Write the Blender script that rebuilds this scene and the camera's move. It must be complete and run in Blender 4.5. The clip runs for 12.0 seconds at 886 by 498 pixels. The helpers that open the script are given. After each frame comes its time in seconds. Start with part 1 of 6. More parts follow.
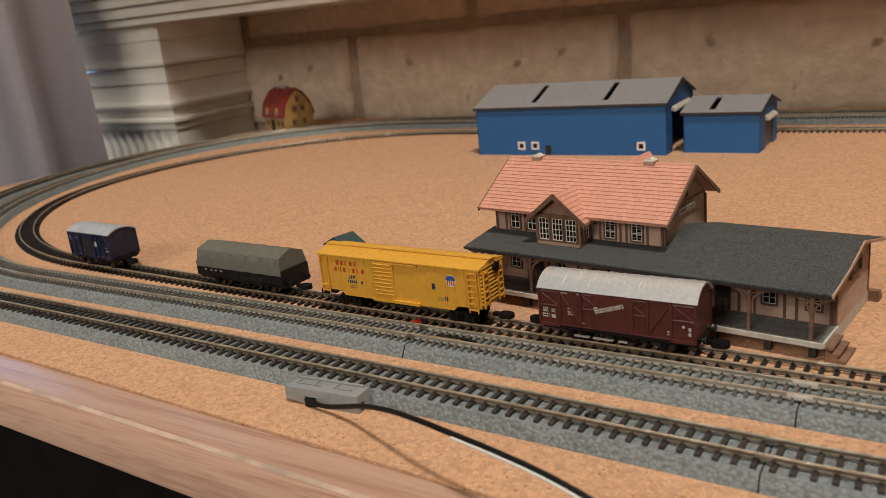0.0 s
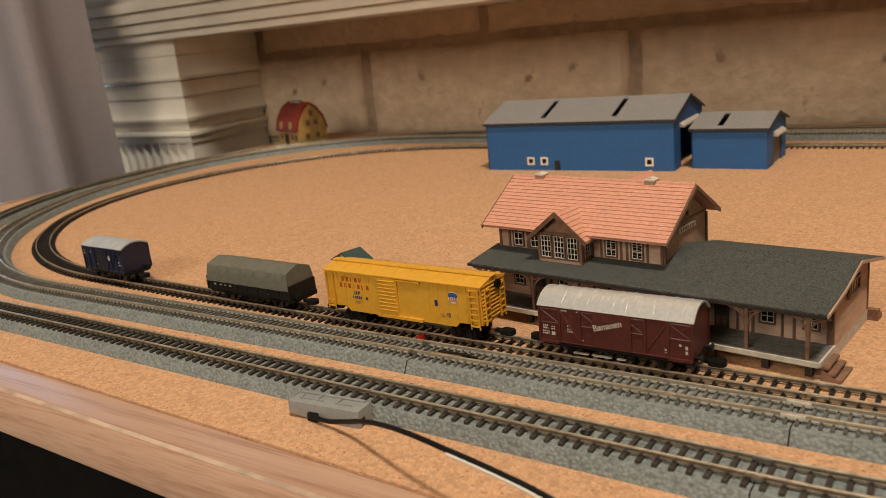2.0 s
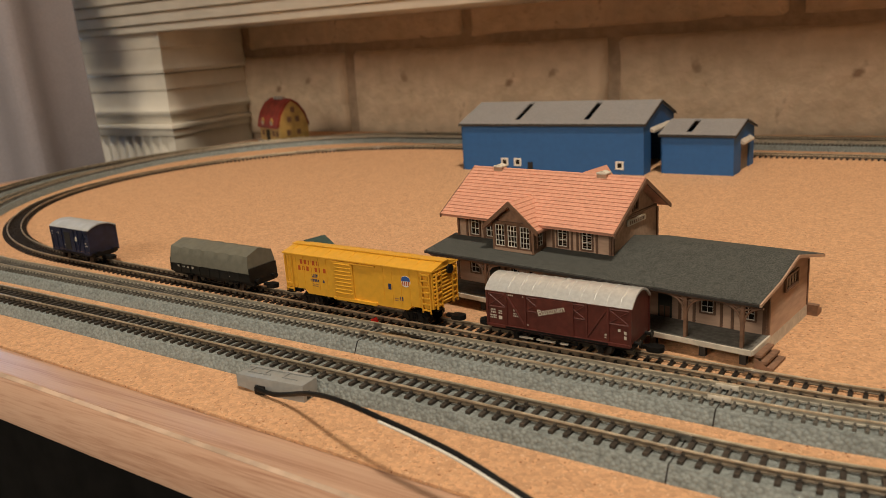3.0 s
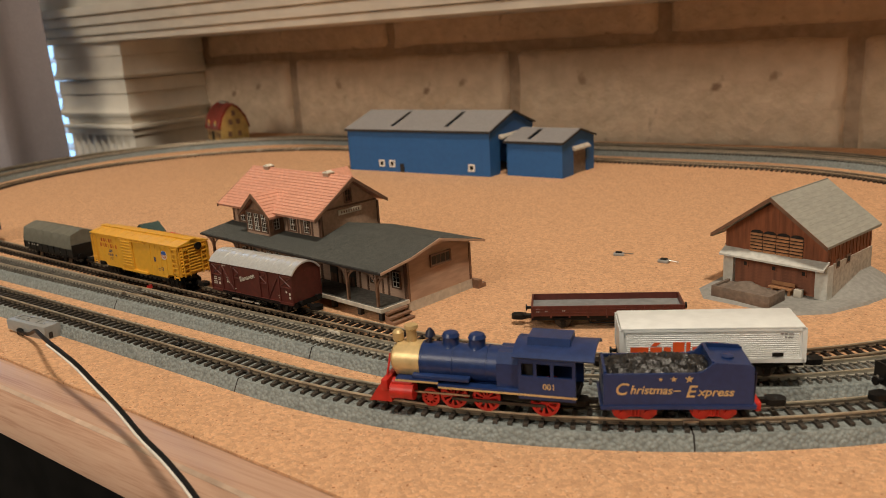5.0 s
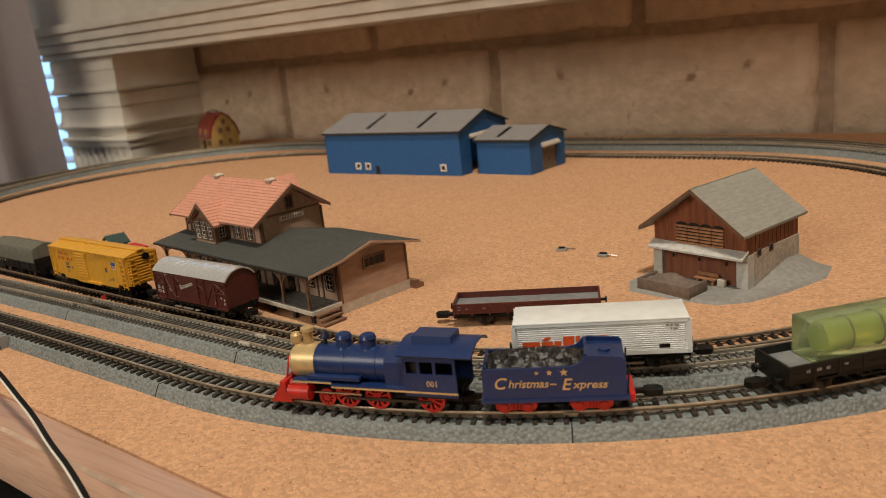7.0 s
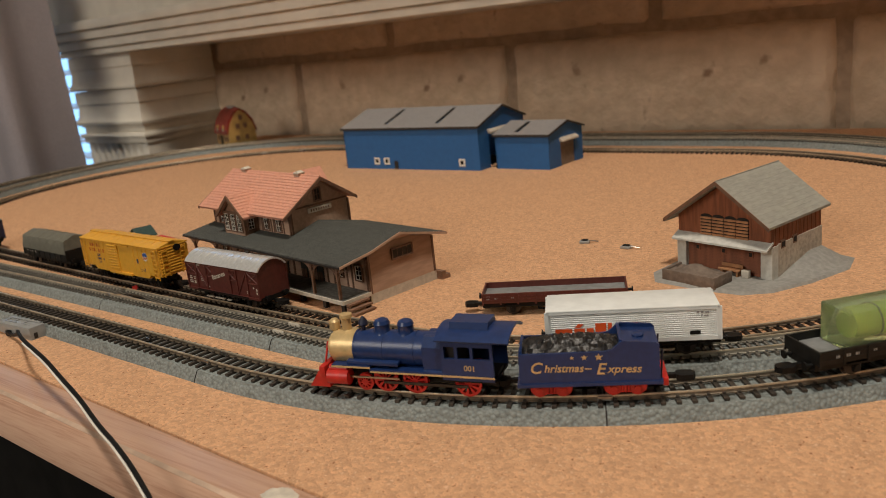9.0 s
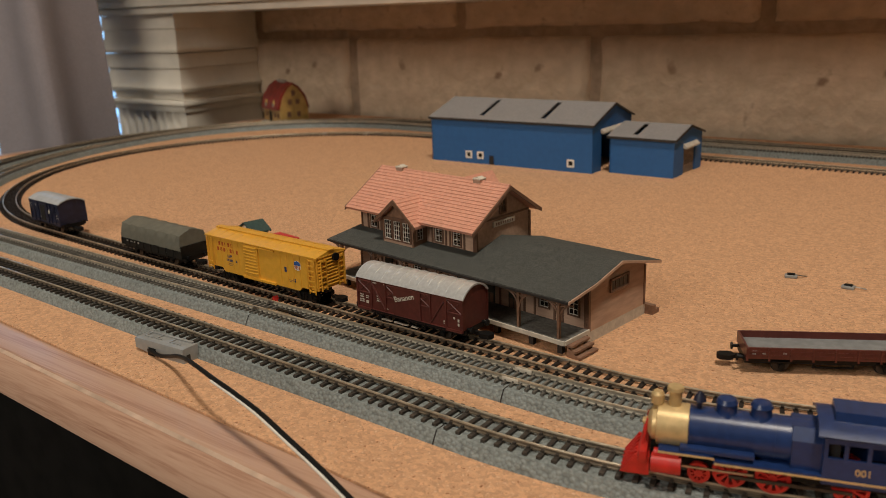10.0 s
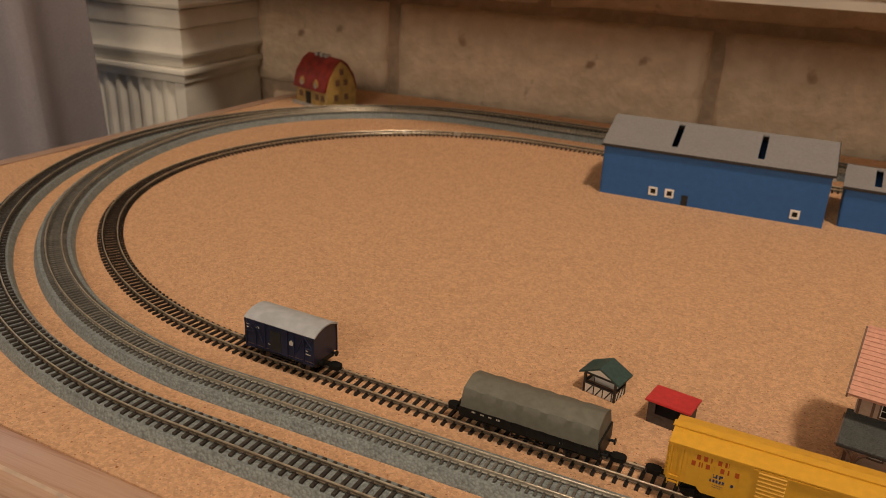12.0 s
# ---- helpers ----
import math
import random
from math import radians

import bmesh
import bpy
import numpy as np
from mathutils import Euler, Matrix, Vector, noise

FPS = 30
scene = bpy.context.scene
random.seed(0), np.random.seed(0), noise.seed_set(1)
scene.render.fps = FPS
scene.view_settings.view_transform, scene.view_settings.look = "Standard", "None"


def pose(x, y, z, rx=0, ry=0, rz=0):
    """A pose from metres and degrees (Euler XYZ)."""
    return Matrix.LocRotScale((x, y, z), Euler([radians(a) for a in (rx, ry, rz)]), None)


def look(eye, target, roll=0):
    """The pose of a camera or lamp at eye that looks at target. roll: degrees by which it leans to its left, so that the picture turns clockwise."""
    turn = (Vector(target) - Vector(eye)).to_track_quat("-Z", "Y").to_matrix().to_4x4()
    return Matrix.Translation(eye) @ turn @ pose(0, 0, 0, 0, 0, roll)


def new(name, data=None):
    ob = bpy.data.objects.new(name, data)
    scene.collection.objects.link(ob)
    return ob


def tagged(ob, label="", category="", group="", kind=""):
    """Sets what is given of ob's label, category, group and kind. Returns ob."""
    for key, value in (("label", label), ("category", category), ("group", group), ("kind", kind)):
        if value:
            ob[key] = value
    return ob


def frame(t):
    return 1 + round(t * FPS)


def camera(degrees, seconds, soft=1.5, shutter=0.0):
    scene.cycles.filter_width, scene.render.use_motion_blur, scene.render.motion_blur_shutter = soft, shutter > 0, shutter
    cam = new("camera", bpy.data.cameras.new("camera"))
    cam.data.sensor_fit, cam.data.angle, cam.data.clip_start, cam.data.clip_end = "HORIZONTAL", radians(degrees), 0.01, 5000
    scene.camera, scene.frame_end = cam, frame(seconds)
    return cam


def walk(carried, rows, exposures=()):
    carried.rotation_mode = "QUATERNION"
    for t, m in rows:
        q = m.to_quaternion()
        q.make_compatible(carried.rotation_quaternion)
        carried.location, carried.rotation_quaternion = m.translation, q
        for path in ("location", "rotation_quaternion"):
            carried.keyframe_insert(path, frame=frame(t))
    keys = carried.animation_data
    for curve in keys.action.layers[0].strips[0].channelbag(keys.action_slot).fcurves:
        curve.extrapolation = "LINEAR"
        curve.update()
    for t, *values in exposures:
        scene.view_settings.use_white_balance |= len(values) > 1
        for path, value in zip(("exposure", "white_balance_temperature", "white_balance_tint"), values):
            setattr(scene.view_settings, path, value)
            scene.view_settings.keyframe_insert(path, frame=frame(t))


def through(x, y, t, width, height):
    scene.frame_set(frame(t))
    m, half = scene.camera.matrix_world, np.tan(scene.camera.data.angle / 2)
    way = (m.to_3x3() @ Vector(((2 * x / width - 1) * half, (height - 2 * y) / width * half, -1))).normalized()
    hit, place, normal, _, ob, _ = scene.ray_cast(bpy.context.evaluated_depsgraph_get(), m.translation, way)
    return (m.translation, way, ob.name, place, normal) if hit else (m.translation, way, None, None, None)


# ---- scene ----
cam = camera(57.60, 12.0, soft=0.7)
PATH = [
    (0, 0.06520, 0.21827, 0.08427, 31.377, -16.492, 5.685),
    (0.5, 0.06660, 0.21497, 0.08565, 31.922, -15.960, 5.853),
    (1, 0.06815, 0.21600, 0.08695, 32.233, -15.780, 6.086),
    (1.5, 0.06842, 0.21649, 0.08719, 32.415, -15.725, 6.136),
    (2, 0.06998, 0.21764, 0.08650, 32.509, -15.575, 5.762),
    (2.5, 0.07161, 0.21589, 0.08266, 32.586, -15.257, 4.846),
    (3, 0.08091, 0.21710, 0.08097, 32.155, -15.047, 3.792),
    (3.5, 0.10140, 0.21720, 0.08112, 31.858, -15.223, 2.883),
    (3.7, 0.11090, 0.21960, 0.08262, 32.093, -15.350, 2.700),
    (5.3, 0.20793, 0.22597, 0.08399, 35.282, -14.691, 3.655),
    (5.5, 0.21101, 0.23378, 0.08217, 35.364, -14.717, 3.846),
    (6, 0.21714, 0.23200, 0.07729, 35.682, -14.796, 4.465),
    (6.5, 0.22319, 0.23746, 0.08213, 35.886, -14.840, 5.178),
    (8.5, 0.22532, 0.23378, 0.08521, 36.327, -14.853, 6.269),
    (9, 0.22231, 0.22923, 0.08386, 36.659, -14.985, 5.755),
    (9.5, 0.20560, 0.21882, 0.08636, 36.730, -15.490, 4.347),
    (10, 0.13845, 0.22005, 0.09141, 35.861, -16.436, 1.932),
    (10.5, 0.06082, 0.19749, 0.10379, 33.422, -17.196, -0.909),
    (11, 0.01113, 0.19267, 0.11899, 30.046, -18.709, -2.974),
    (11.5, -0.04267, 0.20435, 0.12887, 26.822, -20.796, -3.251),
    (12, -0.07830, 0.21639, 0.13740, 24.825, -22.732, -2.113),
]
walk(cam, [(t, pose(x, y, z, 90 + pitch, roll, yaw)) for t, x, y, z, yaw, pitch, roll in PATH],
     [(0.0, -0.05, 5700, 10), (1.0, 0.0, 6200, 10), (2.5, 0.0, 6500, 10), (3.5, -0.05, 6650, 10), (5.5, -0.05, 6350, 10), (6.5, -0.12, 6250, 10), (8.5, -0.18, 6150, 10), (9.5, -0.32, 6050, 10), (10.5, -0.35, 6350, 12), (11.2, -0.37, 6700, 16), (12.0, -0.44, 6900, 16)])
cam.data.dof.use_dof, cam.data.dof.focus_distance, cam.data.dof.aperture_fstop = True, 0.23, 31.0

# ---- light ----
world = bpy.data.worlds.new("room_world")
scene.world = world
world.use_nodes = True
world.node_tree.nodes["Background"].inputs[0].default_value = (0.55, 0.62, 0.75, 1)
world.node_tree.nodes["Background"].inputs[1].default_value = 0.03


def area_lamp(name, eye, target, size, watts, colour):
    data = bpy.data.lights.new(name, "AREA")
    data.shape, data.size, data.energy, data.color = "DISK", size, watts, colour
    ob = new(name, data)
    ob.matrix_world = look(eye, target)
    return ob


area_lamp("ceiling_lamp", (0.44, 0.04, 1.60), (-0.14, 0.48, 0.0), 0.20, 21.5, (1.0, 0.86, 0.68))
# Unseen soft fill from the front, added to lift the wall and pilaster.
area_lamp("room_fill", (-0.30, -1.50, 1.08), (-0.28, 0.6, 0.05), 0.8, 18.5, (1.0, 0.87, 0.70))


# ---- materials ----
def material(name, colour, rough=0.6, metal=0.0, spread=0.12, scale=400.0, bump=0.15, second=None, grain=None, specular=0.5, random_value=0.0, cloud=0.3, sharp=0.10):
    """A node material: colour broken up by two noises, fine relief, and a little change from piece to piece."""
    m = bpy.data.materials.new(name)
    m.use_nodes = True
    nt = m.node_tree
    n, l = nt.nodes, nt.links
    bsdf = n["Principled BSDF"]
    co = n.new("ShaderNodeTexCoord")
    mp = n.new("ShaderNodeMapping")
    l.new(co.outputs["Object"], mp.inputs[0])
    if grain:
        mp.inputs["Scale"].default_value = grain
    big, small = n.new("ShaderNodeTexNoise"), n.new("ShaderNodeTexNoise")
    big.inputs["Scale"].default_value, small.inputs["Scale"].default_value = scale * 0.17, scale
    for t in (big, small):
        t.inputs["Detail"].default_value = 5.0
        l.new(mp.outputs[0], t.inputs["Vector"])
    add = n.new("ShaderNodeMath")
    add.operation, add.inputs[1].default_value = "MULTIPLY_ADD", cloud
    l.new(big.outputs["Fac"], add.inputs[0])
    ramp = n.new("ShaderNodeValToRGB")
    half = n.new("ShaderNodeMath")
    half.operation, half.inputs[1].default_value = "MULTIPLY", 1 - cloud
    l.new(small.outputs["Fac"], half.inputs[0])
    l.new(half.outputs[0], add.inputs[2])
    l.new(add.outputs[0], ramp.inputs[0])
    dark = second or tuple(c * (1 - 2.2 * spread) for c in colour)
    light = tuple(min(1, c * (1 + spread)) for c in colour)
    ramp.color_ramp.elements[0].position, ramp.color_ramp.elements[1].position = 0.5 - sharp, 0.5 + sharp
    ramp.color_ramp.elements[0].color, ramp.color_ramp.elements[1].color = (*dark, 1), (*light, 1)
    out = ramp.outputs[0]
    if random_value:
        info, hsv, rng = n.new("ShaderNodeObjectInfo"), n.new("ShaderNodeHueSaturation"), n.new("ShaderNodeMapRange")
        rng.inputs[3].default_value, rng.inputs[4].default_value = 1 - random_value, 1 + random_value
        l.new(info.outputs["Random"], rng.inputs[0])
        l.new(rng.outputs[0], hsv.inputs["Value"])
        l.new(out, hsv.inputs["Color"])
        out = hsv.outputs[0]
    l.new(out, bsdf.inputs["Base Color"])
    bsdf.inputs["Roughness"].default_value, bsdf.inputs["Metallic"].default_value = rough, metal
    bsdf.inputs["Specular IOR Level"].default_value = specular
    if bump:
        b = n.new("ShaderNodeBump")
        b.inputs["Strength"].default_value, b.inputs["Distance"].default_value = bump, 0.6 / scale
        l.new(small.outputs["Fac"], b.inputs["Height"])
        l.new(b.outputs[0], bsdf.inputs["Normal"])
    return m


def cork_material():
    m = material("cork", (0.63, 0.368, 0.207), rough=0.85, spread=0.05, scale=900, bump=0.6, specular=0.25, cloud=0.2)
    n, l = m.node_tree.nodes, m.node_tree.links
    bsdf, ramp = n["Principled BSDF"], n["Color Ramp"]
    co = n["Texture Coordinate"]
    # cork granules, and the odd dark crumb
    v = n.new("ShaderNodeTexVoronoi")
    v.inputs["Scale"].default_value = 1050
    warp, warped = n.new("ShaderNodeTexNoise"), n.new("ShaderNodeMix")
    warp.inputs["Scale"].default_value = 600
    warped.data_type = "VECTOR"
    warped.inputs[0].default_value = 0.0016
    l.new(co.outputs["Object"], warp.inputs["Vector"])
    l.new(co.outputs["Object"], warped.inputs[4])
    l.new(warp.outputs["Color"], warped.inputs[5])
    l.new(warped.outputs[1], v.inputs["Vector"])
    crack = n.new("ShaderNodeTexVoronoi")
    crack.feature = "DISTANCE_TO_EDGE"
    crack.inputs["Scale"].default_value = 1050
    l.new(warped.outputs[1], crack.inputs["Vector"])
    bump = n["Bump"]
    bump.inputs["Strength"].default_value, bump.inputs["Distance"].default_value = 0.55, 0.0005
    l.new(crack.outputs["Distance"], bump.inputs["Height"])
    hsv = n.new("ShaderNodeHueSaturation")
    rng = n.new("ShaderNodeMapRange")
    rng.inputs[3].default_value, rng.inputs[4].default_value = 0.82, 1.14
    sep = n.new("ShaderNodeSeparateColor")
    l.new(v.outputs["Color"], sep.inputs[0])
    l.new(sep.outputs[0], rng.inputs[0])
    l.new(rng.outputs[0], hsv.inputs["Value"])
    l.new(ramp.outputs[0], hsv.inputs["Color"])
    crumbs = n.new("ShaderNodeTexNoise")
    crumbs.inputs["Scale"].default_value, crumbs.inputs["Detail"].default_value = 900, 3
    l.new(co.outputs["Object"], crumbs.inputs["Vector"])
    cr = n.new("ShaderNodeValToRGB")
    cr.color_ramp.elements[0].position, cr.color_ramp.elements[1].position = 0.63, 0.70
    l.new(crumbs.outputs["Fac"], cr.inputs[0])
    mix = n.new("ShaderNodeMix")
    mix.data_type = "RGBA"
    l.new(cr.outputs[0], mix.inputs[0])
    l.new(hsv.outputs[0], mix.inputs[6])
    mix.inputs[7].default_value = (0.27, 0.115, 0.050, 1)
    # pale flecks
    pale, light = n.new("ShaderNodeValToRGB"), n.new("ShaderNodeMix")
    pale.color_ramp.elements[0].position, pale.color_ramp.elements[1].position = 0.33, 0.39
    pale.color_ramp.elements[0].color, pale.color_ramp.elements[1].color = (0.8, 0.8, 0.8, 1), (0, 0, 0, 1)
    l.new(crumbs.outputs["Fac"], pale.inputs[0])
    light.data_type = "RGBA"
    l.new(pale.outputs[0], light.inputs[0])
    l.new(mix.outputs[2], light.inputs[6])
    light.inputs[7].default_value = (0.76, 0.50, 0.32, 1)
    l.new(light.outputs[2], bsdf.inputs["Base Color"])
    return m


def ballast_material():
    """Moulded ballast: small rounded pebbles in blue-grey with dark gaps."""
    m = material("grey_ballast", (0.232, 0.262, 0.256), rough=0.75, spread=0.10, scale=900, bump=0.2)
    n, l = m.node_tree.nodes, m.node_tree.links
    v = n.new("ShaderNodeTexVoronoi")
    v.inputs["Scale"].default_value = 1150
    l.new(n["Texture Coordinate"].outputs["Object"], v.inputs["Vector"])
    b = n["Bump"]
    b.invert = True
    b.inputs["Strength"].default_value, b.inputs["Distance"].default_value = 0.7, 0.0005
    l.new(v.outputs["Distance"], b.inputs["Height"])
    gap = n.new("ShaderNodeMapRange")
    gap.inputs[1].default_value, gap.inputs[2].default_value = 0.42, 0.85
    gap.inputs[3].default_value, gap.inputs[4].default_value = 1.04, 0.74
    l.new(v.outputs["Distance"], gap.inputs[0])
    hsv = n.new("ShaderNodeHueSaturation")
    l.new(gap.outputs[0], hsv.inputs["Value"])
    l.new(n["Color Ramp"].outputs[0], hsv.inputs["Color"])
    l.new(hsv.outputs[0], n["Principled BSDF"].inputs["Base Color"])
    return m


def wood_material(name, grain):
    """Striped laminate: long streaks of pale, pink-brown and dark grain."""
    m = bpy.data.materials.new(name)
    m.use_nodes = True
    n, l = m.node_tree.nodes, m.node_tree.links
    bsdf = n["Principled BSDF"]
    co, mp = n.new("ShaderNodeTexCoord"), n.new("ShaderNodeMapping")
    mp.inputs["Scale"].default_value = grain
    l.new(co.outputs["Object"], mp.inputs[0])
    broad, fine = n.new("ShaderNodeTexNoise"), n.new("ShaderNodeTexNoise")
    for tex, scale, detail in ((broad, 260, 4), (fine, 2000, 5)):
        tex.inputs["Scale"].default_value, tex.inputs["Detail"].default_value = scale, detail
        tex.inputs["Distortion"].default_value = 0.4
        l.new(mp.outputs[0], tex.inputs["Vector"])
    ramp = n.new("ShaderNodeValToRGB")
    e = ramp.color_ramp.elements
    e[0].position, e[0].color = 0.33, (0.31, 0.165, 0.107, 1)
    e[1].position, e[1].color = 0.66, (0.53, 0.350, 0.250, 1)
    for pos, col in ((0.43, (0.41, 0.243, 0.165, 1)), (0.50, (0.475, 0.300, 0.210, 1))):
        k = e.new(pos)
        k.color = col
    mix = n.new("ShaderNodeMath")
    mix.operation = "MULTIPLY_ADD"
    mix.inputs[1].default_value = 0.45
    half = n.new("ShaderNodeMath")
    half.operation, half.inputs[1].default_value = "MULTIPLY", 0.55
    l.new(broad.outputs["Fac"], half.inputs[0])
    l.new(fine.outputs["Fac"], mix.inputs[0])
    l.new(half.outputs[0], mix.inputs[2])
    l.new(mix.outputs[0], ramp.inputs[0])
    l.new(ramp.outputs[0], bsdf.inputs["Base Color"])
    bsdf.inputs["Roughness"].default_value = 0.30
    bsdf.inputs["Specular IOR Level"].default_value = 0.4
    return m


def brick_material():
    """Pale buff painted brick with soft clouding, scratches and small dark pits."""
    m = material("painted_brick", (0.64, 0.50, 0.36), rough=0.8, spread=0.05, scale=75, bump=0.6, second=(0.53, 0.405, 0.28), random_value=0.05, cloud=0.5)
    n, l = m.node_tree.nodes, m.node_tree.links
    co = n["Texture Coordinate"]
    pits = n.new("ShaderNodeTexNoise")
    pits.inputs["Scale"].default_value, pits.inputs["Detail"].default_value = 42, 3
    l.new(co.outputs["Object"], pits.inputs["Vector"])
    cr = n.new("ShaderNodeValToRGB")
    cr.color_ramp.elements[0].position, cr.color_ramp.elements[1].position = 0.66, 0.74
    l.new(pits.outputs["Fac"], cr.inputs[0])
    mix = n.new("ShaderNodeMix")
    mix.data_type = "RGBA"
    l.new(cr.outputs[0], mix.inputs[0])
    l.new(n["Principled BSDF"].inputs["Base Color"].links[0].from_socket, mix.inputs[6])
    mix.inputs[7].default_value = (0.30, 0.195, 0.125, 1)
    l.new(mix.outputs[2], n["Principled BSDF"].inputs["Base Color"])
    return m


CORK = cork_material()
BALLAST = ballast_material()
WOOD = wood_material("oak_laminate", (0.022, 1.0, 1.0))
BRICK = brick_material()
MORTAR = material("mortar", (0.38, 0.28, 0.195), rough=0.9, spread=0.08, scale=150, bump=0.4)
CREAM = material("cream_gloss_paint", (0.80, 0.755, 0.66), rough=0.35, spread=0.04, scale=40, bump=0.04)
BLACK_PLASTIC = material("black_plastic", (0.007, 0.007, 0.007), rough=0.5, spread=0.2, scale=700, bump=0.05, specular=0.22)
SLEEPER_BROWN = material("dark_brown_sleeper", (0.045, 0.036, 0.028), rough=0.7, spread=0.2, scale=900, random_value=0.25)
SLEEPER_GREY = material("grey_sleeper", (0.150, 0.138, 0.118), rough=0.7, spread=0.2, scale=900, random_value=0.2)
SLEEPER_BLACK = material("black_sleeper", (0.022, 0.017, 0.014), rough=0.6, spread=0.2, scale=900, random_value=0.25, specular=0.3)
RAIL = material("worn_rail_head", (0.62, 0.54, 0.41), rough=0.28, metal=0.6, spread=0.12, scale=300, bump=0.03)
RAIL_PALE = material("pale_rail_web", (0.38, 0.35, 0.285), rough=0.5, metal=0.2, spread=0.12, scale=500, bump=0.03)
RAIL_DARK = material("brown_rail_web", (0.17, 0.135, 0.095), rough=0.5, metal=0.3, spread=0.15, scale=500, bump=0.03)
BLUE_SHED = material("blue_card", (0.020, 0.110, 0.320), rough=0.6, spread=0.03, scale=300, bump=0.03)
GREY_ROOF = material("grey_card_roof", (0.25, 0.24, 0.24), rough=0.7, spread=0.04, scale=700, bump=0.1)
TILE_ROOF = material("salmon_tile_roof", (0.66, 0.325, 0.225), rough=0.65, spread=0.05, scale=900, bump=0.08)
FELT_ROOF = material("dark_felt_roof", (0.092, 0.096, 0.088), rough=0.85, scale=3000, bump=0.7, second=(0.034, 0.037, 0.035), cloud=0.15, sharp=0.10, specular=0.3)
TAN_BOARD = material("tan_boards", (0.50, 0.335, 0.24), rough=0.65, spread=0.06, scale=900, bump=0.1, grain=(0.2, 0.2, 1.0))
TRIM_BROWN = material("brown_trim", (0.16, 0.085, 0.052), rough=0.55, spread=0.1, scale=600, bump=0.05)
WHITE_PAINT = material("white_plastic", (0.78, 0.75, 0.68), rough=0.45, spread=0.03, scale=200, bump=0.02)
# Near-black colour, mostly standing in for the shade inside openings and gaps.
DARK_HOLE = material("dark_interior", (0.02, 0.017, 0.015), rough=0.8, spread=0.2, scale=300, bump=0)
STONE = material("light_stone", (0.57, 0.53, 0.455), rough=0.8, spread=0.06, scale=800, bump=0.2)
GROUND_GREY = material("painted_base", (0.29, 0.285, 0.265), rough=0.85, spread=0.07, scale=700, bump=0.2)
YELLOW = material("yellow_enamel", (0.74, 0.385, 0.036), rough=0.36, spread=0.03, scale=500, bump=0.03)
OXIDE = material("oxide_red", (0.100, 0.024, 0.018), rough=0.38, spread=0.08, scale=700, bump=0.04)
SILVER = material("silver_roof", (0.80, 0.82, 0.82), rough=0.28, metal=0.58, spread=0.03, scale=900, bump=0.02, cloud=0.06)
NAVY = material("navy_enamel", (0.013, 0.034, 0.125), rough=0.32, spread=0.08, scale=700, bump=0.02)
RED = material("red_enamel", (0.50, 0.020, 0.013), rough=0.4, spread=0.08, scale=400, bump=0.02)
GOLD = material("gold_paint", (0.66, 0.49, 0.24), rough=0.38, metal=0.4, spread=0.06, scale=600, bump=0.02)
TARP = material("grey_tarpaulin", (0.142, 0.138, 0.108), rough=0.6, spread=0.05, scale=500, bump=0.08)
BARN_WOOD = material("barn_boards", (0.25, 0.082, 0.034), rough=0.6, spread=0.14, scale=700, bump=0.2, grain=(1, 1, 0.15))
BARN_ROOF = material("barn_grey_slates", (0.33, 0.325, 0.285), rough=0.7, spread=0.045, scale=900, bump=0.15, grain=(1.0, 0.3, 1.0), cloud=0.12)
BARN_STONE = material("rough_beige_render", (0.48, 0.43, 0.36), rough=0.85, spread=0.10, scale=700, bump=0.3)
LIME_WASH = material("pale_lime_wash", (0.56, 0.56, 0.52), rough=0.7, spread=0.06, scale=600, bump=0.1)
GREY_PLASTIC = material("grey_plastic", (0.28, 0.29, 0.285), rough=0.3, spread=0.04, scale=500, bump=0.02)
CREAM_BAND = material("pale_lettering", (0.55, 0.51, 0.43), rough=0.5, spread=0.03, scale=300, bump=0)
CURTAIN = material("grey_curtain", (0.29, 0.265, 0.285), rough=0.85, spread=0.03, scale=600, bump=0.1)
GREEN_ROOF = material("dark_green_roof", (0.030, 0.068, 0.062), rough=0.6, spread=0.1, scale=800, bump=0.1)
HOUSE_RED = material("ceramic_red", (0.24, 0.030, 0.024), rough=0.3, spread=0.2, scale=120, bump=0.05)
HOUSE_YELLOW = material("ceramic_yellow", (0.43, 0.28, 0.09), rough=0.3, spread=0.14, scale=120, bump=0.05)
PANE = material("dark_window_pane", (0.016, 0.013, 0.011), rough=0.2, spread=0.2, scale=80, bump=0, specular=0.25)
PLATFORM = material("grey_platform_boards", (0.185, 0.178, 0.160), rough=0.75, spread=0.12, scale=700, bump=0.15, random_value=0.08)
EDGE_PALE = material("pale_edge", (0.62, 0.57, 0.48), rough=0.6, spread=0.08, scale=400, bump=0.05)
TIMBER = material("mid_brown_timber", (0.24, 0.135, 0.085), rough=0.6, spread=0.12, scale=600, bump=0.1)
DOOR_DARK = material("dark_green_door", (0.045, 0.045, 0.035), rough=0.5, spread=0.15, scale=400, bump=0.05)
PLASTER = material("beige_plaster", (0.44, 0.30, 0.215), rough=0.75, spread=0.06, scale=900, bump=0.12)
DARK_TRIM = material("near_black_trim", (0.030, 0.026, 0.024), rough=0.6, spread=0.15, scale=500, bump=0.05)
UNDER_SHADE = material("under_table_shade", (0.010, 0.009, 0.008), rough=0.8, spread=0.2, scale=60, bump=0.03, specular=0.2)
ROLLER = material("grey_brown_door", (0.19, 0.155, 0.125), rough=0.6, spread=0.1, scale=400, bump=0.05)
BENCH = material("tan_bench", (0.46, 0.23, 0.11), rough=0.6, spread=0.1, scale=500, bump=0.05)
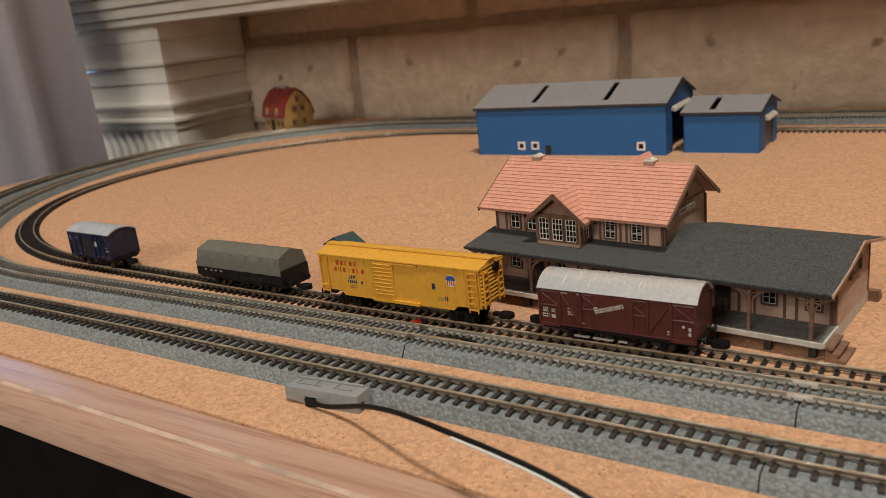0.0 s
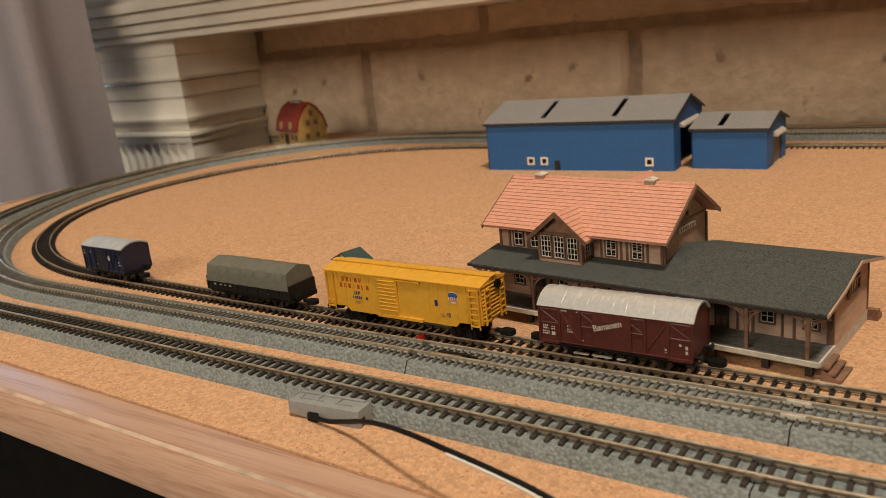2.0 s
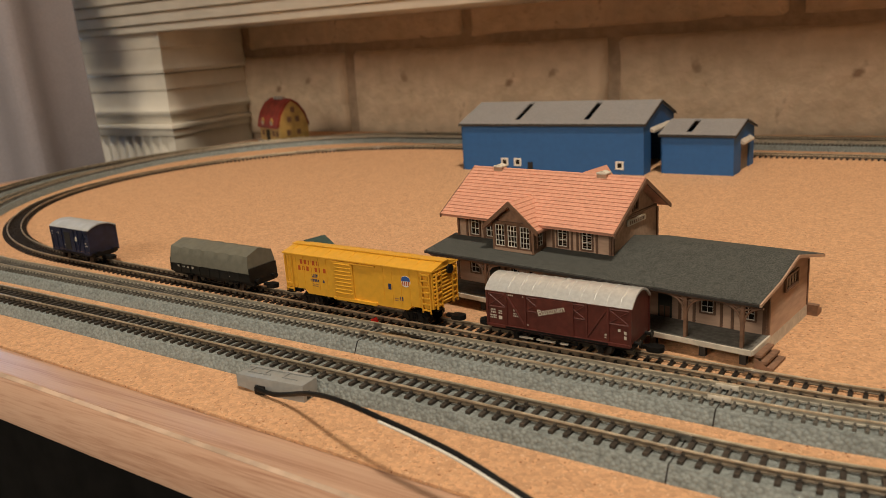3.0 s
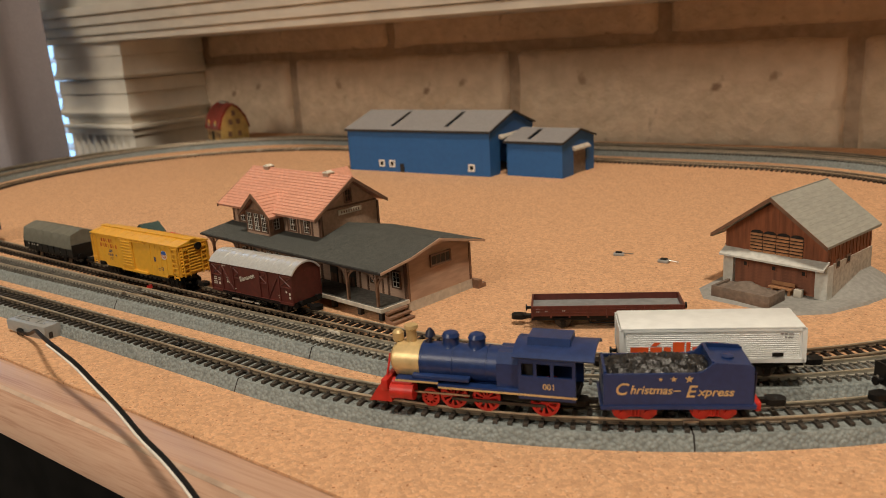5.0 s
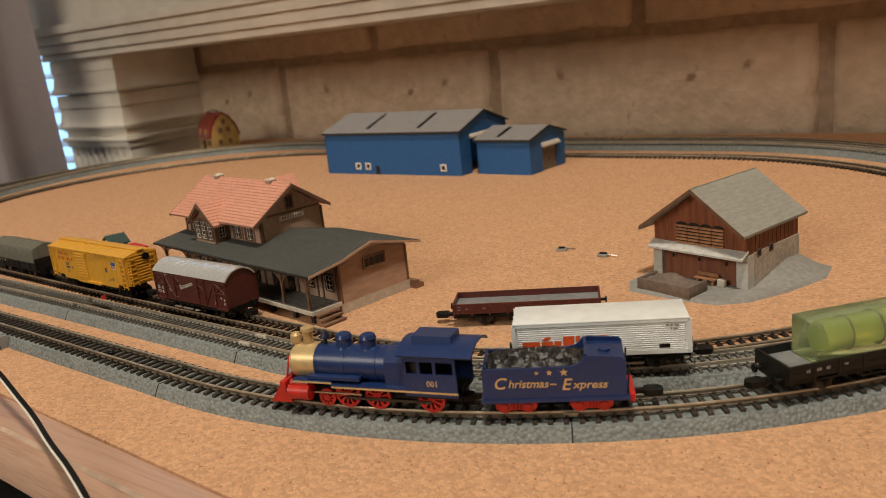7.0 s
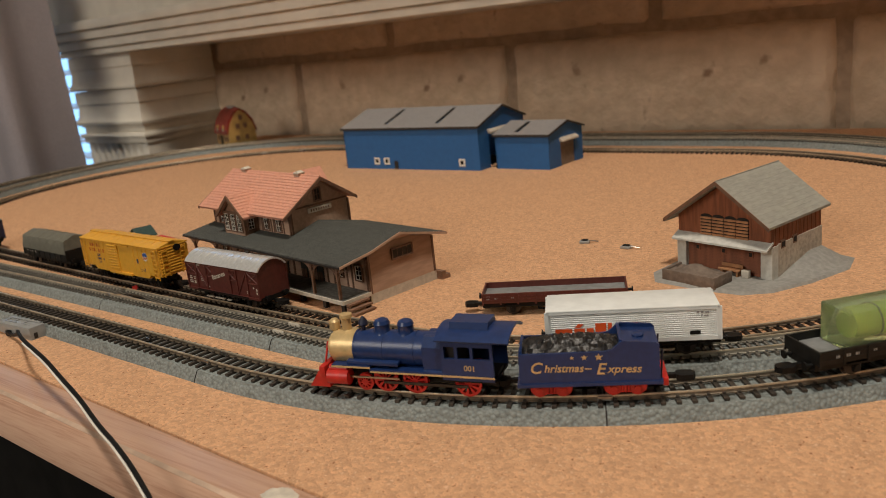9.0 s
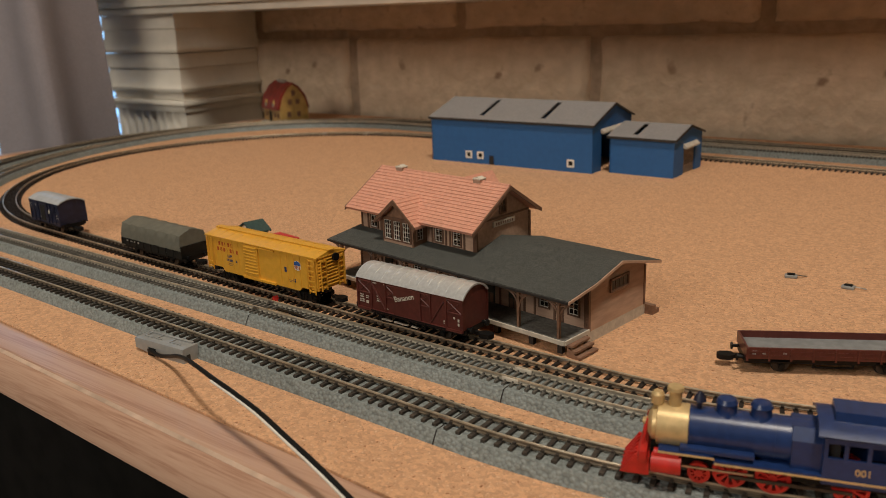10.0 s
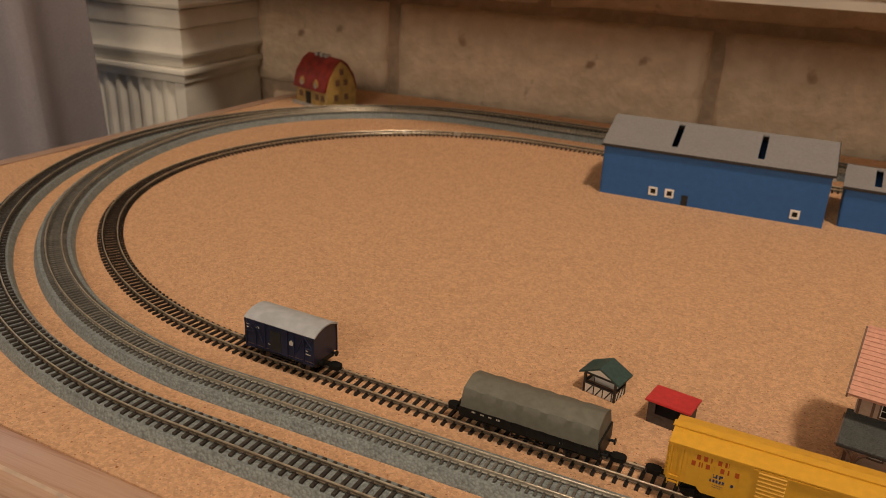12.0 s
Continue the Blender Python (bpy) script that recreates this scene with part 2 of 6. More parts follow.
MUD_WALL = material("mud_brown", (0.185, 0.142, 0.112), rough=0.85, spread=0.10, scale=700, bump=0.4)
RED_LETTER = material("red_lettering", (0.46, 0.075, 0.010), rough=0.5, spread=0.05, scale=400, bump=0)
BADGE_BLUE = material("badge_blue", (0.03, 0.10, 0.35), rough=0.5, spread=0.05, scale=400, bump=0)
ORANGE_RED = material("orange_red_lettering", (0.74, 0.10, 0.018), rough=0.5, spread=0.04, scale=400, bump=0)
NAVY_DARK = material("dark_navy", (0.012, 0.016, 0.045), rough=0.45, spread=0.15, scale=400, bump=0.03)
GREY_METAL = material("grey_roof_paint", (0.44, 0.46, 0.48), rough=0.35, spread=0.06, scale=300, bump=0.03)
WAGON_BLACK = material("wagon_black", (0.010, 0.010, 0.009), rough=0.5, spread=0.15, scale=500, bump=0.05, specular=0.3)
CONTAINER_WHITE = material("off_white_container", (0.76, 0.79, 0.785), rough=0.42, spread=0.03, scale=300, bump=0.02)
DECK_GREY = material("grey_wagon_floor", (0.22, 0.23, 0.235), rough=0.6, spread=0.08, scale=400, bump=0.08)
WHEEL = material("dark_wheel", (0.055, 0.050, 0.046), rough=0.35, metal=0.6, spread=0.15, scale=500, bump=0.03)
STEEL = material("steel", (0.45, 0.43, 0.40), rough=0.3, metal=1.0, spread=0.1, scale=500, bump=0.02)
COAL = material("coal", (0.018, 0.018, 0.019), rough=0.3, spread=0.3, scale=900, bump=0.6)
BOOTH_DARK = material("booth_dark_boards", (0.055, 0.040, 0.034), rough=0.7, spread=0.15, scale=600, bump=0.1)
RED_ROOF = material("bright_red_roof", (0.55, 0.035, 0.035), rough=0.5, spread=0.06, scale=500, bump=0.03)
CERAMIC_GREY = material("ceramic_grey", (0.33, 0.31, 0.28), rough=0.35, spread=0.15, scale=150, bump=0.05)


def clear_material(name, colour, ior, rough=0.03, through=1.0):
    m = bpy.data.materials.new(name)
    m.use_nodes = True
    b = m.node_tree.nodes["Principled BSDF"]
    b.inputs["Base Color"].default_value, b.inputs["Roughness"].default_value = (*colour, 1), rough
    b.inputs["Transmission Weight"].default_value, b.inputs["IOR"].default_value = through, ior
    return m


ACRYLIC = clear_material("clear_green_acrylic", (0.86, 1.0, 0.60), 1.18, 0.02, 0.86)
LIQUID = clear_material("yellow_green_liquid", (0.74, 0.90, 0.22), 1.36, 0.01, 0.68)
BUBBLE = clear_material("air_bubble", (0.95, 1.0, 0.85), 1.05, 0.02)
WOOD_SIDE = wood_material("oak_laminate_side", (1.0, 0.022, 1.0))
# Pale colour for the highlight line on the table edge.
RIDGE_HIGHLIGHT = material("pale_ridge_highlight", (0.55, 0.405, 0.305), rough=0.36, spread=0.12, scale=120, bump=0.1)
BLIND = material("white_blind_slat", (0.75, 0.76, 0.78), rough=0.4, spread=0.03, scale=60, bump=0.02)
DAYLIGHT = bpy.data.materials.new("daylight_pane")
DAYLIGHT.use_nodes = True
DAYLIGHT.node_tree.nodes["Principled BSDF"].inputs["Base Color"].default_value = (0.5, 0.6, 0.7, 1)
DAYLIGHT.node_tree.nodes["Principled BSDF"].inputs["Emission Color"].default_value = (0.32, 0.62, 1.0, 1)
DAYLIGHT.node_tree.nodes["Principled BSDF"].inputs["Emission Strength"].default_value = 1.9
ROOM_WALL = material("room_plaster", (0.52, 0.47, 0.40), rough=0.9, spread=0.04, scale=8, bump=0.05)
ROOM_FLOOR = material("dark_carpet", (0.020, 0.018, 0.016), rough=0.95, spread=0.2, scale=200, bump=0.3)


# ---- mesh helpers ----
def part(name, bm, mat, parent=None, label=""):
    """Links a bmesh as one mesh object, under a thing or a part."""
    me = bpy.data.meshes.new(name)
    bmesh.ops.recalc_face_normals(bm, faces=bm.faces)
    for f in bm.faces:
        f.smooth = True
    for e in bm.edges:
        e.smooth = len(e.link_faces) == 2 and e.calc_face_angle() < 0.62
    bm.to_mesh(me)
    bm.free()
    me.materials.append(mat)
    ob = new(name, me)
    if parent:
        ob.parent = parent
    if label:
        ob["label"] = label
    return ob


def thing(name, m, label, category, group="", kind=""):
    ob = new(name)
    ob.empty_display_size = 0.005
    ob.matrix_world = m
    return tagged(ob, label, category, group, kind)


def box(bm, x0, x1, y0, y1, z0, z1, bevel=0.0):
    vs = [bm.verts.new((x, y, z)) for x in (x0, x1) for y in (y0, y1) for z in (z0, z1)]
    fs = [bm.faces.new([vs[i] for i in f]) for f in ((0, 1, 3, 2), (4, 6, 7, 5), (0, 4, 5, 1), (2, 3, 7, 6), (0, 2, 6, 4), (1, 5, 7, 3))]
    if bevel:
        bmesh.ops.bevel(bm, geom=list({e for f in fs for e in f.edges}), offset=bevel, segments=2, affect="EDGES", profile=0.5)
    return bm


def boxes(*rows, bevel=0.0):
    bm = bmesh.new()
    for r in rows:
        box(bm, *r, bevel=bevel)
    return bm


def prism(bm, outline, axis, a, b):
    """Extrudes a closed outline of (u, v) along an axis from a to b. axis x: (y, z), y: (x, z), z: (x, y)."""
    put = {"x": lambda u, v, w: (w, u, v), "y": lambda u, v, w: (u, w, v), "z": lambda u, v, w: (u, v, w)}[axis]
    lo, hi = ([bm.verts.new(put(u, v, w)) for u, v in outline] for w in (a, b))
    bm.faces.new(lo)
    bm.faces.new(hi[::-1])
    k = len(outline)
    for i in range(k):
        bm.faces.new((lo[i], hi[i], hi[(i + 1) % k], lo[(i + 1) % k]))
    return bm


def prisms(axis, *rows):
    bm = bmesh.new()
    for outline, a, b in rows:
        prism(bm, outline, axis, a, b)
    return bm


def rod(bm, p, q, r, sides=8, r2=None):
    p, q = Vector(p), Vector(q)
    turn = (q - p).to_track_quat("Z", "Y").to_matrix()
    r2 = r if r2 is None else r2
    rings = [[bm.verts.new(c + turn @ Vector((rr * math.cos(2 * math.pi * i / sides), rr * math.sin(2 * math.pi * i / sides), 0))) for i in range(sides)] for c, rr in ((p, r), (q, r2))]
    for i in range(sides):
        bm.faces.new((rings[0][i], rings[0][(i + 1) % sides], rings[1][(i + 1) % sides], rings[1][i]))
    bm.faces.new(rings[0][::-1])
    bm.faces.new(rings[1])
    return bm


def rods(*rows, sides=8):
    bm = bmesh.new()
    for p, q, r in rows:
        rod(bm, p, q, r, sides)
    return bm


def lathe(profile, sides=16, axis="z"):
    """Turns a profile of (radius, height) round an axis."""
    bm = bmesh.new()
    put = {"z": lambda a, b, h: (a, b, h), "x": lambda a, b, h: (h, a, b), "y": lambda a, b, h: (a, h, b)}[axis]
    rings = [[bm.verts.new(put(r * math.cos(2 * math.pi * i / sides), r * math.sin(2 * math.pi * i / sides), h)) for i in range(sides)] for r, h in profile]
    for a, b in zip(rings, rings[1:]):
        for i in range(sides):
            bm.faces.new((a[i], a[(i + 1) % sides], b[(i + 1) % sides], b[i]))
    bm.faces.new(rings[0][::-1])
    bm.faces.new(rings[-1])
    return bm


def tube(name, points, r, mat, parent=None, label=""):
    cu = bpy.data.curves.new(name, "CURVE")
    cu.dimensions, cu.bevel_depth, cu.bevel_resolution, cu.use_fill_caps = "3D", r, 3, True
    sp = cu.splines.new("BEZIER")
    sp.bezier_points.add(len(points) - 1)
    for bp, p in zip(sp.bezier_points, points):
        bp.co, bp.handle_left_type, bp.handle_right_type = p, "AUTO", "AUTO"
    cu.materials.append(mat)
    tmp = bpy.data.objects.new(name, cu)
    me = bpy.data.meshes.new_from_object(tmp)
    bpy.data.objects.remove(tmp)
    ob = new(name, me)
    for p in me.polygons:
        p.use_smooth = True
    if parent:
        ob.parent = parent
    if label:
        ob["label"] = label
    return ob


def smooth(ob):
    for p in ob.data.polygons:
        p.use_smooth = True
    return ob


# ---- the room, the chimney breast and the table ----
def wall_slab(name, rows, mat, label):
    return tagged(part(name, boxes(*rows), mat), label, "wall", kind="structure")


BACK_Y = 0.80
tagged(part("floor", boxes((-2.2, 2.0, -2.2, 1.0, -0.80, -0.76)), ROOM_FLOOR), "dark carpeted floor of the room", "floor", kind="structure")
tagged(part("ceiling", boxes((-2.2, 2.0, -2.2, 1.0, 1.64, 1.70)), ROOM_WALL), "plain pale ceiling", "ceiling", kind="structure")
wall_slab("wall_south", [(-2.2, 2.0, -2.26, -2.2, -0.76, 1.64)], ROOM_WALL, "plain plastered wall behind the camera")
wall_slab("wall_east", [(2.0, 2.06, -2.2, 1.0, -0.76, 1.64)], ROOM_WALL, "plain plastered side wall")
wall_slab("wall_north", [(-2.2, -0.72, 0.94, 1.0, -0.76, -0.35), (-2.2, -0.72, 0.94, 1.0, 0.95, 1.64), (-2.2, -1.75, 0.94, 1.0, -0.35, 0.95)], ROOM_WALL, "plastered wall with a window opening beside the fireplace")
wall_slab("wall_west", [(-2.26, -2.2, -2.2, 1.0, -0.76, 1.64)], ROOM_WALL, "plain plastered side wall")

# brick fireplace back: mortar bed with single bricks proud of it
brick_wall = tagged(part("wall_brick", boxes((-0.72, 2.0, BACK_Y + 0.0045, BACK_Y + 0.2, -0.76, 1.64)), MORTAR), "painted brick wall at the back of the fireplace opening", "wall", kind="structure")


def brick_mesh(length, height, seed):
    """A worn block: rounded arrises, an uneven face with shallow hollows and a few chips."""
    rnd = random.Random(seed)
    bm = bmesh.new()
    nx, nz, soft = 28, 11, 0.0045
    hollows = [(rnd.uniform(-0.45, 0.45) * length, rnd.uniform(-0.4, 0.4) * height, rnd.uniform(0.002, 0.004)) for _ in range(3)]
    at = lambda k, n, size: size * (0.5 - 0.5 * math.cos(math.pi * (0.12 + 0.76 * k / n)) - 0.5) / math.cos(math.pi * 0.12)
    grid = []
    for i in range(nx + 1):
        col = []
        for k in range(nz + 1):
            x, z = at(i, nx, length), at(k, nz, height)
            edge = min(length / 2 - abs(x), height / 2 - abs(z))
            y = 0.0060 * max(0.0, 1 - edge / soft) ** 2
            y += 0.0007 * noise.noise((x * 45 + seed * 9, z * 60, seed)) + 0.0007 * noise.noise((x * 160, z * 160, seed + 5))
            y += sum(0.0016 * math.exp(-((x - hx) ** 2 + (z - hz) ** 2) / r ** 2) for hx, hz, r in hollows)
            wob = 0.0018 * noise.noise((x * 30, z * 30, seed + 2))
            col.append(bm.verts.new((x + wob * (edge < soft), y, z + wob * (edge < soft))))
        grid.append(col)
    for i in range(nx):
        for k in range(nz):
            bm.faces.new((grid[i][k], grid[i + 1][k], grid[i + 1][k + 1], grid[i][k + 1])).smooth = True
    rim = [grid[i][0] for i in range(nx + 1)] + [grid[nx][k] for k in range(1, nz + 1)] + [grid[i][nz] for i in range(nx - 1, -1, -1)] + [grid[0][k] for k in range(nz - 1, 0, -1)]
    back = [bm.verts.new((v.co.x, 0.03, v.co.z)) for v in rim]
    for k in range(len(rim)):
        q = (k + 1) % len(rim)
        bm.faces.new((rim[k], back[k], back[q], rim[q]))
    me = bpy.data.meshes.new("brick")
    bm.to_mesh(me)
    bm.free()
    me.materials.append(BRICK)
    return me


BRICK_LEN, COURSE = 0.25, 0.083
BRICKS = [brick_mesh(BRICK_LEN - 0.0070, COURSE - 0.0060, s) for s in range(5)]
for k in range(-2, 4):
    z = 0.0735 + COURSE * (k - 0.5)
    shift = 0.0 if k % 2 == 0 else BRICK_LEN / 2
    for i in range(-3, 5):
        x = -0.1397 + BRICK_LEN * (i + 0.5) + shift
        if -0.62 < x < 1.2:
            b = new("brick", BRICKS[(i * 3 + k) % 5])
            b.parent = brick_wall
            b.location = (x, BACK_Y, z)

# pilaster and mantel of the fireplace surround
PX0, PX1, PY = -0.640, -0.516, 0.700


def fluted(x0, x1, y0, y1, z0, z1, n):
    """A block whose front face carries upright flutes."""
    pts, w = [(x1, y1), (x0, y1), (x0, y0)], (x1 - x0 - 0.012) / n
    for i in range(n):
        a = x0 + 0.006 + i * w
        pts += [(a, y0), (a + 0.15 * w, y0 + 0.0022), (a + 0.35 * w, y0 + 0.0035), (a + 0.55 * w, y0 + 0.0022), (a + 0.70 * w, y0)]
    pts.append((x1, y0))
    return prism(bmesh.new(), pts, "z", z0, z1)


pilaster = thing("pilaster", pose(0, 0, 0), "cream painted pilaster of a fireplace surround with fluted shaft", "pilaster", kind="structure")
part("shaft", fluted(PX0 + 0.006, PX1 - 0.006, PY + 0.006, BACK_Y + 0.002, -0.758, 0.006, 8), CREAM, pilaster)
def moulding(x0, x1, y0, steps):
    """Stacked mouldings: (z0, z1, projection) rows, each with a rounded front edge."""
    bm = bmesh.new()
    for z0, z1, out in steps:
        box(bm, x0 - out, x1 + out, y0 - out, BACK_Y + 0.002, z0, z1, bevel=min(0.0010, (z1 - z0) * 0.3))
    return bm


def flared(x0, x1, y0, rows):
    """A block lofted through (height, projection) rows."""
    bm = bmesh.new()
    rings = [[bm.verts.new(p) for p in ((x0 - o, y0 - o, z), (x1 + o, y0 - o, z), (x1 + o, BACK_Y + 0.002, z), (x0 - o, BACK_Y + 0.002, z))] for z, o in rows]
    for a, b in zip(rings, rings[1:]):
        for i in range(4):
            bm.faces.new((a[i], a[(i + 1) % 4], b[(i + 1) % 4], b[i]))
    bm.faces.new(rings[0][::-1])
    bm.faces.new(rings[-1])
    return bm


def courses(name, x0, x1, y0, parent, steps):
    for z0, z1, out in steps:
        part(name, moulding(x0, x1, y0, [(z0, z1, out)]), CREAM, parent)


courses("capital_moulding", PX0 + 0.004, PX1 - 0.004, PY + 0.004, pilaster, [(0.0062, 0.0125, 0.0005), (0.0126, 0.0172, 0.0035), (0.0173, 0.0235, -0.001), (0.0236, 0.0256, 0.001)])
for foot in (0.0257, 0.0622):
    part("capital_block", flared(PX0 + 0.004, PX1 - 0.004, PY + 0.004, [(foot, 0.0020), (foot + 0.0008, 0.0036), (foot + 0.0034, 0.0040), (foot + 0.0050, 0.0030), (foot + 0.0085, 0.0016), (foot + 0.0150, 0.0006), (foot + 0.0215, 0.0000), (foot + 0.0225, 0.0014), (foot + 0.0357, 0.0008)]), CREAM, pilaster)
mantel = thing("mantel", pose(0, 0, 0), "cream painted mantelpiece with stepped mouldings over the opening", "mantelpiece", kind="structure")
courses("frieze_moulding", -0.63, 1.6, PY - 0.006, mantel, [(0.0980, 0.1045, 0.001), (0.1047, 0.1135, 0.006), (0.1137, 0.1225, 0.011), (0.1227, 0.1310, 0.016), (0.1312, 0.215, 0.006)])
# Shelf lies above the view; its depth is set to shade pilaster and niche.
part("shelf", boxes((-0.70, 1.65, PY - 0.07, BACK_Y + 0.002, 0.2152, 0.240), bevel=0.004), CREAM, mantel)

# window with slatted blind, and the curtain beside the fireplace
window = thing("window_1", pose(0, 0, 0), "bright window with a white slatted blind", "window", kind="structure")
part("window_frame", boxes((-1.75, -0.72, 0.945, 0.985, 0.93, 0.95), (-1.75, -0.72, 0.945, 0.985, -0.35, -0.33), (-1.75, -1.73, 0.945, 0.985, -0.33, 0.93), (-0.74, -0.72, 0.945, 0.985, -0.33, 0.93)), CREAM, window)
part("pane", boxes((-1.73, -0.74, 0.972, 0.976, -0.33, 0.93)), DAYLIGHT, window)
for k in range(46):
    slat = part("slat", prisms("x", ([(0.925, -0.326 + k * 0.027), (0.926, -0.3245 + k * 0.027), (0.9440, -0.317 + k * 0.027), (0.9430, -0.3185 + k * 0.027)], -1.728, -0.742)), BLIND, window)
LINE = [(-0.5615, 0.657), (-0.569, 0.645), (-0.571, 0.628), (-0.563, 0.614), (-0.551, 0.602), (-0.5475, 0.592), (-0.553, 0.585), (-0.566, 0.584), (-0.580, 0.586), (-0.592, 0.583), (-0.602, 0.576), (-0.609, 0.566)]
bm = bmesh.new()
rows = []
for z in (-0.755, -0.3, -0.1, 0.0, 0.06, 0.12, 0.3, 1.63):
    sway = 0.06 * (0.06 - z) if -0.1 <= z <= 0.12 else (0.0096 if z < -0.1 else -0.0036)
    rows.append([bm.verts.new((x + sway, y, z)) for x, y in LINE])
for a, b in zip(rows, rows[1:]):
    for i in range(len(LINE) - 1):
        bm.faces.new((a[i], a[i + 1], b[i + 1], b[i]))
ob = part("curtain", bm, CURTAIN)
md = ob.modifiers.new("thickness", "SOLIDIFY")
md.thickness = 0.0015
md = ob.modifiers.new("folds", "SUBSURF")
md.levels = md.render_levels = 2
tagged(smooth(ob), "grey-violet curtain hanging in deep folds beside the fireplace", "curtain")

# table: board, rounded edge strip, cork sheet
FRONT, RIGHT_X, BACK = 0.3298, 0.62, 0.790
SLOPE = -0.038
table = thing("table", pose(0, 0, 0), "oak-look table with rounded edge carrying the cork layout board", "table")
EDGE = [(0.0, -0.0008), (-0.0112, -0.0009), (-0.0124, -0.0011), (-0.0135, -0.0016), (-0.0146, -0.0025), (-0.0160, -0.0042), (-0.0172, -0.0062), (-0.0181, -0.0082), (-0.0185, -0.0094), (-0.0186, -0.0100), (-0.0182, -0.0103), (0.03, -0.0103), (0.03, -0.0045), (0.0, -0.0045)]


def edge_strip(outline, a, b):
    """A moulded strip from a to b; the profile's first coordinate points away from the board's inside."""
    d = (Vector(b) - Vector(a)).normalized()
    side = Vector((-d.y, d.x))
    bm = bmesh.new()
    ends = [[bm.verts.new((p[0] + side.x * u, p[1] + side.y * u, v)) for u, v in outline] for p in (a, b)]
    k = len(outline)
    for i in range(k):
        bm.faces.new((ends[0][i], ends[1][i], ends[1][(i + 1) % k], ends[0][(i + 1) % k]))
    bm.faces.new(ends[0])
    bm.faces.new(ends[1][::-1])
    return bm


FL = (-0.492, FRONT + SLOPE * -0.492)
FR = (RIGHT_X, FRONT + SLOPE * RIGHT_X)
BL = (-0.436, BACK)
part("front_edge", edge_strip(EDGE, FL, FR), WOOD, table)
# Thin pale strip that paints the gloss highlight along the ridge.
part("ridge_highlight", edge_strip([(-0.01215, -0.00095), (-0.0127, -0.00112), (-0.0132, -0.00135), (-0.0132, -0.0020), (-0.01215, -0.0020)], (FL[0] + 0.02, FL[1] - 0.02 * 0.038), FR), RIDGE_HIGHLIGHT, table, "pale painted highlight line along the rounded edge")
part("left_edge", edge_strip([(u * 0.7, v + 0.0012) for u, v in EDGE], BL, FL), WOOD_SIDE, table)
part("table_top", prisms("z", ([(FL[0] + 0.03, FL[1] + 0.031), (FR[0], FR[1] + 0.031), (RIGHT_X, BACK), (BL[0] + 0.03, BACK)], -0.0100, -0.0046)), WOOD, table)
# Added near-black block; keeps the space under the top in deep shade.
part("shade_block", boxes((-0.40, RIGHT_X, 0.40, BACK - 0.01, -0.758, -0.0104)), UNDER_SHADE, table, "near-black block standing for the shade under the top")
cork = tagged(part("cork_sheet", prisms("z", ([(FL[0] + 0.0006, 0.3265 - 0.046 * FL[0]), (FR[0], 0.3265 - 0.046 * FR[0]), (RIGHT_X, BACK), (BL[0] + 0.0006, BACK)], -0.0007, 0.0)), CORK), "tan cork sheet laid on the table top", "cork board", kind="structure")


# ---- tracks ----
def oval(start, tilt, front, arcs, step=0.004):
    """Centre line of a closed loop: from the start leftwards along the front, a left bend made of arcs
    (radius, degrees), the back straight, and a half circle on the right. front: length, or (radius, degrees) of a slight bend."""
    pts, x, y, th = [], 0.0, 0.0, math.pi
    runs = ([(None, front)] if isinstance(front, float) else [front]) + arcs
    for r, deg in runs:
        if r is None:
            k = int(deg / step)
            for i in range(k):
                pts.append((x - deg * i / k, y))
            x -= deg
            continue
        k = max(3, int(r * radians(deg) / step))
        d = -radians(deg) / k
        for _ in range(k):
            pts.append((x, y))
            x, y, th = x + r * abs(d) * math.cos(th + d / 2), y + r * abs(d) * math.sin(th + d / 2), th + d
    n = int(-x / step)
    pts += [(x - x * i / n, y) for i in range(n)]
    r = y / 2
    k = int(math.pi * r / step)
    pts += [(r * math.sin(math.pi * i / k), r + r * math.cos(math.pi * i / k)) for i in range(k)]
    c, s = math.cos(radians(tilt)), math.sin(radians(tilt))
    return [(start[0] + u * c - v * s, start[1] + u * s + v * c) for u, v in pts]


def frames(pts):
    """Points with their left-hand normals."""
    rows, n = [], len(pts)
    for i in range(n):
        a, b = pts[i - 1], pts[(i + 1) % n]
        d = Vector((b[0] - a[0], b[1] - a[1])).normalized()
        rows.append((Vector(pts[i]), Vector((-d.y, d.x)), d))
    return rows


def sweep(pts, section):
    """Carries a cross section of (offset, height) round a closed centre line."""
    bm = bmesh.new()
    rings = [[bm.verts.new((p.x + nrm.x * u, p.y + nrm.y * u, v)) for u, v in section] for p, nrm, _ in frames(pts)]
    k = len(section)
    for i in range(len(rings)):
        a, b = rings[i - 1], rings[i]
        for j in range(k):
            bm.faces.new((a[j], a[(j + 1) % k], b[(j + 1) % k], b[j]))
    return bm


def along(pts, s):
    """Place and heading at the length s from the start of the centre line."""
    n = len(pts)
    for i in range(n):
        a, b = Vector(pts[i]), Vector(pts[(i + 1) % n])
        d = (b - a).length
        if s <= d:
            return a + (b - a) * (s / d), math.atan2(b.y - a.y, b.x - a.x)
        s -= d
    return Vector(pts[0]), math.pi


def length_of(pts):
    return sum((Vector(pts[i]) - Vector(pts[i - 1])).length for i in range(len(pts)))


GAUGE = 0.0062


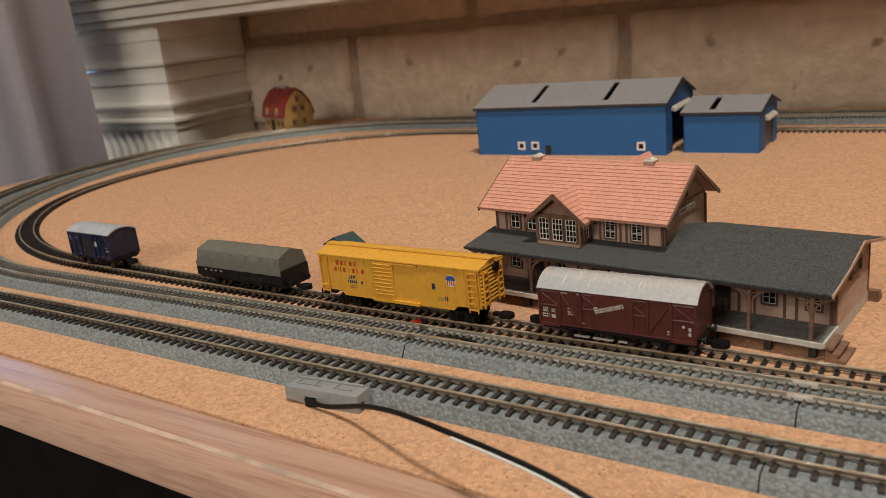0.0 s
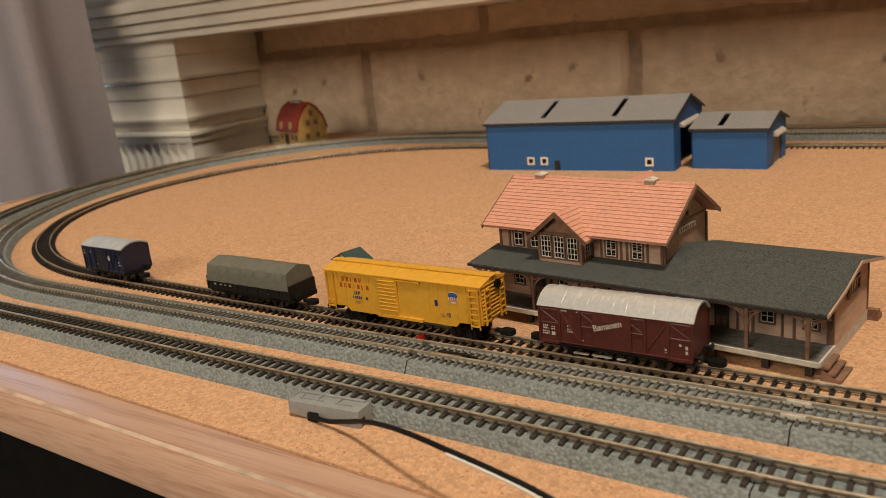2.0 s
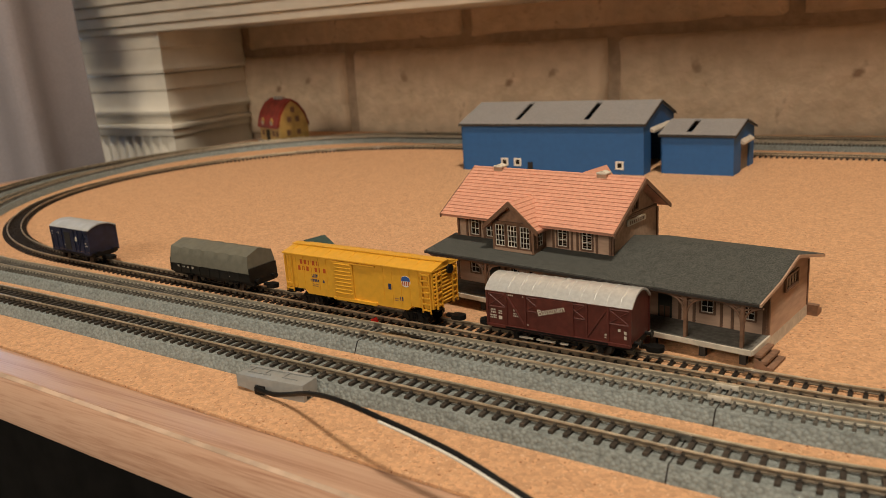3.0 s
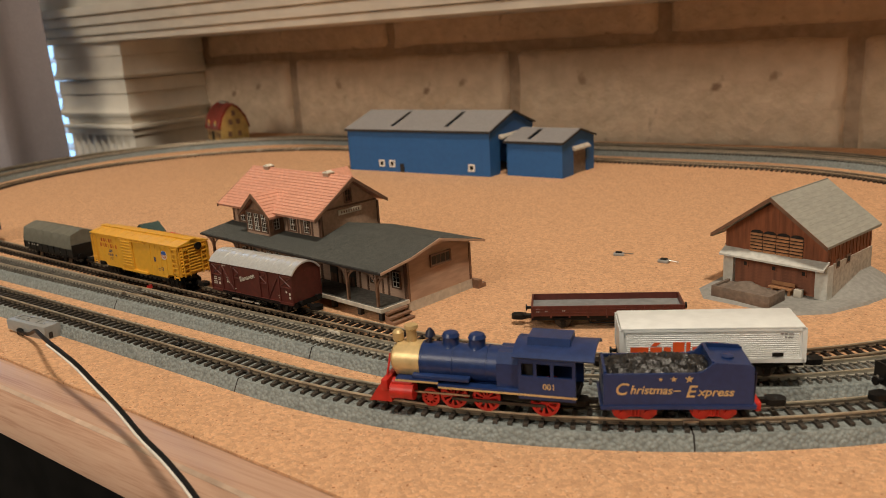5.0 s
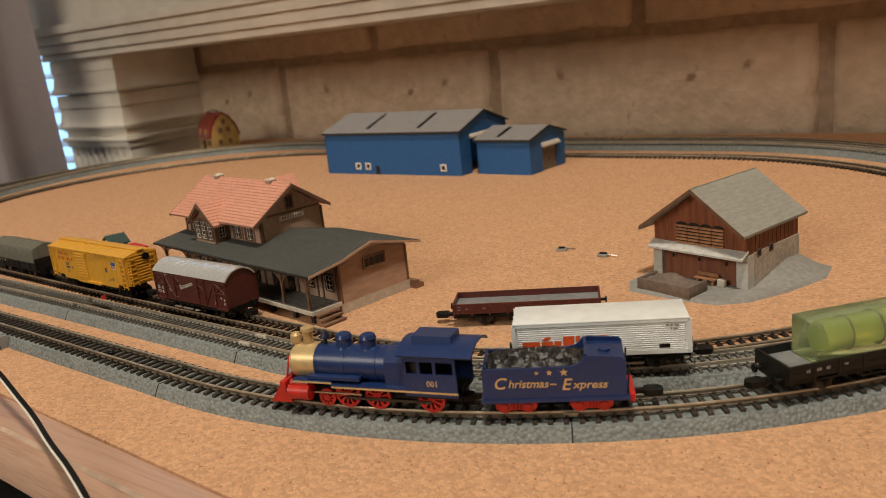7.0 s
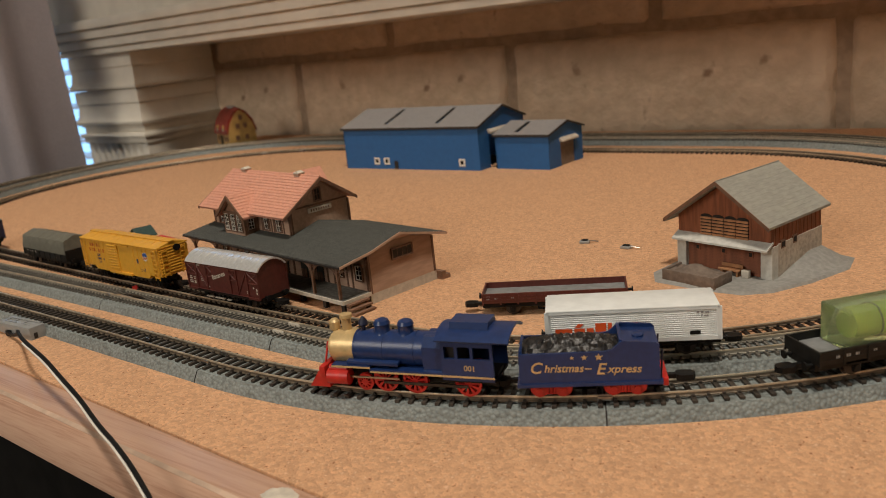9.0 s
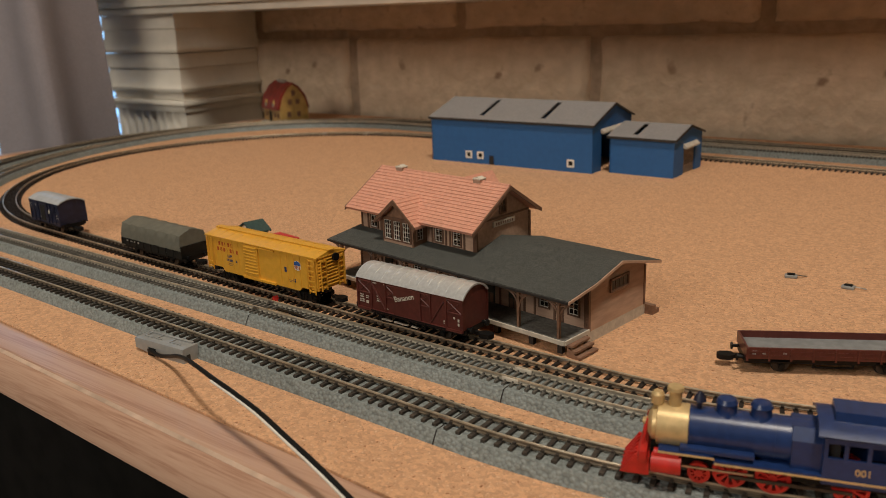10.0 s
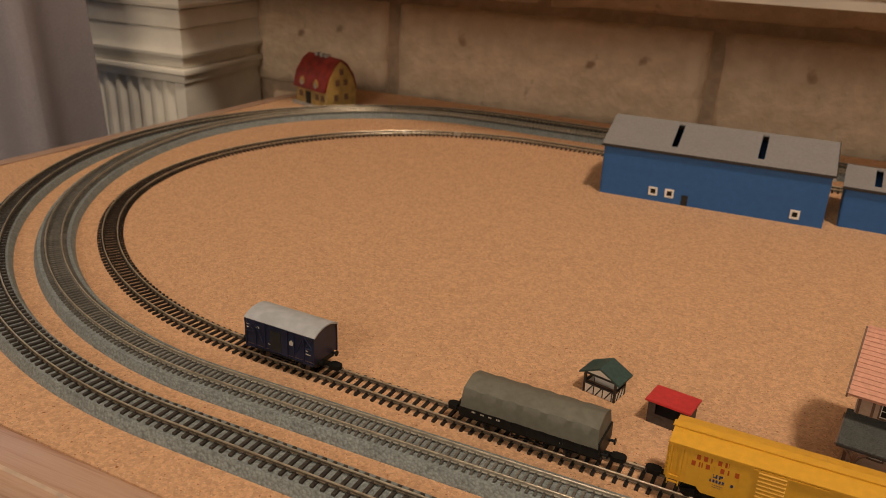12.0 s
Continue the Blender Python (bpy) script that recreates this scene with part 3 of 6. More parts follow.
def track(label, pts, bed, tie_mat, pitch, tie_len, web):
    """A loop of track; the sleepers along its near side are objects of their own."""
    t = thing("railway_track", pose(0, 0, 0), label, "railway track", "tracks of the layout")
    z = bed
    if bed:
        w, top = 0.0080, 0.0064
        part("roadbed", sweep(pts, [(-w, 0.0), (-w + 0.0002, 0.0006), (-top, bed), (top, bed), (w - 0.0002, 0.0006), (w, 0.0)]), BALLAST, t, "grey moulded ballast")
    tie_h, rail_h = 0.0007, 0.0013
    for side in (-1, 1):
        c = side * GAUGE / 2
        zz = z + tie_h
        r = part("rail", sweep(pts, [(c - 0.00032, zz - 0.0001), (c - 0.00032, zz + 0.0002), (c - 0.00017, zz + 0.0003), (c - 0.00017, zz + 0.0009), (c + 0.00017, zz + 0.0009), (c + 0.00017, zz + 0.0003), (c + 0.00032, zz + 0.0002), (c + 0.00032, zz - 0.0001)]), web, t)
        part("rail_head", sweep(pts, [(c - 0.00021, zz + 0.0009), (c - 0.00021, zz + rail_h - 0.0001), (c - 0.00013, zz + rail_h), (c + 0.00013, zz + rail_h), (c + 0.00021, zz + rail_h - 0.0001), (c + 0.00021, zz + 0.0009)]), RAIL, r)
    me = bpy.data.meshes.new("sleeper")
    half = pitch * 0.165
    bm = box(bmesh.new(), -half, half, -tie_len / 2, tie_len / 2, 0, tie_h)
    for c in (-1, 1):
        box(bm, -half * 0.6, half * 0.6, c * GAUGE / 2 - 0.00075, c * GAUGE / 2 + 0.00075, tie_h - 0.0001, tie_h + 0.0005)
    bm.to_mesh(me)
    bm.free()
    me.materials.append(tie_mat)
    total, single = length_of(pts), 0
    verts, faces = [], []
    count = int(total / pitch)
    i, s = 0, 0.0
    n = len(pts)
    for k in range(count):
        want = k * total / count
        while s + (Vector(pts[(i + 1) % n]) - Vector(pts[i % n])).length < want:
            s += (Vector(pts[(i + 1) % n]) - Vector(pts[i % n])).length
            i += 1
        a, b = Vector(pts[i % n]), Vector(pts[(i + 1) % n])
        p = a + (b - a) * ((want - s) / (b - a).length)
        h = math.atan2(b.y - a.y, b.x - a.x)
        m = Matrix.Translation((p.x, p.y, z)) @ Matrix.Rotation(h, 4, "Z")
        if near_front(p.x, p.y) and single < 300:
            ob = new("sleeper", me)
            ob.parent, ob.matrix_basis = t, m
            single += 1
        else:
            base = len(verts)
            verts += [m @ v.co for v in me.vertices]
            faces += [[base + q for q in f.vertices] for f in me.polygons]
    far = bpy.data.meshes.new("sleeper_run")
    far.from_pydata(verts, [], faces)
    far.materials.append(tie_mat)
    ob = new("sleeper_run", far)
    ob.parent = t
    tagged(ob, kind="stuff")
    return t


OUTER = oval((0.0468, 0.3528), -1.42, 0.2717, [(0.2256, 30.1), (0.2396, 36.0), (0.1800, 113.9)])
MIDDLE = oval((0.0556, 0.3775), -0.94, 0.2802, [(0.1923, 29.5), (0.2193, 57.5), (0.1425, 93.0)])
INNER = oval((0.0600, 0.3936), -1.3, (8.3, 2.0), [(0.1811, 46.4), (0.1321, 52.0), (0.1591, 79.6)])
BED, RAIL_TOP = 0.0030, 0.0020


def spot(pts, x, back=False):
    """The pose of a vehicle on a track where it passes x on the near side: on the rails, its x axis along the track to the right."""
    n, best = len(pts), None
    for i in range(n):
        a, b = Vector(pts[i]), Vector(pts[(i + 1) % n])
        if min(a.x, b.x) <= x <= max(a.x, b.x) and (best is None or (a.y > best[0].y) == back):
            best = (a, b)
    a, b = best
    f = (x - a.x) / (b.x - a.x)
    p = a + (b - a) * f
    return p.x, p.y, math.degrees(math.atan2(a.y - b.y, a.x - b.x))


def near_front(x, y):
    return y < 0.47 and -0.36 < x < 0.25


# ---- things: built in millimetres ----
MM = 0.001


def piece(name, bm, mat, parent, label=""):
    """A part whose bmesh is in millimetres."""
    bmesh.ops.scale(bm, vec=(MM, MM, MM), verts=bm.verts)
    return part(name, bm, mat, parent, label)


def stand(x, y, z, turn):
    return pose(x, y, z, 0, 0, turn)


def lettering(name, words, size, mat, parent, m, label="", stretch=1.0, slant=0.0):
    """Raised lettering as a mesh; m places it, with its reading direction along x and its face along z."""
    cu = bpy.data.curves.new(name, "FONT")
    cu.body, cu.size, cu.extrude, cu.align_x, cu.align_y = words, size, 0.00003, "CENTER", "CENTER"
    cu.offset, cu.shear = size * 0.012, slant
    tmp = bpy.data.objects.new(name, cu)
    me = bpy.data.meshes.new_from_object(tmp)
    bpy.data.objects.remove(tmp)
    me.materials.clear()
    me.materials.append(mat)
    ob = new(name, me)
    ob.parent = parent
    ob.matrix_basis = m @ Matrix.Diagonal((stretch, 1, 1, 1))
    if label:
        ob["label"] = label
    return ob


FRONT_FACE = Matrix.Rotation(radians(90), 4, "X")


def on_front(x, y, z, tilt=0.0):
    """A pose on a side that looks towards -y; millimetres."""
    return Matrix.Translation((x * MM, y * MM, z * MM)) @ FRONT_FACE @ Matrix.Rotation(radians(tilt), 4, "Z")


def bars(parent, y, rows, mat, name="lettering_bar"):
    """Plain bars (x0, x1, z0, z1) on a side that looks towards -y."""
    for x0, x1, z0, z1 in rows:
        piece(name, boxes((x0, x1, y - 0.06, y + 0.02, z0, z1)), mat, parent)


# ---- the station ----
def window_unit(parent, x, z, w, h, y, name="window", across=2, down=3, facing="front", frame_mat=None, sash_mat=None):
    """A sash window: brown casing, white glazing bars, dark pane. facing front looks to -y, side looks to +x (x then runs along y)."""
    def at(bm):
        if facing == "side":
            bmesh.ops.rotate(bm, verts=bm.verts, cent=(0, 0, 0), matrix=Matrix.Rotation(radians(90), 3, "Z"))
            bmesh.ops.translate(bm, verts=bm.verts, vec=(y, x, z))
        else:
            bmesh.ops.translate(bm, verts=bm.verts, vec=(x, y, z))
        return bm
    c = 0.45
    casing = piece(name, at(boxes((-w / 2 - c, -w / 2, -0.30, 0.2, -h / 2 - c, h / 2 + c), (w / 2, w / 2 + c, -0.30, 0.2, -h / 2 - c, h / 2 + c), (-w / 2, w / 2, -0.30, 0.2, h / 2, h / 2 + c), (-w / 2, w / 2, -0.38, 0.2, -h / 2 - c, -h / 2))), frame_mat or TRIM_BROWN, parent)
    piece("pane", at(boxes((-w / 2, w / 2, 0.02, 0.18, -h / 2, h / 2))), PANE, casing)
    g = 0.20
    rows = [(-w / 2, w / 2, -0.12, 0.05, -h / 2, -h / 2 + g), (-w / 2, w / 2, -0.12, 0.05, h / 2 - g, h / 2), (-w / 2, -w / 2 + g, -0.12, 0.05, -h / 2 + g, h / 2 - g), (w / 2 - g, w / 2, -0.12, 0.05, -h / 2 + g, h / 2 - g)]
    for i in range(1, across):
        u = -w / 2 + w * i / across
        rows.append((u - 0.09, u + 0.09, -0.10, 0.04, -h / 2 + g, h / 2 - g))
    for i in range(1, down):
        v = -h / 2 + h * i / down
        rows.append((-w / 2 + g, w / 2 - g, -0.09, 0.03, v - 0.09, v + 0.09))
    piece("sash", at(boxes(*rows)), sash_mat or WHITE_PAINT, casing)
    return casing


def boards(x0, x1, z0, z1, y, pitch, mat, parent, out=0.16):
    """Weatherboards on a front wall: each board leans out at its foot."""
    z = z0
    while z < z1 - 0.05:
        t = min(z + pitch, z1)
        piece("weatherboard", prisms("x", ([(y - out, z), (y - 0.02, t), (y + 0.3, t), (y + 0.3, z)], x0, x1)), mat, parent)
        z += pitch


def tiled_slope(parent, mat, x0, x1, low, high, rows, thick=0.5, lift=0.22):
    """Overlapping tile courses from low (y, z) to high (y, z), each course lifted at its foot."""
    (ya, za), (yb, zb) = low, high
    d = Vector((yb - ya, zb - za))
    n = Vector((-d.y, d.x)).normalized()
    if n.y < 0:
        n = -n
    for i in range(rows):
        a = Vector((ya, za)) + d * (i / rows)
        b = Vector((ya, za)) + d * ((i + 1) / rows + 0.01)
        piece("tile_course", prisms("x", ([tuple(a), tuple(a + n * (thick + lift)), tuple(b + n * thick), tuple(b)], x0, x1)), mat, parent)


def brace(x, y, z, w, h, sign):
    """A curved bracket under a beam, from a post outwards."""
    bm = bmesh.new()
    pts = [(w * (1 - math.cos(a)), h * math.sin(a)) for a in (0, 0.3, 0.6, 0.9, 1.2, 1.5)]
    for (u0, v0), (u1, v1) in zip(pts, pts[1:]):
        rod(bm, (x + sign * u0, y, z + v0), (x + sign * u1, y, z + v1), 0.28, 6)
    rod(bm, (x, y, z + h * 0.75), (x + sign * w * 0.55, y, z + h * 0.97), 0.2, 6)
    return bm


def station():
    s = thing("station", stand(0.0465, 0.4061, 0, -8.2), "tan boarded model railway station with salmon tile roof and dark canopy", "station building")
    # base and platform
    piece("stone_base", boxes((-100, -1.8, 6.6, 37.2, 0, 3.4)), STONE, s, "pale stone plinth")
    piece("platform", boxes((-99, -1.5, -5.0, 6.5, 3.1, 4.2)), STONE, s, "grey boarded platform with pale edge")
    for i in range(8):
        piece("plank", boxes((-99, -1.5, -5.0 + i * 1.43 + 0.05, -5.0 + i * 1.43 + 1.38, 4.2, 4.45)), PLATFORM, s)
    piece("platform_edge", boxes((-99.2, -1.3, -5.5, -5.02, 3.4, 4.6)), EDGE_PALE, s)
    piece("platform_edge", boxes((-1.48, -1.0, -5.0, 6.5, 3.4, 4.6)), EDGE_PALE, s)
    # Piers take a near-black colour to match the shadow under the platform.
    for x in (-96, -82, -68, -54, -40, -27, -14, -4):
        piece("pier", boxes((x - 0.8, x + 0.8, -3.6, -2.2, 0, 3.1)), DARK_TRIM, s)
    for k in range(3):
        piece("step", boxes((-0.95 + k * 1.4, 0.6 + k * 1.4, -4.4, 4.2, 2.9 - k * 1.3, 3.5 - k * 1.3)), TIMBER, s)
    for yy in (-4.4, 3.4):
        piece("stringer", prisms("y", ([(-0.95, 0), (3.0, 0), (2.8, 0.4), (-0.95, 2.8)], yy, yy + 0.4)), TIMBER, s)
    for k in range(2):
        piece("step", boxes((-8.5, 0.8, 37.4 + k * 2.0, 39.3 + k * 2.0, 0, 3.0 - k * 1.5)), TIMBER, s)
    # ground floor
    boards(-99.5, -2.2, 3.4, 15.6, 7.0, 0.80, TAN_BOARD, s, 0.30)
    for x, w in ((-99.2, 0.9), (-88, 0.7), (-80.5, 0.7), (-66, 0.7), (-56, 0.7), (-44.6, 0.9), (-34, 0.7), (-24.5, 0.7), (-20.6, 0.7), (-13.4, 0.7), (-10.6, 0.7), (-2.7, 0.9)):
        piece("timber_post", boxes((x - w / 2, x + w / 2, 6.55, 7.2, 3.4, 15.4)), TRIM_BROWN, s)
    for x in (-92, -76, -70, -60, -17.0, -6.6):
        window_unit(s, x, 10.2, 3.2, 5.0, 6.55)
    for x in (-84.5, -50, -38, -28.6):
        d = piece("door", boxes((x - 1.9, x + 1.9, 6.5, 7.1, 3.4, 12.4)), DOOR_DARK, s)
        piece("panel", boxes((x - 1.4, x - 0.2, 6.35, 6.5, 4.2, 7.5), (x + 0.2, x + 1.4, 6.35, 6.5, 4.2, 7.5)), TRIM_BROWN, d)
    gable = [(7.0, 3.4), (36.8, 3.4), (36.8, 16.9), (20.0, 20.8), (7.0, 17.4)]
    piece("gable_wall", prisms("x", (gable, -2.5, -2.0)), TAN_BOARD, s)
    for k in range(25):
        z = 3.4 + k * 0.62
        a = 7.1 if z < 16.7 else 7.1 + (z - 16.7) * 3.6
        b = 36.7 if z < 16.4 else 36.7 - (z - 16.4) * 4.2
        piece("weatherboard", prisms("y", ([(-2.1, z), (-1.74, z), (-1.99, z + 0.61), (-2.1, z + 0.61)], a, b)), TAN_BOARD, s)
    for y in (7.2, 36.5):
        piece("corner_post", boxes((-2.3, -1.6, y - 0.45, y + 0.45, 3.4, 16.2)), TRIM_BROWN, s)
    window_unit(s, 22.0, 14.4, 8.8, 3.2, -1.45, across=4, down=1, facing="side", sash_mat=TRIM_BROWN)
    piece("back_wall", boxes((-99.5, -2.2, 36.3, 36.8, 3.4, 16.4)), TAN_BOARD, s)
    piece("end_wall", boxes((-99.9, -99.5, 7.0, 36.8, 3.4, 16.4)), TAN_BOARD, s)
    # dark roofs
    KINK, APEX, REAR = (7.0, 17.9), (20.0, 21.2), (41.8, 16.0)
    FRONT_EAVE = (-6.2, 16.1)
    up = lambda p, h: (p[0], p[1] + h)
    piece("canopy_roof", prisms("x", ([FRONT_EAVE, up(FRONT_EAVE, 0.7), up(KINK, 0.7), (9.0, 18.9), (9.0, 18.1), KINK], -101.4, -44.4)), FELT_ROOF, s, "dark speckled felt roof")
    piece("annex_roof", prisms("x", ([FRONT_EAVE, up(FRONT_EAVE, 0.7), up(KINK, 0.7), up(APEX, 0.7), up(REAR, 0.7), REAR, APEX, KINK], -44.4, 0.4)), FELT_ROOF, s, "dark speckled felt roof")
    piece("fascia", prisms("x", ([up(FRONT_EAVE, -0.2), up(FRONT_EAVE, 0.6), up(KINK, 0.6), up(APEX, 0.6), up(REAR, 0.6), up(REAR, -0.2), up(APEX, -0.2), up(KINK, -0.2)], 0.45, 0.8)), TAN_BOARD, s)
    piece("eave_board", boxes((-101.4, 0.4, -6.55, -6.22, 16.0, 16.6)), DARK_TRIM, s)
    piece("canopy_beam", boxes((-100, -1.6, -4.3, -3.4, 14.8, 16.1)), TRIM_BROWN, s)
    piece("canopy_end", prisms("x", ([FRONT_EAVE, up(FRONT_EAVE, 0.5), up(KINK, 0.5), KINK], -101.9, -101.42)), TRIM_BROWN, s)
    for x in (-96.8, -79.8, -64.8, -49.7, -34.4, -18.2, -4.2):
        p = piece("canopy_post", boxes((x - 0.42, x + 0.42, -4.25, -3.4, 4.45, 14.8)), TIMBER, s)
        piece("brace", brace(x + 0.3, -3.85, 10.4, 4.8, 4.5, 1), TIMBER, p)
        piece("brace", brace(x - 0.3, -3.85, 10.4, 4.8, 4.5, -1), TIMBER, p)
    # upper storey
    yw = 8.0
    piece("upper_wall", boxes((-99.3, -45.0, yw, yw + 0.6, 15.5, 28.5)), PLASTER, s)
    boards(-66.5, -45.2, 17.2, 26.4, yw, 0.8, TAN_BOARD, s, 0.26)
    for x in (-99.0, -88.8, -95.6, -84.2, -63.6, -57.4, -55.6, -49.4, -45.3):
        piece("timber_post", boxes((x - 0.35, x + 0.35, yw - 0.35, yw + 0.1, 16.8, 26.6)), TRIM_BROWN, s)
    piece("sill_beam", boxes((-99.3, -45.0, yw - 0.4, yw + 0.1, 17.0, 17.7)), TRIM_BROWN, s)
    for x in (-92.2, -86.2, -60.5, -52.5):
        window_unit(s, x, 22.6, 3.1, 6.0, yw - 0.25)
    side = [(yw, 15.5), (35.0, 15.5), (35.0, 27.3), (21.2, 37.2), (yw, 27.3)]
    piece("upper_gable", prisms("x", (side, -45.2, -44.7)), PLASTER, s)
    piece("upper_gable", prisms("x", (side, -99.7, -99.2)), PLASTER, s)
    for y in (yw + 0.3, 34.7):
        piece("corner_post", boxes((-44.9, -44.3, y - 0.4, y + 0.4, 15.6, 27.2)), TRIM_BROWN, s)
    piece("gable_beam", boxes((-44.72, -44.3, yw + 1.0, 34.0, 27.6, 28.2)), TRIM_BROWN, s)
    window_unit(s, 21.0, 31.4, 2.6, 4.4, -44.65, across=2, down=2, facing="side", sash_mat=TRIM_BROWN)
    sign = piece("sign", boxes((-44.6, -44.0, 15.8, 26.6, 25.1, 27.0), bevel=0.25), EDGE_PALE, s, "small pale name board")
    for k in range(8):
        piece("letter_bar", boxes((-44.02, -43.94, 16.9 + k * 1.12, 17.5 + k * 1.12, 25.6, 26.5)), TRIM_BROWN, sign)
    piece("rear_upper_wall", boxes((-99.2, -45.2, 34.4, 35.0, 15.5, 27.2)), PLASTER, s)
    roof = piece("tile_roof", prisms("x", ([(3.3, 25.6), (3.3, 25.85), (21.2, 37.5), (36.6, 27.5), (36.6, 27.25), (21.2, 37.2)], -101.9, -41.7)), TILE_ROOF, s, "salmon pink tiled roof in rows")
    for eave, rows in (((3.2, 25.9), 15), ((36.7, 27.55), 13)):
        tiled_slope(roof, TILE_ROOF, -102.0, -41.6, eave, (21.2, 37.6), rows)
    piece("ridge", rods(((-102.0, 21.2, 38.0), (-41.6, 21.2, 38.0), 0.55)), TILE_ROOF, roof)
    for x in (-41.55, -102.5):
        piece("bargeboard", prisms("x", ([(3.0, 25.2), (3.0, 26.4), (21.2, 38.1), (36.9, 28.0), (36.9, 26.8), (21.2, 36.8)], x, x + 0.5)), TRIM_BROWN, s)
    for x in (-91.5, -54.5):
        c = piece("chimney", boxes((x - 1.5, x + 1.5, 19.8, 22.6, 36.0, 38.6)), PLASTER, s)
        piece("cap", boxes((x - 1.7, x + 1.7, 19.6, 22.8, 38.6, 39.2), bevel=0.2), EDGE_PALE, c)
        piece("cowl", prisms("y", ([(x - 1.3, 39.2), (x + 1.3, 39.2), (x, 39.7)], 20.0, 22.4)), EDGE_PALE, c)
    piece("rear_dormer", prisms("y", ([(-66.5, 33), (-58.5, 33), (-62.5, 38.3)], 23, 37)), TILE_ROOF, s)
    # bay with its own gable
    bx, bw, by = -73.5, 7.3, 1.5
    bay = piece("bay", prisms("y", ([(bx - bw, 15.5), (bx + bw, 15.5), (bx + bw, 25.6), (bx, 31.4), (bx - bw, 25.6)], by, 9.0)), TIMBER, s, "brown boarded bay with three windows")
    boards(bx - bw + 0.6, bx + bw - 0.6, 16.4, 18.8, by, 0.8, TAN_BOARD, bay, 0.2)
    for k in (-1, 0, 1):
        w = window_unit(s, bx + k * 4.4, 22.5, 3.3, 6.4, by - 0.05, across=3, down=4)
    window_unit(s, 4.6, 22.6, 2.4, 5.4, bx + bw + 0.05, across=2, down=4, facing="side")
    piece("tie_beam", boxes((bx - bw, bx + bw, by - 0.5, by + 0.1, 26.0, 26.8)), TRIM_BROWN, bay)
    bay_roof = piece("bay_roof", prisms("y", ([(bx - 9.3, 24.3), (bx - 9.3, 24.5), (bx, 32.1), (bx + 9.3, 24.5), (bx + 9.3, 24.3), (bx, 31.8)], 0.2, 12.4)), TILE_ROOF, s, "salmon tiled gable roof")
    for sgn in (-1, 1):
        for i in range(8):
            x0, x1 = bx + sgn * 9.4 * (1 - i / 8), bx + sgn * 9.4 * (1 - (i + 1) / 8 - 0.01)
            z0, z1 = 24.6 + 7.6 * i / 8, 24.6 + 7.6 * ((i + 1) / 8 + 0.01)
            piece("tile_course", prisms("y", ([(x0, z0), (x0, z0 + 0.75), (x1, z1 + 0.5), (x1, z1)], 0.1, 12.5)), TILE_ROOF, bay_roof)
    piece("bargeboard", prisms("y", ([(bx - 9.7, 23.9), (bx - 9.7, 25.3), (bx, 33.2), (bx + 9.7, 25.3), (bx + 9.7, 23.9), (bx, 31.6)], -0.4, 0.08)), TRIM_BROWN, s)


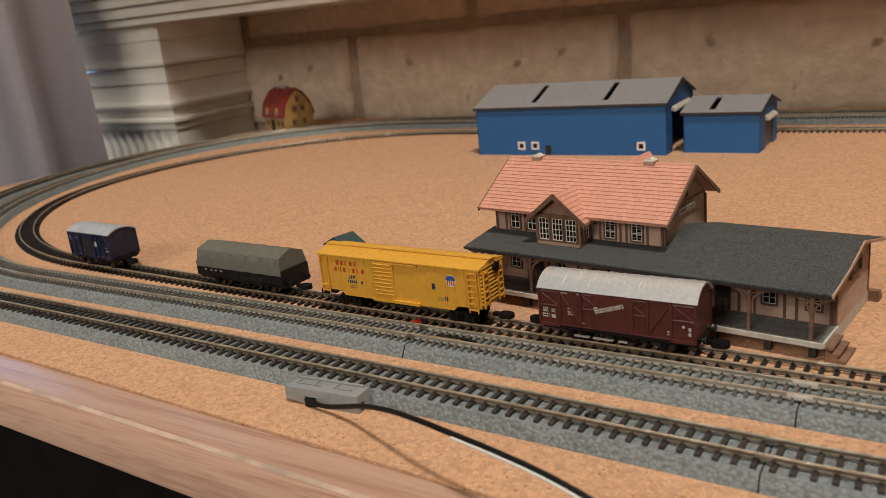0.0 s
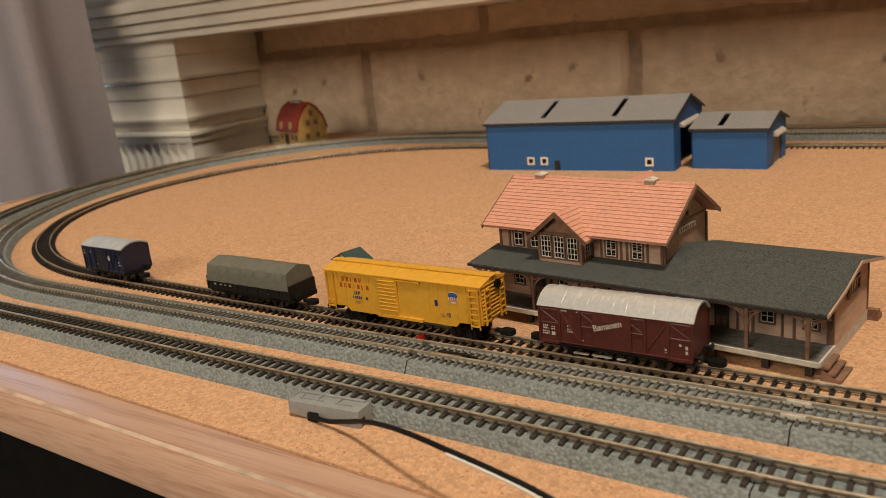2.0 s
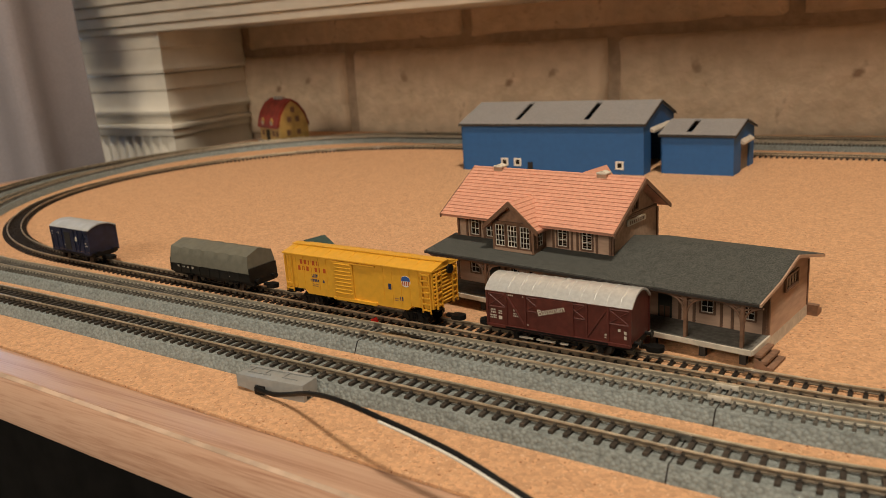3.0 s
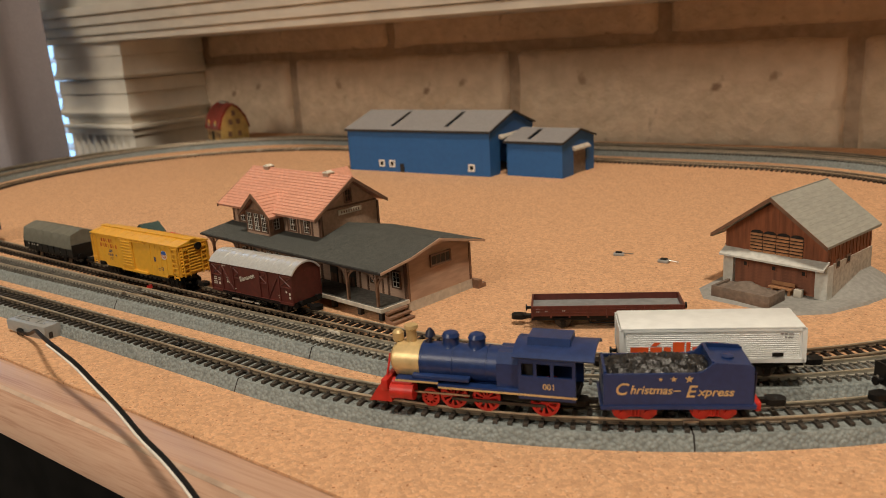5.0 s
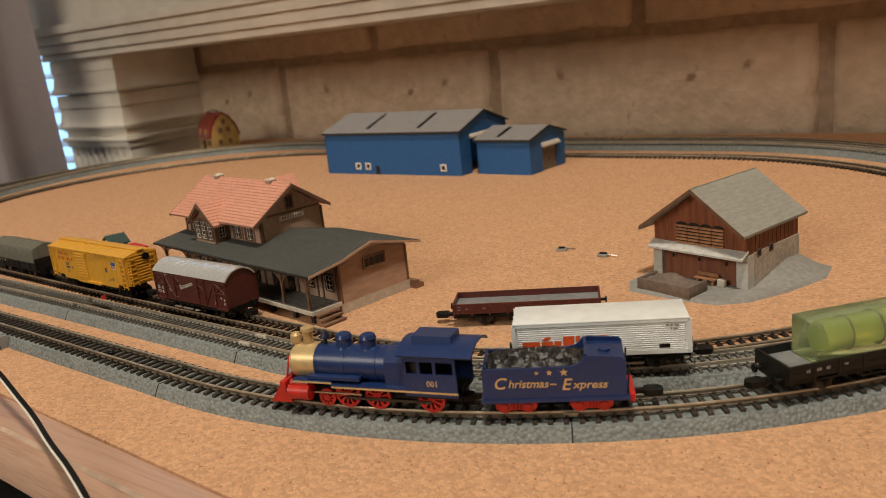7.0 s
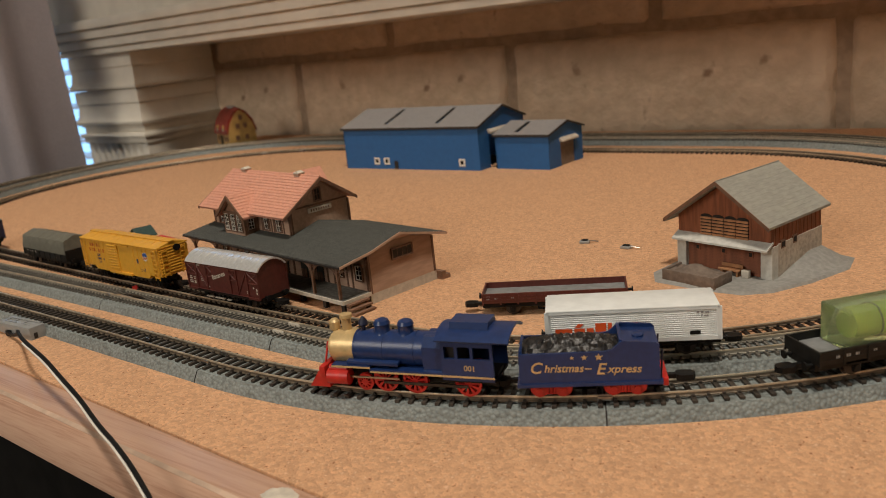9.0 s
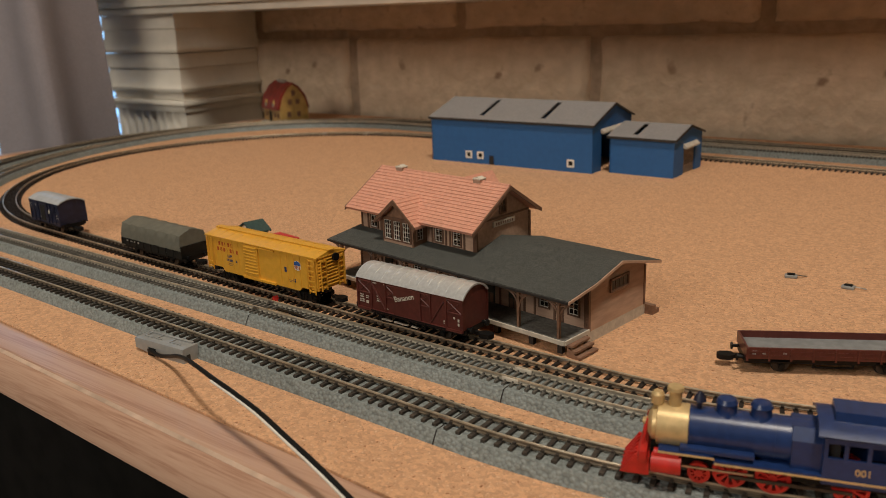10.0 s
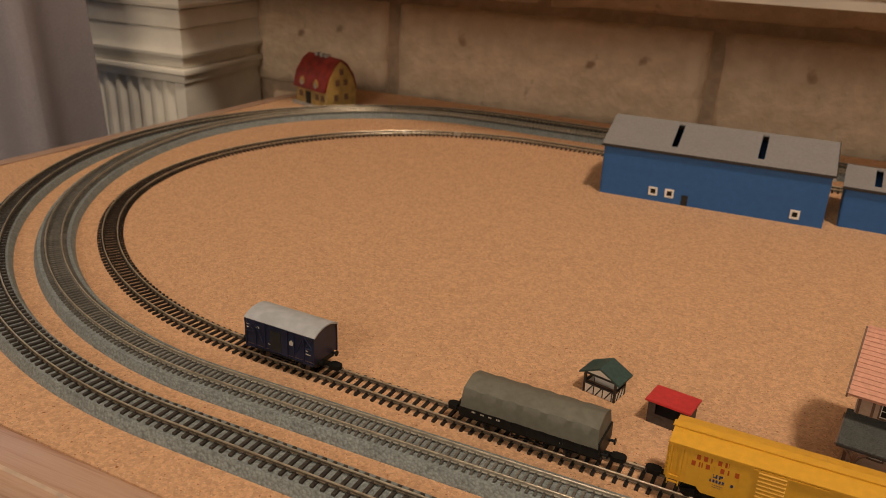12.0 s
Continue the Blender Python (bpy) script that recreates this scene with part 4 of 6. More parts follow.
# ---- blue sheds ----
def blue_shed(name, m, length, depth, eave, ridge, slots, windows, door, label, end_door=None):
    """end_door: (nearer edge, farther edge, height as a share of the eave, shutter down) of a doorway in the end wall."""
    s = thing(name, m, label, "shed", "blue sheds")
    g = [(0, 0), (depth, 0), (depth, eave), (depth * 0.52, ridge), (0, eave)]
    piece("wall", boxes((0, length, 0, 0.8, 0, eave)), BLUE_SHED, s)
    piece("wall", boxes((0, length, depth - 0.8, depth, 0, eave)), BLUE_SHED, s)
    if end_door:
        ya, yb, top, shut = end_door
        ya, yb, top = depth * ya, depth * yb, eave * top
        piece("gable_wall", prisms("x", ([(0.8, 0), (ya, 0), (ya, top), (yb, top), (yb, 0), (depth - 0.8, 0), (depth - 0.8, eave), (depth * 0.52, ridge), (0.8, eave)], length - 0.8, length - 0.02)), BLUE_SHED, s)
        if shut:
            d = piece("roller_door", boxes((length - 1.5, length - 1.0, ya, yb, 0, top)), ROLLER, s, "grey roller door")
            for k in range(9):
                piece("slat", boxes((length - 1.0, length - 0.75, ya, yb, 0.3 + k * top / 9, 0.3 + k * top / 9 + eave * 0.065)), ROLLER, d)
        piece("hood", prisms("y", ([(length, top), (length + 2.2, top - 0.4), (length + 2.2, top + 0.6), (length, top + 2.2)], ya - 1.0, yb + 1.6)), EDGE_PALE, s)
    else:
        piece("gable_wall", prisms("x", (g, length - 0.8, length - 0.02)), BLUE_SHED, s)
    piece("gable_wall", prisms("x", (g, 0.02, 0.8)), BLUE_SHED, s)
    over = 1.2
    sl = (ridge - eave) / (depth * 0.52)
    cuts = [-over] + [v for c in slots for v in (c - 1.6, c + 1.6)] + [length + over]
    rf = bmesh.new()
    y0, y1 = -over, depth * 0.52
    z = lambda y: eave + sl * y + 0.05
    fa, fb = y0 + (y1 - y0) * 0.18, y0 + (y1 - y0) * 0.92
    for a, b in zip(cuts[::2], cuts[1::2]):
        prism(rf, [(y0, z(y0)), (y0, z(y0) + 0.8), (y1, z(y1) + 0.8), (y1, z(y1))], "x", a, b)
    for c in slots:
        for p, q in ((y0, fa), (fb, y1)):
            prism(rf, [(p, z(p)), (p, z(p) + 0.8), (q, z(q) + 0.8), (q, z(q))], "x", c - 1.6, c + 1.6)
    sb = (ridge - eave) / (depth * 0.48)
    prism(rf, [(y1, z(y1)), (y1, z(y1) + 0.8), (depth + over, eave - sb * over + 0.85), (depth + over, eave - sb * over + 0.05)], "x", -over, length + over)
    piece("roof", rf, GREY_ROOF, s, "pale grey card roof with dark slots")
    piece("eave_strip", boxes((-over, length + over, -over - 0.35, -over - 0.02, z(-over) - 0.6, z(-over) + 0.7)), DARK_TRIM, s)
    piece("verge", prisms("x", ([(-over, z(-over) - 0.4), (-over, z(-over) + 0.7), (y1, z(y1) + 0.85), (depth + over, eave - sb * over + 0.7), (depth + over, eave - sb * over - 0.4), (y1, z(y1) - 0.5)], length + over, length + over + 0.35)), DARK_TRIM, s)
    for x, zc in windows:
        w = piece("window", boxes((x - 2.3, x + 2.3, -0.45, 0.1, zc - 2.3, zc - 1.3), (x - 2.3, x + 2.3, -0.45, 0.1, zc + 1.3, zc + 2.3), (x - 2.3, x - 1.3, -0.45, 0.1, zc - 1.3, zc + 1.3), (x + 1.3, x + 2.3, -0.45, 0.1, zc - 1.3, zc + 1.3)), WHITE_PAINT, s)
        piece("pane", boxes((x - 1.3, x + 1.3, -0.12, -0.04, zc - 1.3, zc + 1.3)), PANE, w)
    if door:
        piece("door", boxes((door - 1.6, door + 1.6, -0.3, -0.02, 0, 5.6)), DARK_HOLE, s, "near-black plate for the shade inside the doorway")
    return s


# ---- barn ----
def barn():
    b = thing("barn", stand(0.1557, 0.4745, 0, -14.4), "model barn, brown boards over pale stone, under grey slates", "barn")
    w, d = 33.0, 30.0
    outline = [(-35.5, -10), (-29, -18), (-12, -17), (-5, -15.5), (-1, -14.5), (5, -8), (9.5, 6), (12, 24), (8, 36), (-14, 41), (-33, 34), (-37, 14)]
    bm = bmesh.new()
    lo = [bm.verts.new((x * 1.02, y * 1.02, 0)) for x, y in outline]
    hi = [bm.verts.new((x * 0.95, y * 0.95, 0.9)) for x, y in outline]
    k = len(outline)
    bm.faces.new(lo)
    for i in range(k):
        bm.faces.new((lo[i], lo[(i + 1) % k], hi[(i + 1) % k], hi[i]))
    bm.faces.new(hi)
    piece("base", bm, GROUND_GREY, b, "mottled grey painted ground base")
    bm = bmesh.new()
    foot = [bm.verts.new(p) for p in ((0.3, 3, 0.88), (5.0, 6, 0.88), (8.6, 16, 0.88), (9.2, 27, 0.88), (4.5, 35, 0.88), (0.3, 36, 0.88))]
    crest = [bm.verts.new(p) for p in ((0.3, 14, 3.4), (0.3, 22, 5.2), (0.3, 30, 4.9))]
    for f in ((0, 1, 6), (1, 2, 6), (2, 7, 6), (2, 3, 7), (3, 8, 7), (3, 4, 8), (4, 5, 8)):
        bm.faces.new([(foot + crest)[i] for i in f])
    bm.faces.new([foot[0], crest[0], crest[1], crest[2], foot[5]])
    bm.faces.new(foot[::-1])
    smooth(piece("bank", bm, GROUND_GREY, b))
    z1, z2 = 11.3, 18.4
    piece("corner_pier", boxes((-3.4, 0.4, -0.3, 3.2, 0.9, z1)), LIME_WASH, b, "pale lime-washed pier")
    piece("corner_pier", boxes((-w - 0.6, -w + 2.8, -0.3, 3.2, 0.9, z1 - 2.0)), LIME_WASH, b, "pale lime-washed pier")
    piece("stone_wall", boxes((-0.9, 0.4, 3.2, d, 0.9, z1 + 0.3)), BARN_STONE, b, "beige rendered stone wall")
    piece("stone_wall", boxes((-w - 0.6, -w + 0.6, 3.2, d, 0.9, z1)), BARN_STONE, b)
    piece("stone_wall", boxes((-w + 0.6, -0.9, d - 1.2, d, 0.9, z1)), BARN_STONE, b)
    boards(-w + 2.8, -3.4, 0.9, z1 - 0.4, 1.4, 1.05, BARN_WOOD, b, 0.50)
    for x in (-26.5, -17, -7.5):
        v = piece("vent", boxes((x - 0.9, x + 0.9, 0.9, 1.35, 6.6, 8.6)), BARN_WOOD, b)
        piece("opening", boxes((x - 0.5, x + 0.5, 0.82, 0.9, 7.0, 8.2)), DARK_HOLE, v)
    # upright boards with a gable top
    n = 30
    for i in range(n):
        x0, x1 = -w + w * i / n, -w + w * (i + 1) / n - 0.02
        top = lambda x: z2 + (29.6 - z2) * (1 - abs(x + w / 2) / (w / 2))
        piece("board", prisms("y", ([(x0, z1 - 0.6), (x1, z1 - 0.6), (x1, top(x1)), (x0, top(x0))], -0.12 - 0.05 * (i % 2), 0.9)), BARN_WOOD, b)
    for j in range(24):
        piece("board", boxes((-0.5, 0.02 + 0.1 * (j % 2), 0.9 + j * (d - 1) / 24, 0.9 + (j + 1) * (d - 1) / 24 - 0.1, z1 - 0.2, z2)), BARN_WOOD, b)
    piece("rear_boards", prisms("y", ([(-w, z1), (0, z1), (0, z2), (-w / 2, 29.6), (-w, z2)], d - 0.9, d - 0.1)), BARN_WOOD, b)
    piece("far_side_boards", boxes((-w, -w + 0.5, 0.9, d - 0.9, z1, z2)), BARN_WOOD, b)
    for y in (6.0, 13.0):
        sw = piece("side_window", boxes((-0.3, 0.46, y - 1.3, y + 1.3, 9.8, 12.4)), TRIM_BROWN, b)
        piece("opening", boxes((0.46, 0.52, y - 0.8, y + 0.8, 10.3, 11.9)), DARK_HOLE, sw)
    for c in range(4):
        x = -24.4 + c * 4.3
        head = [(x + 2.05 + 2.05 * math.cos(math.pi * k / 8), 18.7 + 0.9 * math.sin(math.pi * k / 8)) for k in range(9)]
        lv = piece("louvre", prisms("y", ([(x, 12.4), (x + 4.1, 12.4)] + head, -0.34, -0.22)), DARK_HOLE, b, "dark louvred opening with an arched head")
        for j in range(6):
            piece("slat", prisms("x", ([(-0.75, 12.65 + j * 1.06), (-0.75, 13.2 + j * 1.06), (-0.33, 13.3 + j * 1.06), (-0.33, 12.75 + j * 1.06)], x + 0.06, x + 4.04)), BENCH, lv)
    piece("lean_to", prisms("x", ([(-3.6, z1 - 0.9), (-3.6, z1 - 0.3), (0.2, z1 + 1.6), (0.2, z1 + 0.9)], -w - 0.4, 0.5)), LIME_WASH, b, "pale slate lean-to roof")
    piece("lean_to", prisms("y", ([(-w - 5.0, z1 - 1.0), (-w - 5.0, z1 - 0.3), (-w - 0.6, z1 + 1.6), (-w - 0.6, z1 + 0.9)], 8, 24)), TIMBER, b)
    roof = piece("roof", prisms("y", ([(-w - 2.8, 16.2), (-w - 2.8, 16.5), (-w / 2, 30.55), (1.3, 17.75), (1.3, 17.45), (-w / 2, 30.2)], -4.1, d + 3.1)), BARN_ROOF, b, "grey slate roof in rows")
    for sgn in (-1, 1):
        ext = 3.0 if sgn < 0 else 1.5
        rows = 13
        for i in range(rows):
            f0, f1 = i / rows, (i + 1) / rows + 0.01
            hx = w / 2 + ext
            ze = z2 - 0.66 * ext + 0.3
            x0, x1 = -w / 2 + sgn * hx * (1 - f0), -w / 2 + sgn * hx * (1 - f1)
            za, zb = ze + (30.6 - ze) * f0, ze + (30.6 - ze) * f1
            piece("slate_course", prisms("y", ([(x0, za), (x0, za + 0.69), (x1, zb + 0.65), (x1, zb)], -4.2, d + 3.2)), BARN_ROOF, roof)
    for sgn in (-1, 1):
        ext = 3.1 if sgn < 0 else 1.6
        foot = z2 - 0.66 * ext + 1.06
        piece("bargeboard", prisms("y", ([(-w / 2, 30.0), (-w / 2, 31.3), (-w / 2 + sgn * (w / 2 + ext), foot), (-w / 2 + sgn * (w / 2 + ext), foot - 1.2)], -4.5, -4.22)), TRIM_BROWN, b)
    bench = piece("bench", boxes((-16.6, -9.2, -3.0, -1.0, 2.6, 3.1)), BENCH, b, "tan wooden bench")
    piece("backrest", boxes((-16.6, -9.2, -0.8, -0.5, 3.2, 4.4)), BENCH, bench)
    for x in (-15.8, -10.4):
        piece("leg", boxes((x, x + 0.7, -2.8, -0.8, 0.9, 2.6)), BENCH, bench)
    piece("milk_box", boxes((-8.6, -6.2, -2.8, -1.0, 0.9, 3.4), bevel=0.2), STONE, b)
    trough = piece("dung_pit", boxes((-28.0, -9.0, -16.6, -15.7, 0.6, 4.3), (-28.0, -27.1, -15.7, -7.0, 0.6, 4.3), (-9.9, -9.0, -15.7, -7.0, 0.6, 4.3), bevel=0.15), MUD_WALL, b, "low brown walled dung pit")
    bm = bmesh.new()
    rnd = random.Random(5)
    gx, gy = 18, 9
    grid = [[bm.verts.new((-27.0 + 17.0 * i / gx, -15.6 + 8.6 * j / gy, 3.2 + 2.6 * math.exp(-((i - 8) / 5.5) ** 2 - ((j - 5) / 3.5) ** 2) + rnd.uniform(-0.35, 0.35))) for j in range(gy + 1)] for i in range(gx + 1)]
    for i in range(gx):
        for j in range(gy):
            bm.faces.new((grid[i][j], grid[i + 1][j], grid[i + 1][j + 1], grid[i][j + 1]))
    piece("heap", bm, MUD_WALL, trough, "rough brown heap")


# ---- rolling stock; z is nought at the rail's top, x along the track ----
HALF = GAUGE / 2 / MM


def wheelset(parent, x, r, mat, rim=None, name="wheelset"):
    bm = rods(((x, -HALF + 0.2, r), (x, HALF - 0.2, r), 0.35))
    for y in (-HALF, HALF):
        sgn = 1 if y > 0 else -1
        rod(bm, (x, y - 0.45, r), (x, y + 0.45, r), r, 18)
        rod(bm, (x, y - sgn * 0.45, r), (x, y - sgn * 0.75, r), r + 0.35, 18)
    ws = piece(name, bm, mat, parent)
    return ws


def coupler(parent, x, sgn, z=2.6):
    bm = bmesh.new()
    box(bm, min(x, x + sgn * 2.2), max(x, x + sgn * 2.2), -0.6, 0.6, z - 0.5, z + 0.5)
    prism(bm, [(x + sgn * 2.0, -1.2), (x + sgn * 3.0, -1.75), (x + sgn * 5.4, -1.5), (x + sgn * 6.0, -0.6), (x + sgn * 6.0, 0.6), (x + sgn * 5.2, 1.4), (x + sgn * 3.0, 1.5), (x + sgn * 2.0, 1.0)], "z", z - 0.65, z + 0.65)
    return piece("coupler", bm, BLACK_PLASTIC, parent, "black hook coupler")


def bogie(parent, x, mat=None, frame_mat=None, wb=5.2, r=1.9, name="bogie"):
    f = frame_mat or BLACK_PLASTIC
    bm = bmesh.new()
    for y in (-3.9, 3.9):
        prism(bm, [(x - wb / 2 - 1.8, 1.4), (x - wb / 2 - 1.8, 2.6), (x - 1.6, 3.6), (x + 1.6, 3.6), (x + wb / 2 + 1.8, 2.6), (x + wb / 2 + 1.8, 1.4), (x + 1.3, 1.0), (x - 1.3, 1.0)], "y", y - 0.4, y + 0.4)
        for k in (-1, 1):
            rod(bm, (x + k * wb / 2, y - 0.75, r), (x + k * wb / 2, y + 0.75, r), 0.75, 10)
            box(bm, x + k * wb / 2 - 0.25, x + k * wb / 2 + 0.25, y - 0.6, y + 0.6, 2.3, 3.2)
        for k in (-0.7, 0, 0.7):
            rod(bm, (x + k, y - 0.5, 1.3), (x + k, y - 0.5, 3.2), 0.28, 6)
    box(bm, x - 1.2, x + 1.2, -3.6, 3.6, 2.4, 3.8)
    b = piece(name, bm, f, parent)
    for k in (-1, 1):
        wheelset(b, x + k * wb / 2, r, mat or BLACK_PLASTIC)
    return b


def buffers(parent, x, sgn, z=4.6):
    for y in (-3.6, 3.6):
        piece("buffer", rods(((x, y, z), (x + sgn * 1.5, y, z), 0.45), ((x + sgn * 1.5, y, z), (x + sgn * 1.9, y, z), 0.95), sides=10), BLACK_PLASTIC, parent)


def underframe(parent, length, z0=2.9, z1=4.6, wheel_at=None, boards_z=None):
    rows = [(-length / 2, length / 2, -4.6, -3.7, z0, z1), (-length / 2, length / 2, 3.7, 4.6, z0, z1), (-length / 2, -length / 2 + 1, -3.7, 3.7, z0, z1), (length / 2 - 1, length / 2, -3.7, 3.7, z0, z1), (-length / 2 + 1, length / 2 - 1, -1.2, 1.2, z0 + 0.4, z1)]
    u = piece("underframe", boxes(*rows), BLACK_PLASTIC, parent)
    for x in wheel_at or ():
        wheelset(parent, x, 2.1, WHEEL)
        for y in (-4.7, 4.7):
            bm = prism(bmesh.new(), [(x - 0.7, 1.2), (x + 0.7, 1.2), (x + 0.8, 2.9), (x + 2.6, 3.4), (x - 2.6, 3.4), (x - 0.8, 2.9)], "y", y - 0.35, y + 0.35)
            rod(bm, (x, y - 0.6, 2.1), (x, y + 0.6, 2.1), 0.75, 10)
            piece("axle_box", bm, BLACK_PLASTIC, u)
    for x0, x1 in ((-5, 5),):
        piece("brake_gear", boxes((x0, x1, -4.3, -3.9, 1.5, 1.9), (x0, x0 + 0.5, -4.3, -3.9, 1.9, 2.9), (x1 - 0.5, x1, -4.3, -3.9, 1.9, 2.9), (-3, 3, -2.5, 2.5, 1.7, 2.9)), BLACK_PLASTIC, u)
    return u


def arc_roof(length, half_w, z_eave, z_top, over=0.5, thick=0.5, n=12):
    """A bowed roof as one shell with rounded ribs."""
    h = z_top - z_eave
    R = (half_w ** 2 + h ** 2) / (2 * h)
    a0 = math.asin(half_w / R)
    out, inn = [], []
    for i in range(n + 1):
        a = -a0 + 2 * a0 * i / n
        out.append((R * math.sin(a), z_top - R + R * math.cos(a)))
        inn.append(((R - thick) * math.sin(a), z_top - R + (R - thick) * math.cos(a)))
    bm = prism(bmesh.new(), out + inn[::-1], "x", -length / 2 - over, length / 2 + over)
    return bm, out


def boxcar():
    x, y, turn = spot(INNER, -0.0643)
    c = thing("boxcar", stand(x, y, RAIL_TOP, turn) @ Matrix.Diagonal((1, 1, 0.96, 1)), "yellow steel boxcar with ribbed doors and red lettering bars", "freight wagon", "rolling stock")
    L, hw, z0, z1 = 56.0, 6.1, 4.6, 17.2
    prof = [(-L / 2, z0 + 1.4), (-L / 2 + 7.5, z0 + 1.4), (-L / 2 + 8.8, z0), (L / 2 - 8.8, z0), (L / 2 - 7.5, z0 + 1.4), (L / 2, z0 + 1.4), (L / 2, z1), (-L / 2, z1)]
    body = piece("body", prisms("y", (prof, -hw, hw)), YELLOW, c)
    for k in range(18):
        u = -L / 2 + 1.6 + k * (L - 3.2) / 17
        if -7.5 < u < 9:
            continue
        piece("rivet_strip", boxes((u - 0.14, u + 0.14, -hw - 0.13, -hw + 0.02, z0 + 1.6, z1 - 0.3), (u - 0.14, u + 0.14, hw - 0.02, hw + 0.13, z0 + 1.6, z1 - 0.3)), YELLOW, body)
    for sgn in (-1, 1):
        door = piece("door", boxes((-7.4, -0.2, min(sgn * (hw + 0.02), sgn * (hw + 0.45)), max(sgn * (hw + 0.02), sgn * (hw + 0.45)), z0 + 0.8, z1 - 0.6)), YELLOW, c)
        for k in range(9):
            z = z0 + 2.0 + k * 1.15
            piece("rib", prisms("x", ([(sgn * (hw + 0.45), z), (sgn * (hw + 0.85), z + 0.35), (sgn * (hw + 0.45), z + 0.7)], -7.0, -0.7)), YELLOW, door)
        piece("door_rail", boxes((-8.2, 8.2, min(sgn * hw, sgn * (hw + 0.75)), max(sgn * hw, sgn * (hw + 0.75)), z0 - 0.1, z0 + 0.75)), YELLOW, c)
        piece("door_rail", boxes((-8.2, 8.2, min(sgn * hw, sgn * (hw + 0.6)), max(sgn * hw, sgn * (hw + 0.6)), z1 - 0.7, z1 - 0.3)), YELLOW, c)
    roof = bmesh.new()
    prism(roof, [(-hw - 0.5, z1), (-hw - 0.5, z1 + 0.35), (-1.2, z1 + 1.6), (1.2, z1 + 1.6), (hw + 0.5, z1 + 0.35), (hw + 0.5, z1)], "x", -L / 2 - 0.4, L / 2 + 0.4)
    rf = piece("roof", roof, YELLOW, c)
    for k in range(12):
        u = -L / 2 + 2 + k * (L - 4) / 11
        piece("roof_seam", prisms("x", ([(-hw - 0.4, z1 + 0.36), (-1.2, z1 + 1.75), (1.2, z1 + 1.75), (hw + 0.4, z1 + 0.36), (0, z1 + 1.2)], u - 0.15, u + 0.15)), YELLOW, rf)
    piece("roof_walk", boxes((-L / 2 - 0.8, L / 2 + 0.8, -1.3, 1.3, z1 + 1.75, z1 + 2.05)), YELLOW, c)
    for sgn in (-1, 1):
        e = sgn * L / 2
        for k in range(10):
            z = z0 + 2.2 + k * 1.12
            piece("end_rib", prisms("y", ([(e, z), (e + sgn * 0.5, z + 0.3), (e + sgn * 0.5, z + 0.55), (e, z + 0.85)], -hw + 0.5, hw - 0.5)), YELLOW, body)
        for ys in (-1, 1):
            lad = piece("ladder", boxes((e - sgn * 3.3 - 0.15, e - sgn * 3.3 + 0.15, ys * (hw + 0.55) - 0.15, ys * (hw + 0.55) + 0.15, z0 + 0.2, z1 - 0.5), (e - sgn * 0.6 - 0.15, e - sgn * 0.6 + 0.15, ys * (hw + 0.55) - 0.15, ys * (hw + 0.55) + 0.15, z0 + 0.2, z1 - 0.5)), YELLOW, c)
            for k in range(7 if sgn > 0 else 2):
                piece("rung", boxes((min(e - sgn * 3.3, e - sgn * 0.6), max(e - sgn * 3.3, e - sgn * 0.6), ys * (hw + 0.6) - 0.2, ys * (hw + 0.6) + 0.2, z0 + 1.0 + k * 1.75, z0 + 1.45 + k * 1.75)), YELLOW, lad)
            piece("end_ladder", boxes((e + sgn * 0.5 - 0.15, e + sgn * 0.5 + 0.35, ys * (hw - 1.2) - 0.15, ys * (hw - 1.2) + 0.15, z0 + 1.2, z1 - 0.5), (e + sgn * 0.5 - 0.15, e + sgn * 0.5 + 0.35, ys * (hw - 3.4) - 0.15, ys * (hw - 3.4) + 0.15, z0 + 1.2, z1 - 0.5), *[(e + sgn * 0.5 - 0.1, e + sgn * 0.5 + 0.3, min(ys * (hw - 1.2), ys * (hw - 3.4)), max(ys * (hw - 1.2), ys * (hw - 3.4)), z0 + 2 + k * 1.8, z0 + 2.35 + k * 1.8) for k in range(6)]), YELLOW, c)
        coupler(c, e, sgn)
        bogie(c, sgn * (L / 2 - 8.2))
    piece("brake_wheel", rods(((L / 2 + 0.4, 1.6, 16.2), (L / 2 + 1.1, 1.6, 16.2), 1.35), sides=16), BLACK_PLASTIC, c)
    piece("centre_sill", boxes((-L / 2 + 2, L / 2 - 2, -1.6, 1.6, 3.6, z0 + 1.4), (-6, 4, -3.6, 3.6, 2.6, z0)), BLACK_PLASTIC, c)
    y = -hw
    # two rows of lettering as plain upright strokes
    for n, x0, zb, step in ((5, -21.4, 14.3, 1.68), (7, -22.4, 12.2, 1.72)):
        for i in range(n):
            u = x0 + i * step
            bars(c, y, [(u, u + (0.35 if (n, i) in ((5, 2), (7, 3), (7, 5)) else 0.95), zb, zb + 1.45)], RED_LETTER)
    bars(c, y, [(-17.2, -16.8, 10.3, 11.4), (-16.3, -15.9, 10.3, 11.4), (-16.8, -16.3, 10.3, 10.6), (-15.5, -15.1, 10.3, 11.4), (-15.1, -14.6, 10.8, 11.4)], NAVY)
    bars(c, y, [(-17.6 + k * 0.74, -17.1 + k * 0.74, 8.9, 9.8) for k in range(5)], NAVY)
    small_print(c, y, [(-17.2, -14.2, 8.0, 0.25), (-16.8, -14.8, 7.4, 0.25), (14.6, 16.2, 7.6, 0.25), (14.6, 15.8, 7.0, 0.25)], TIMBER, 0.25)
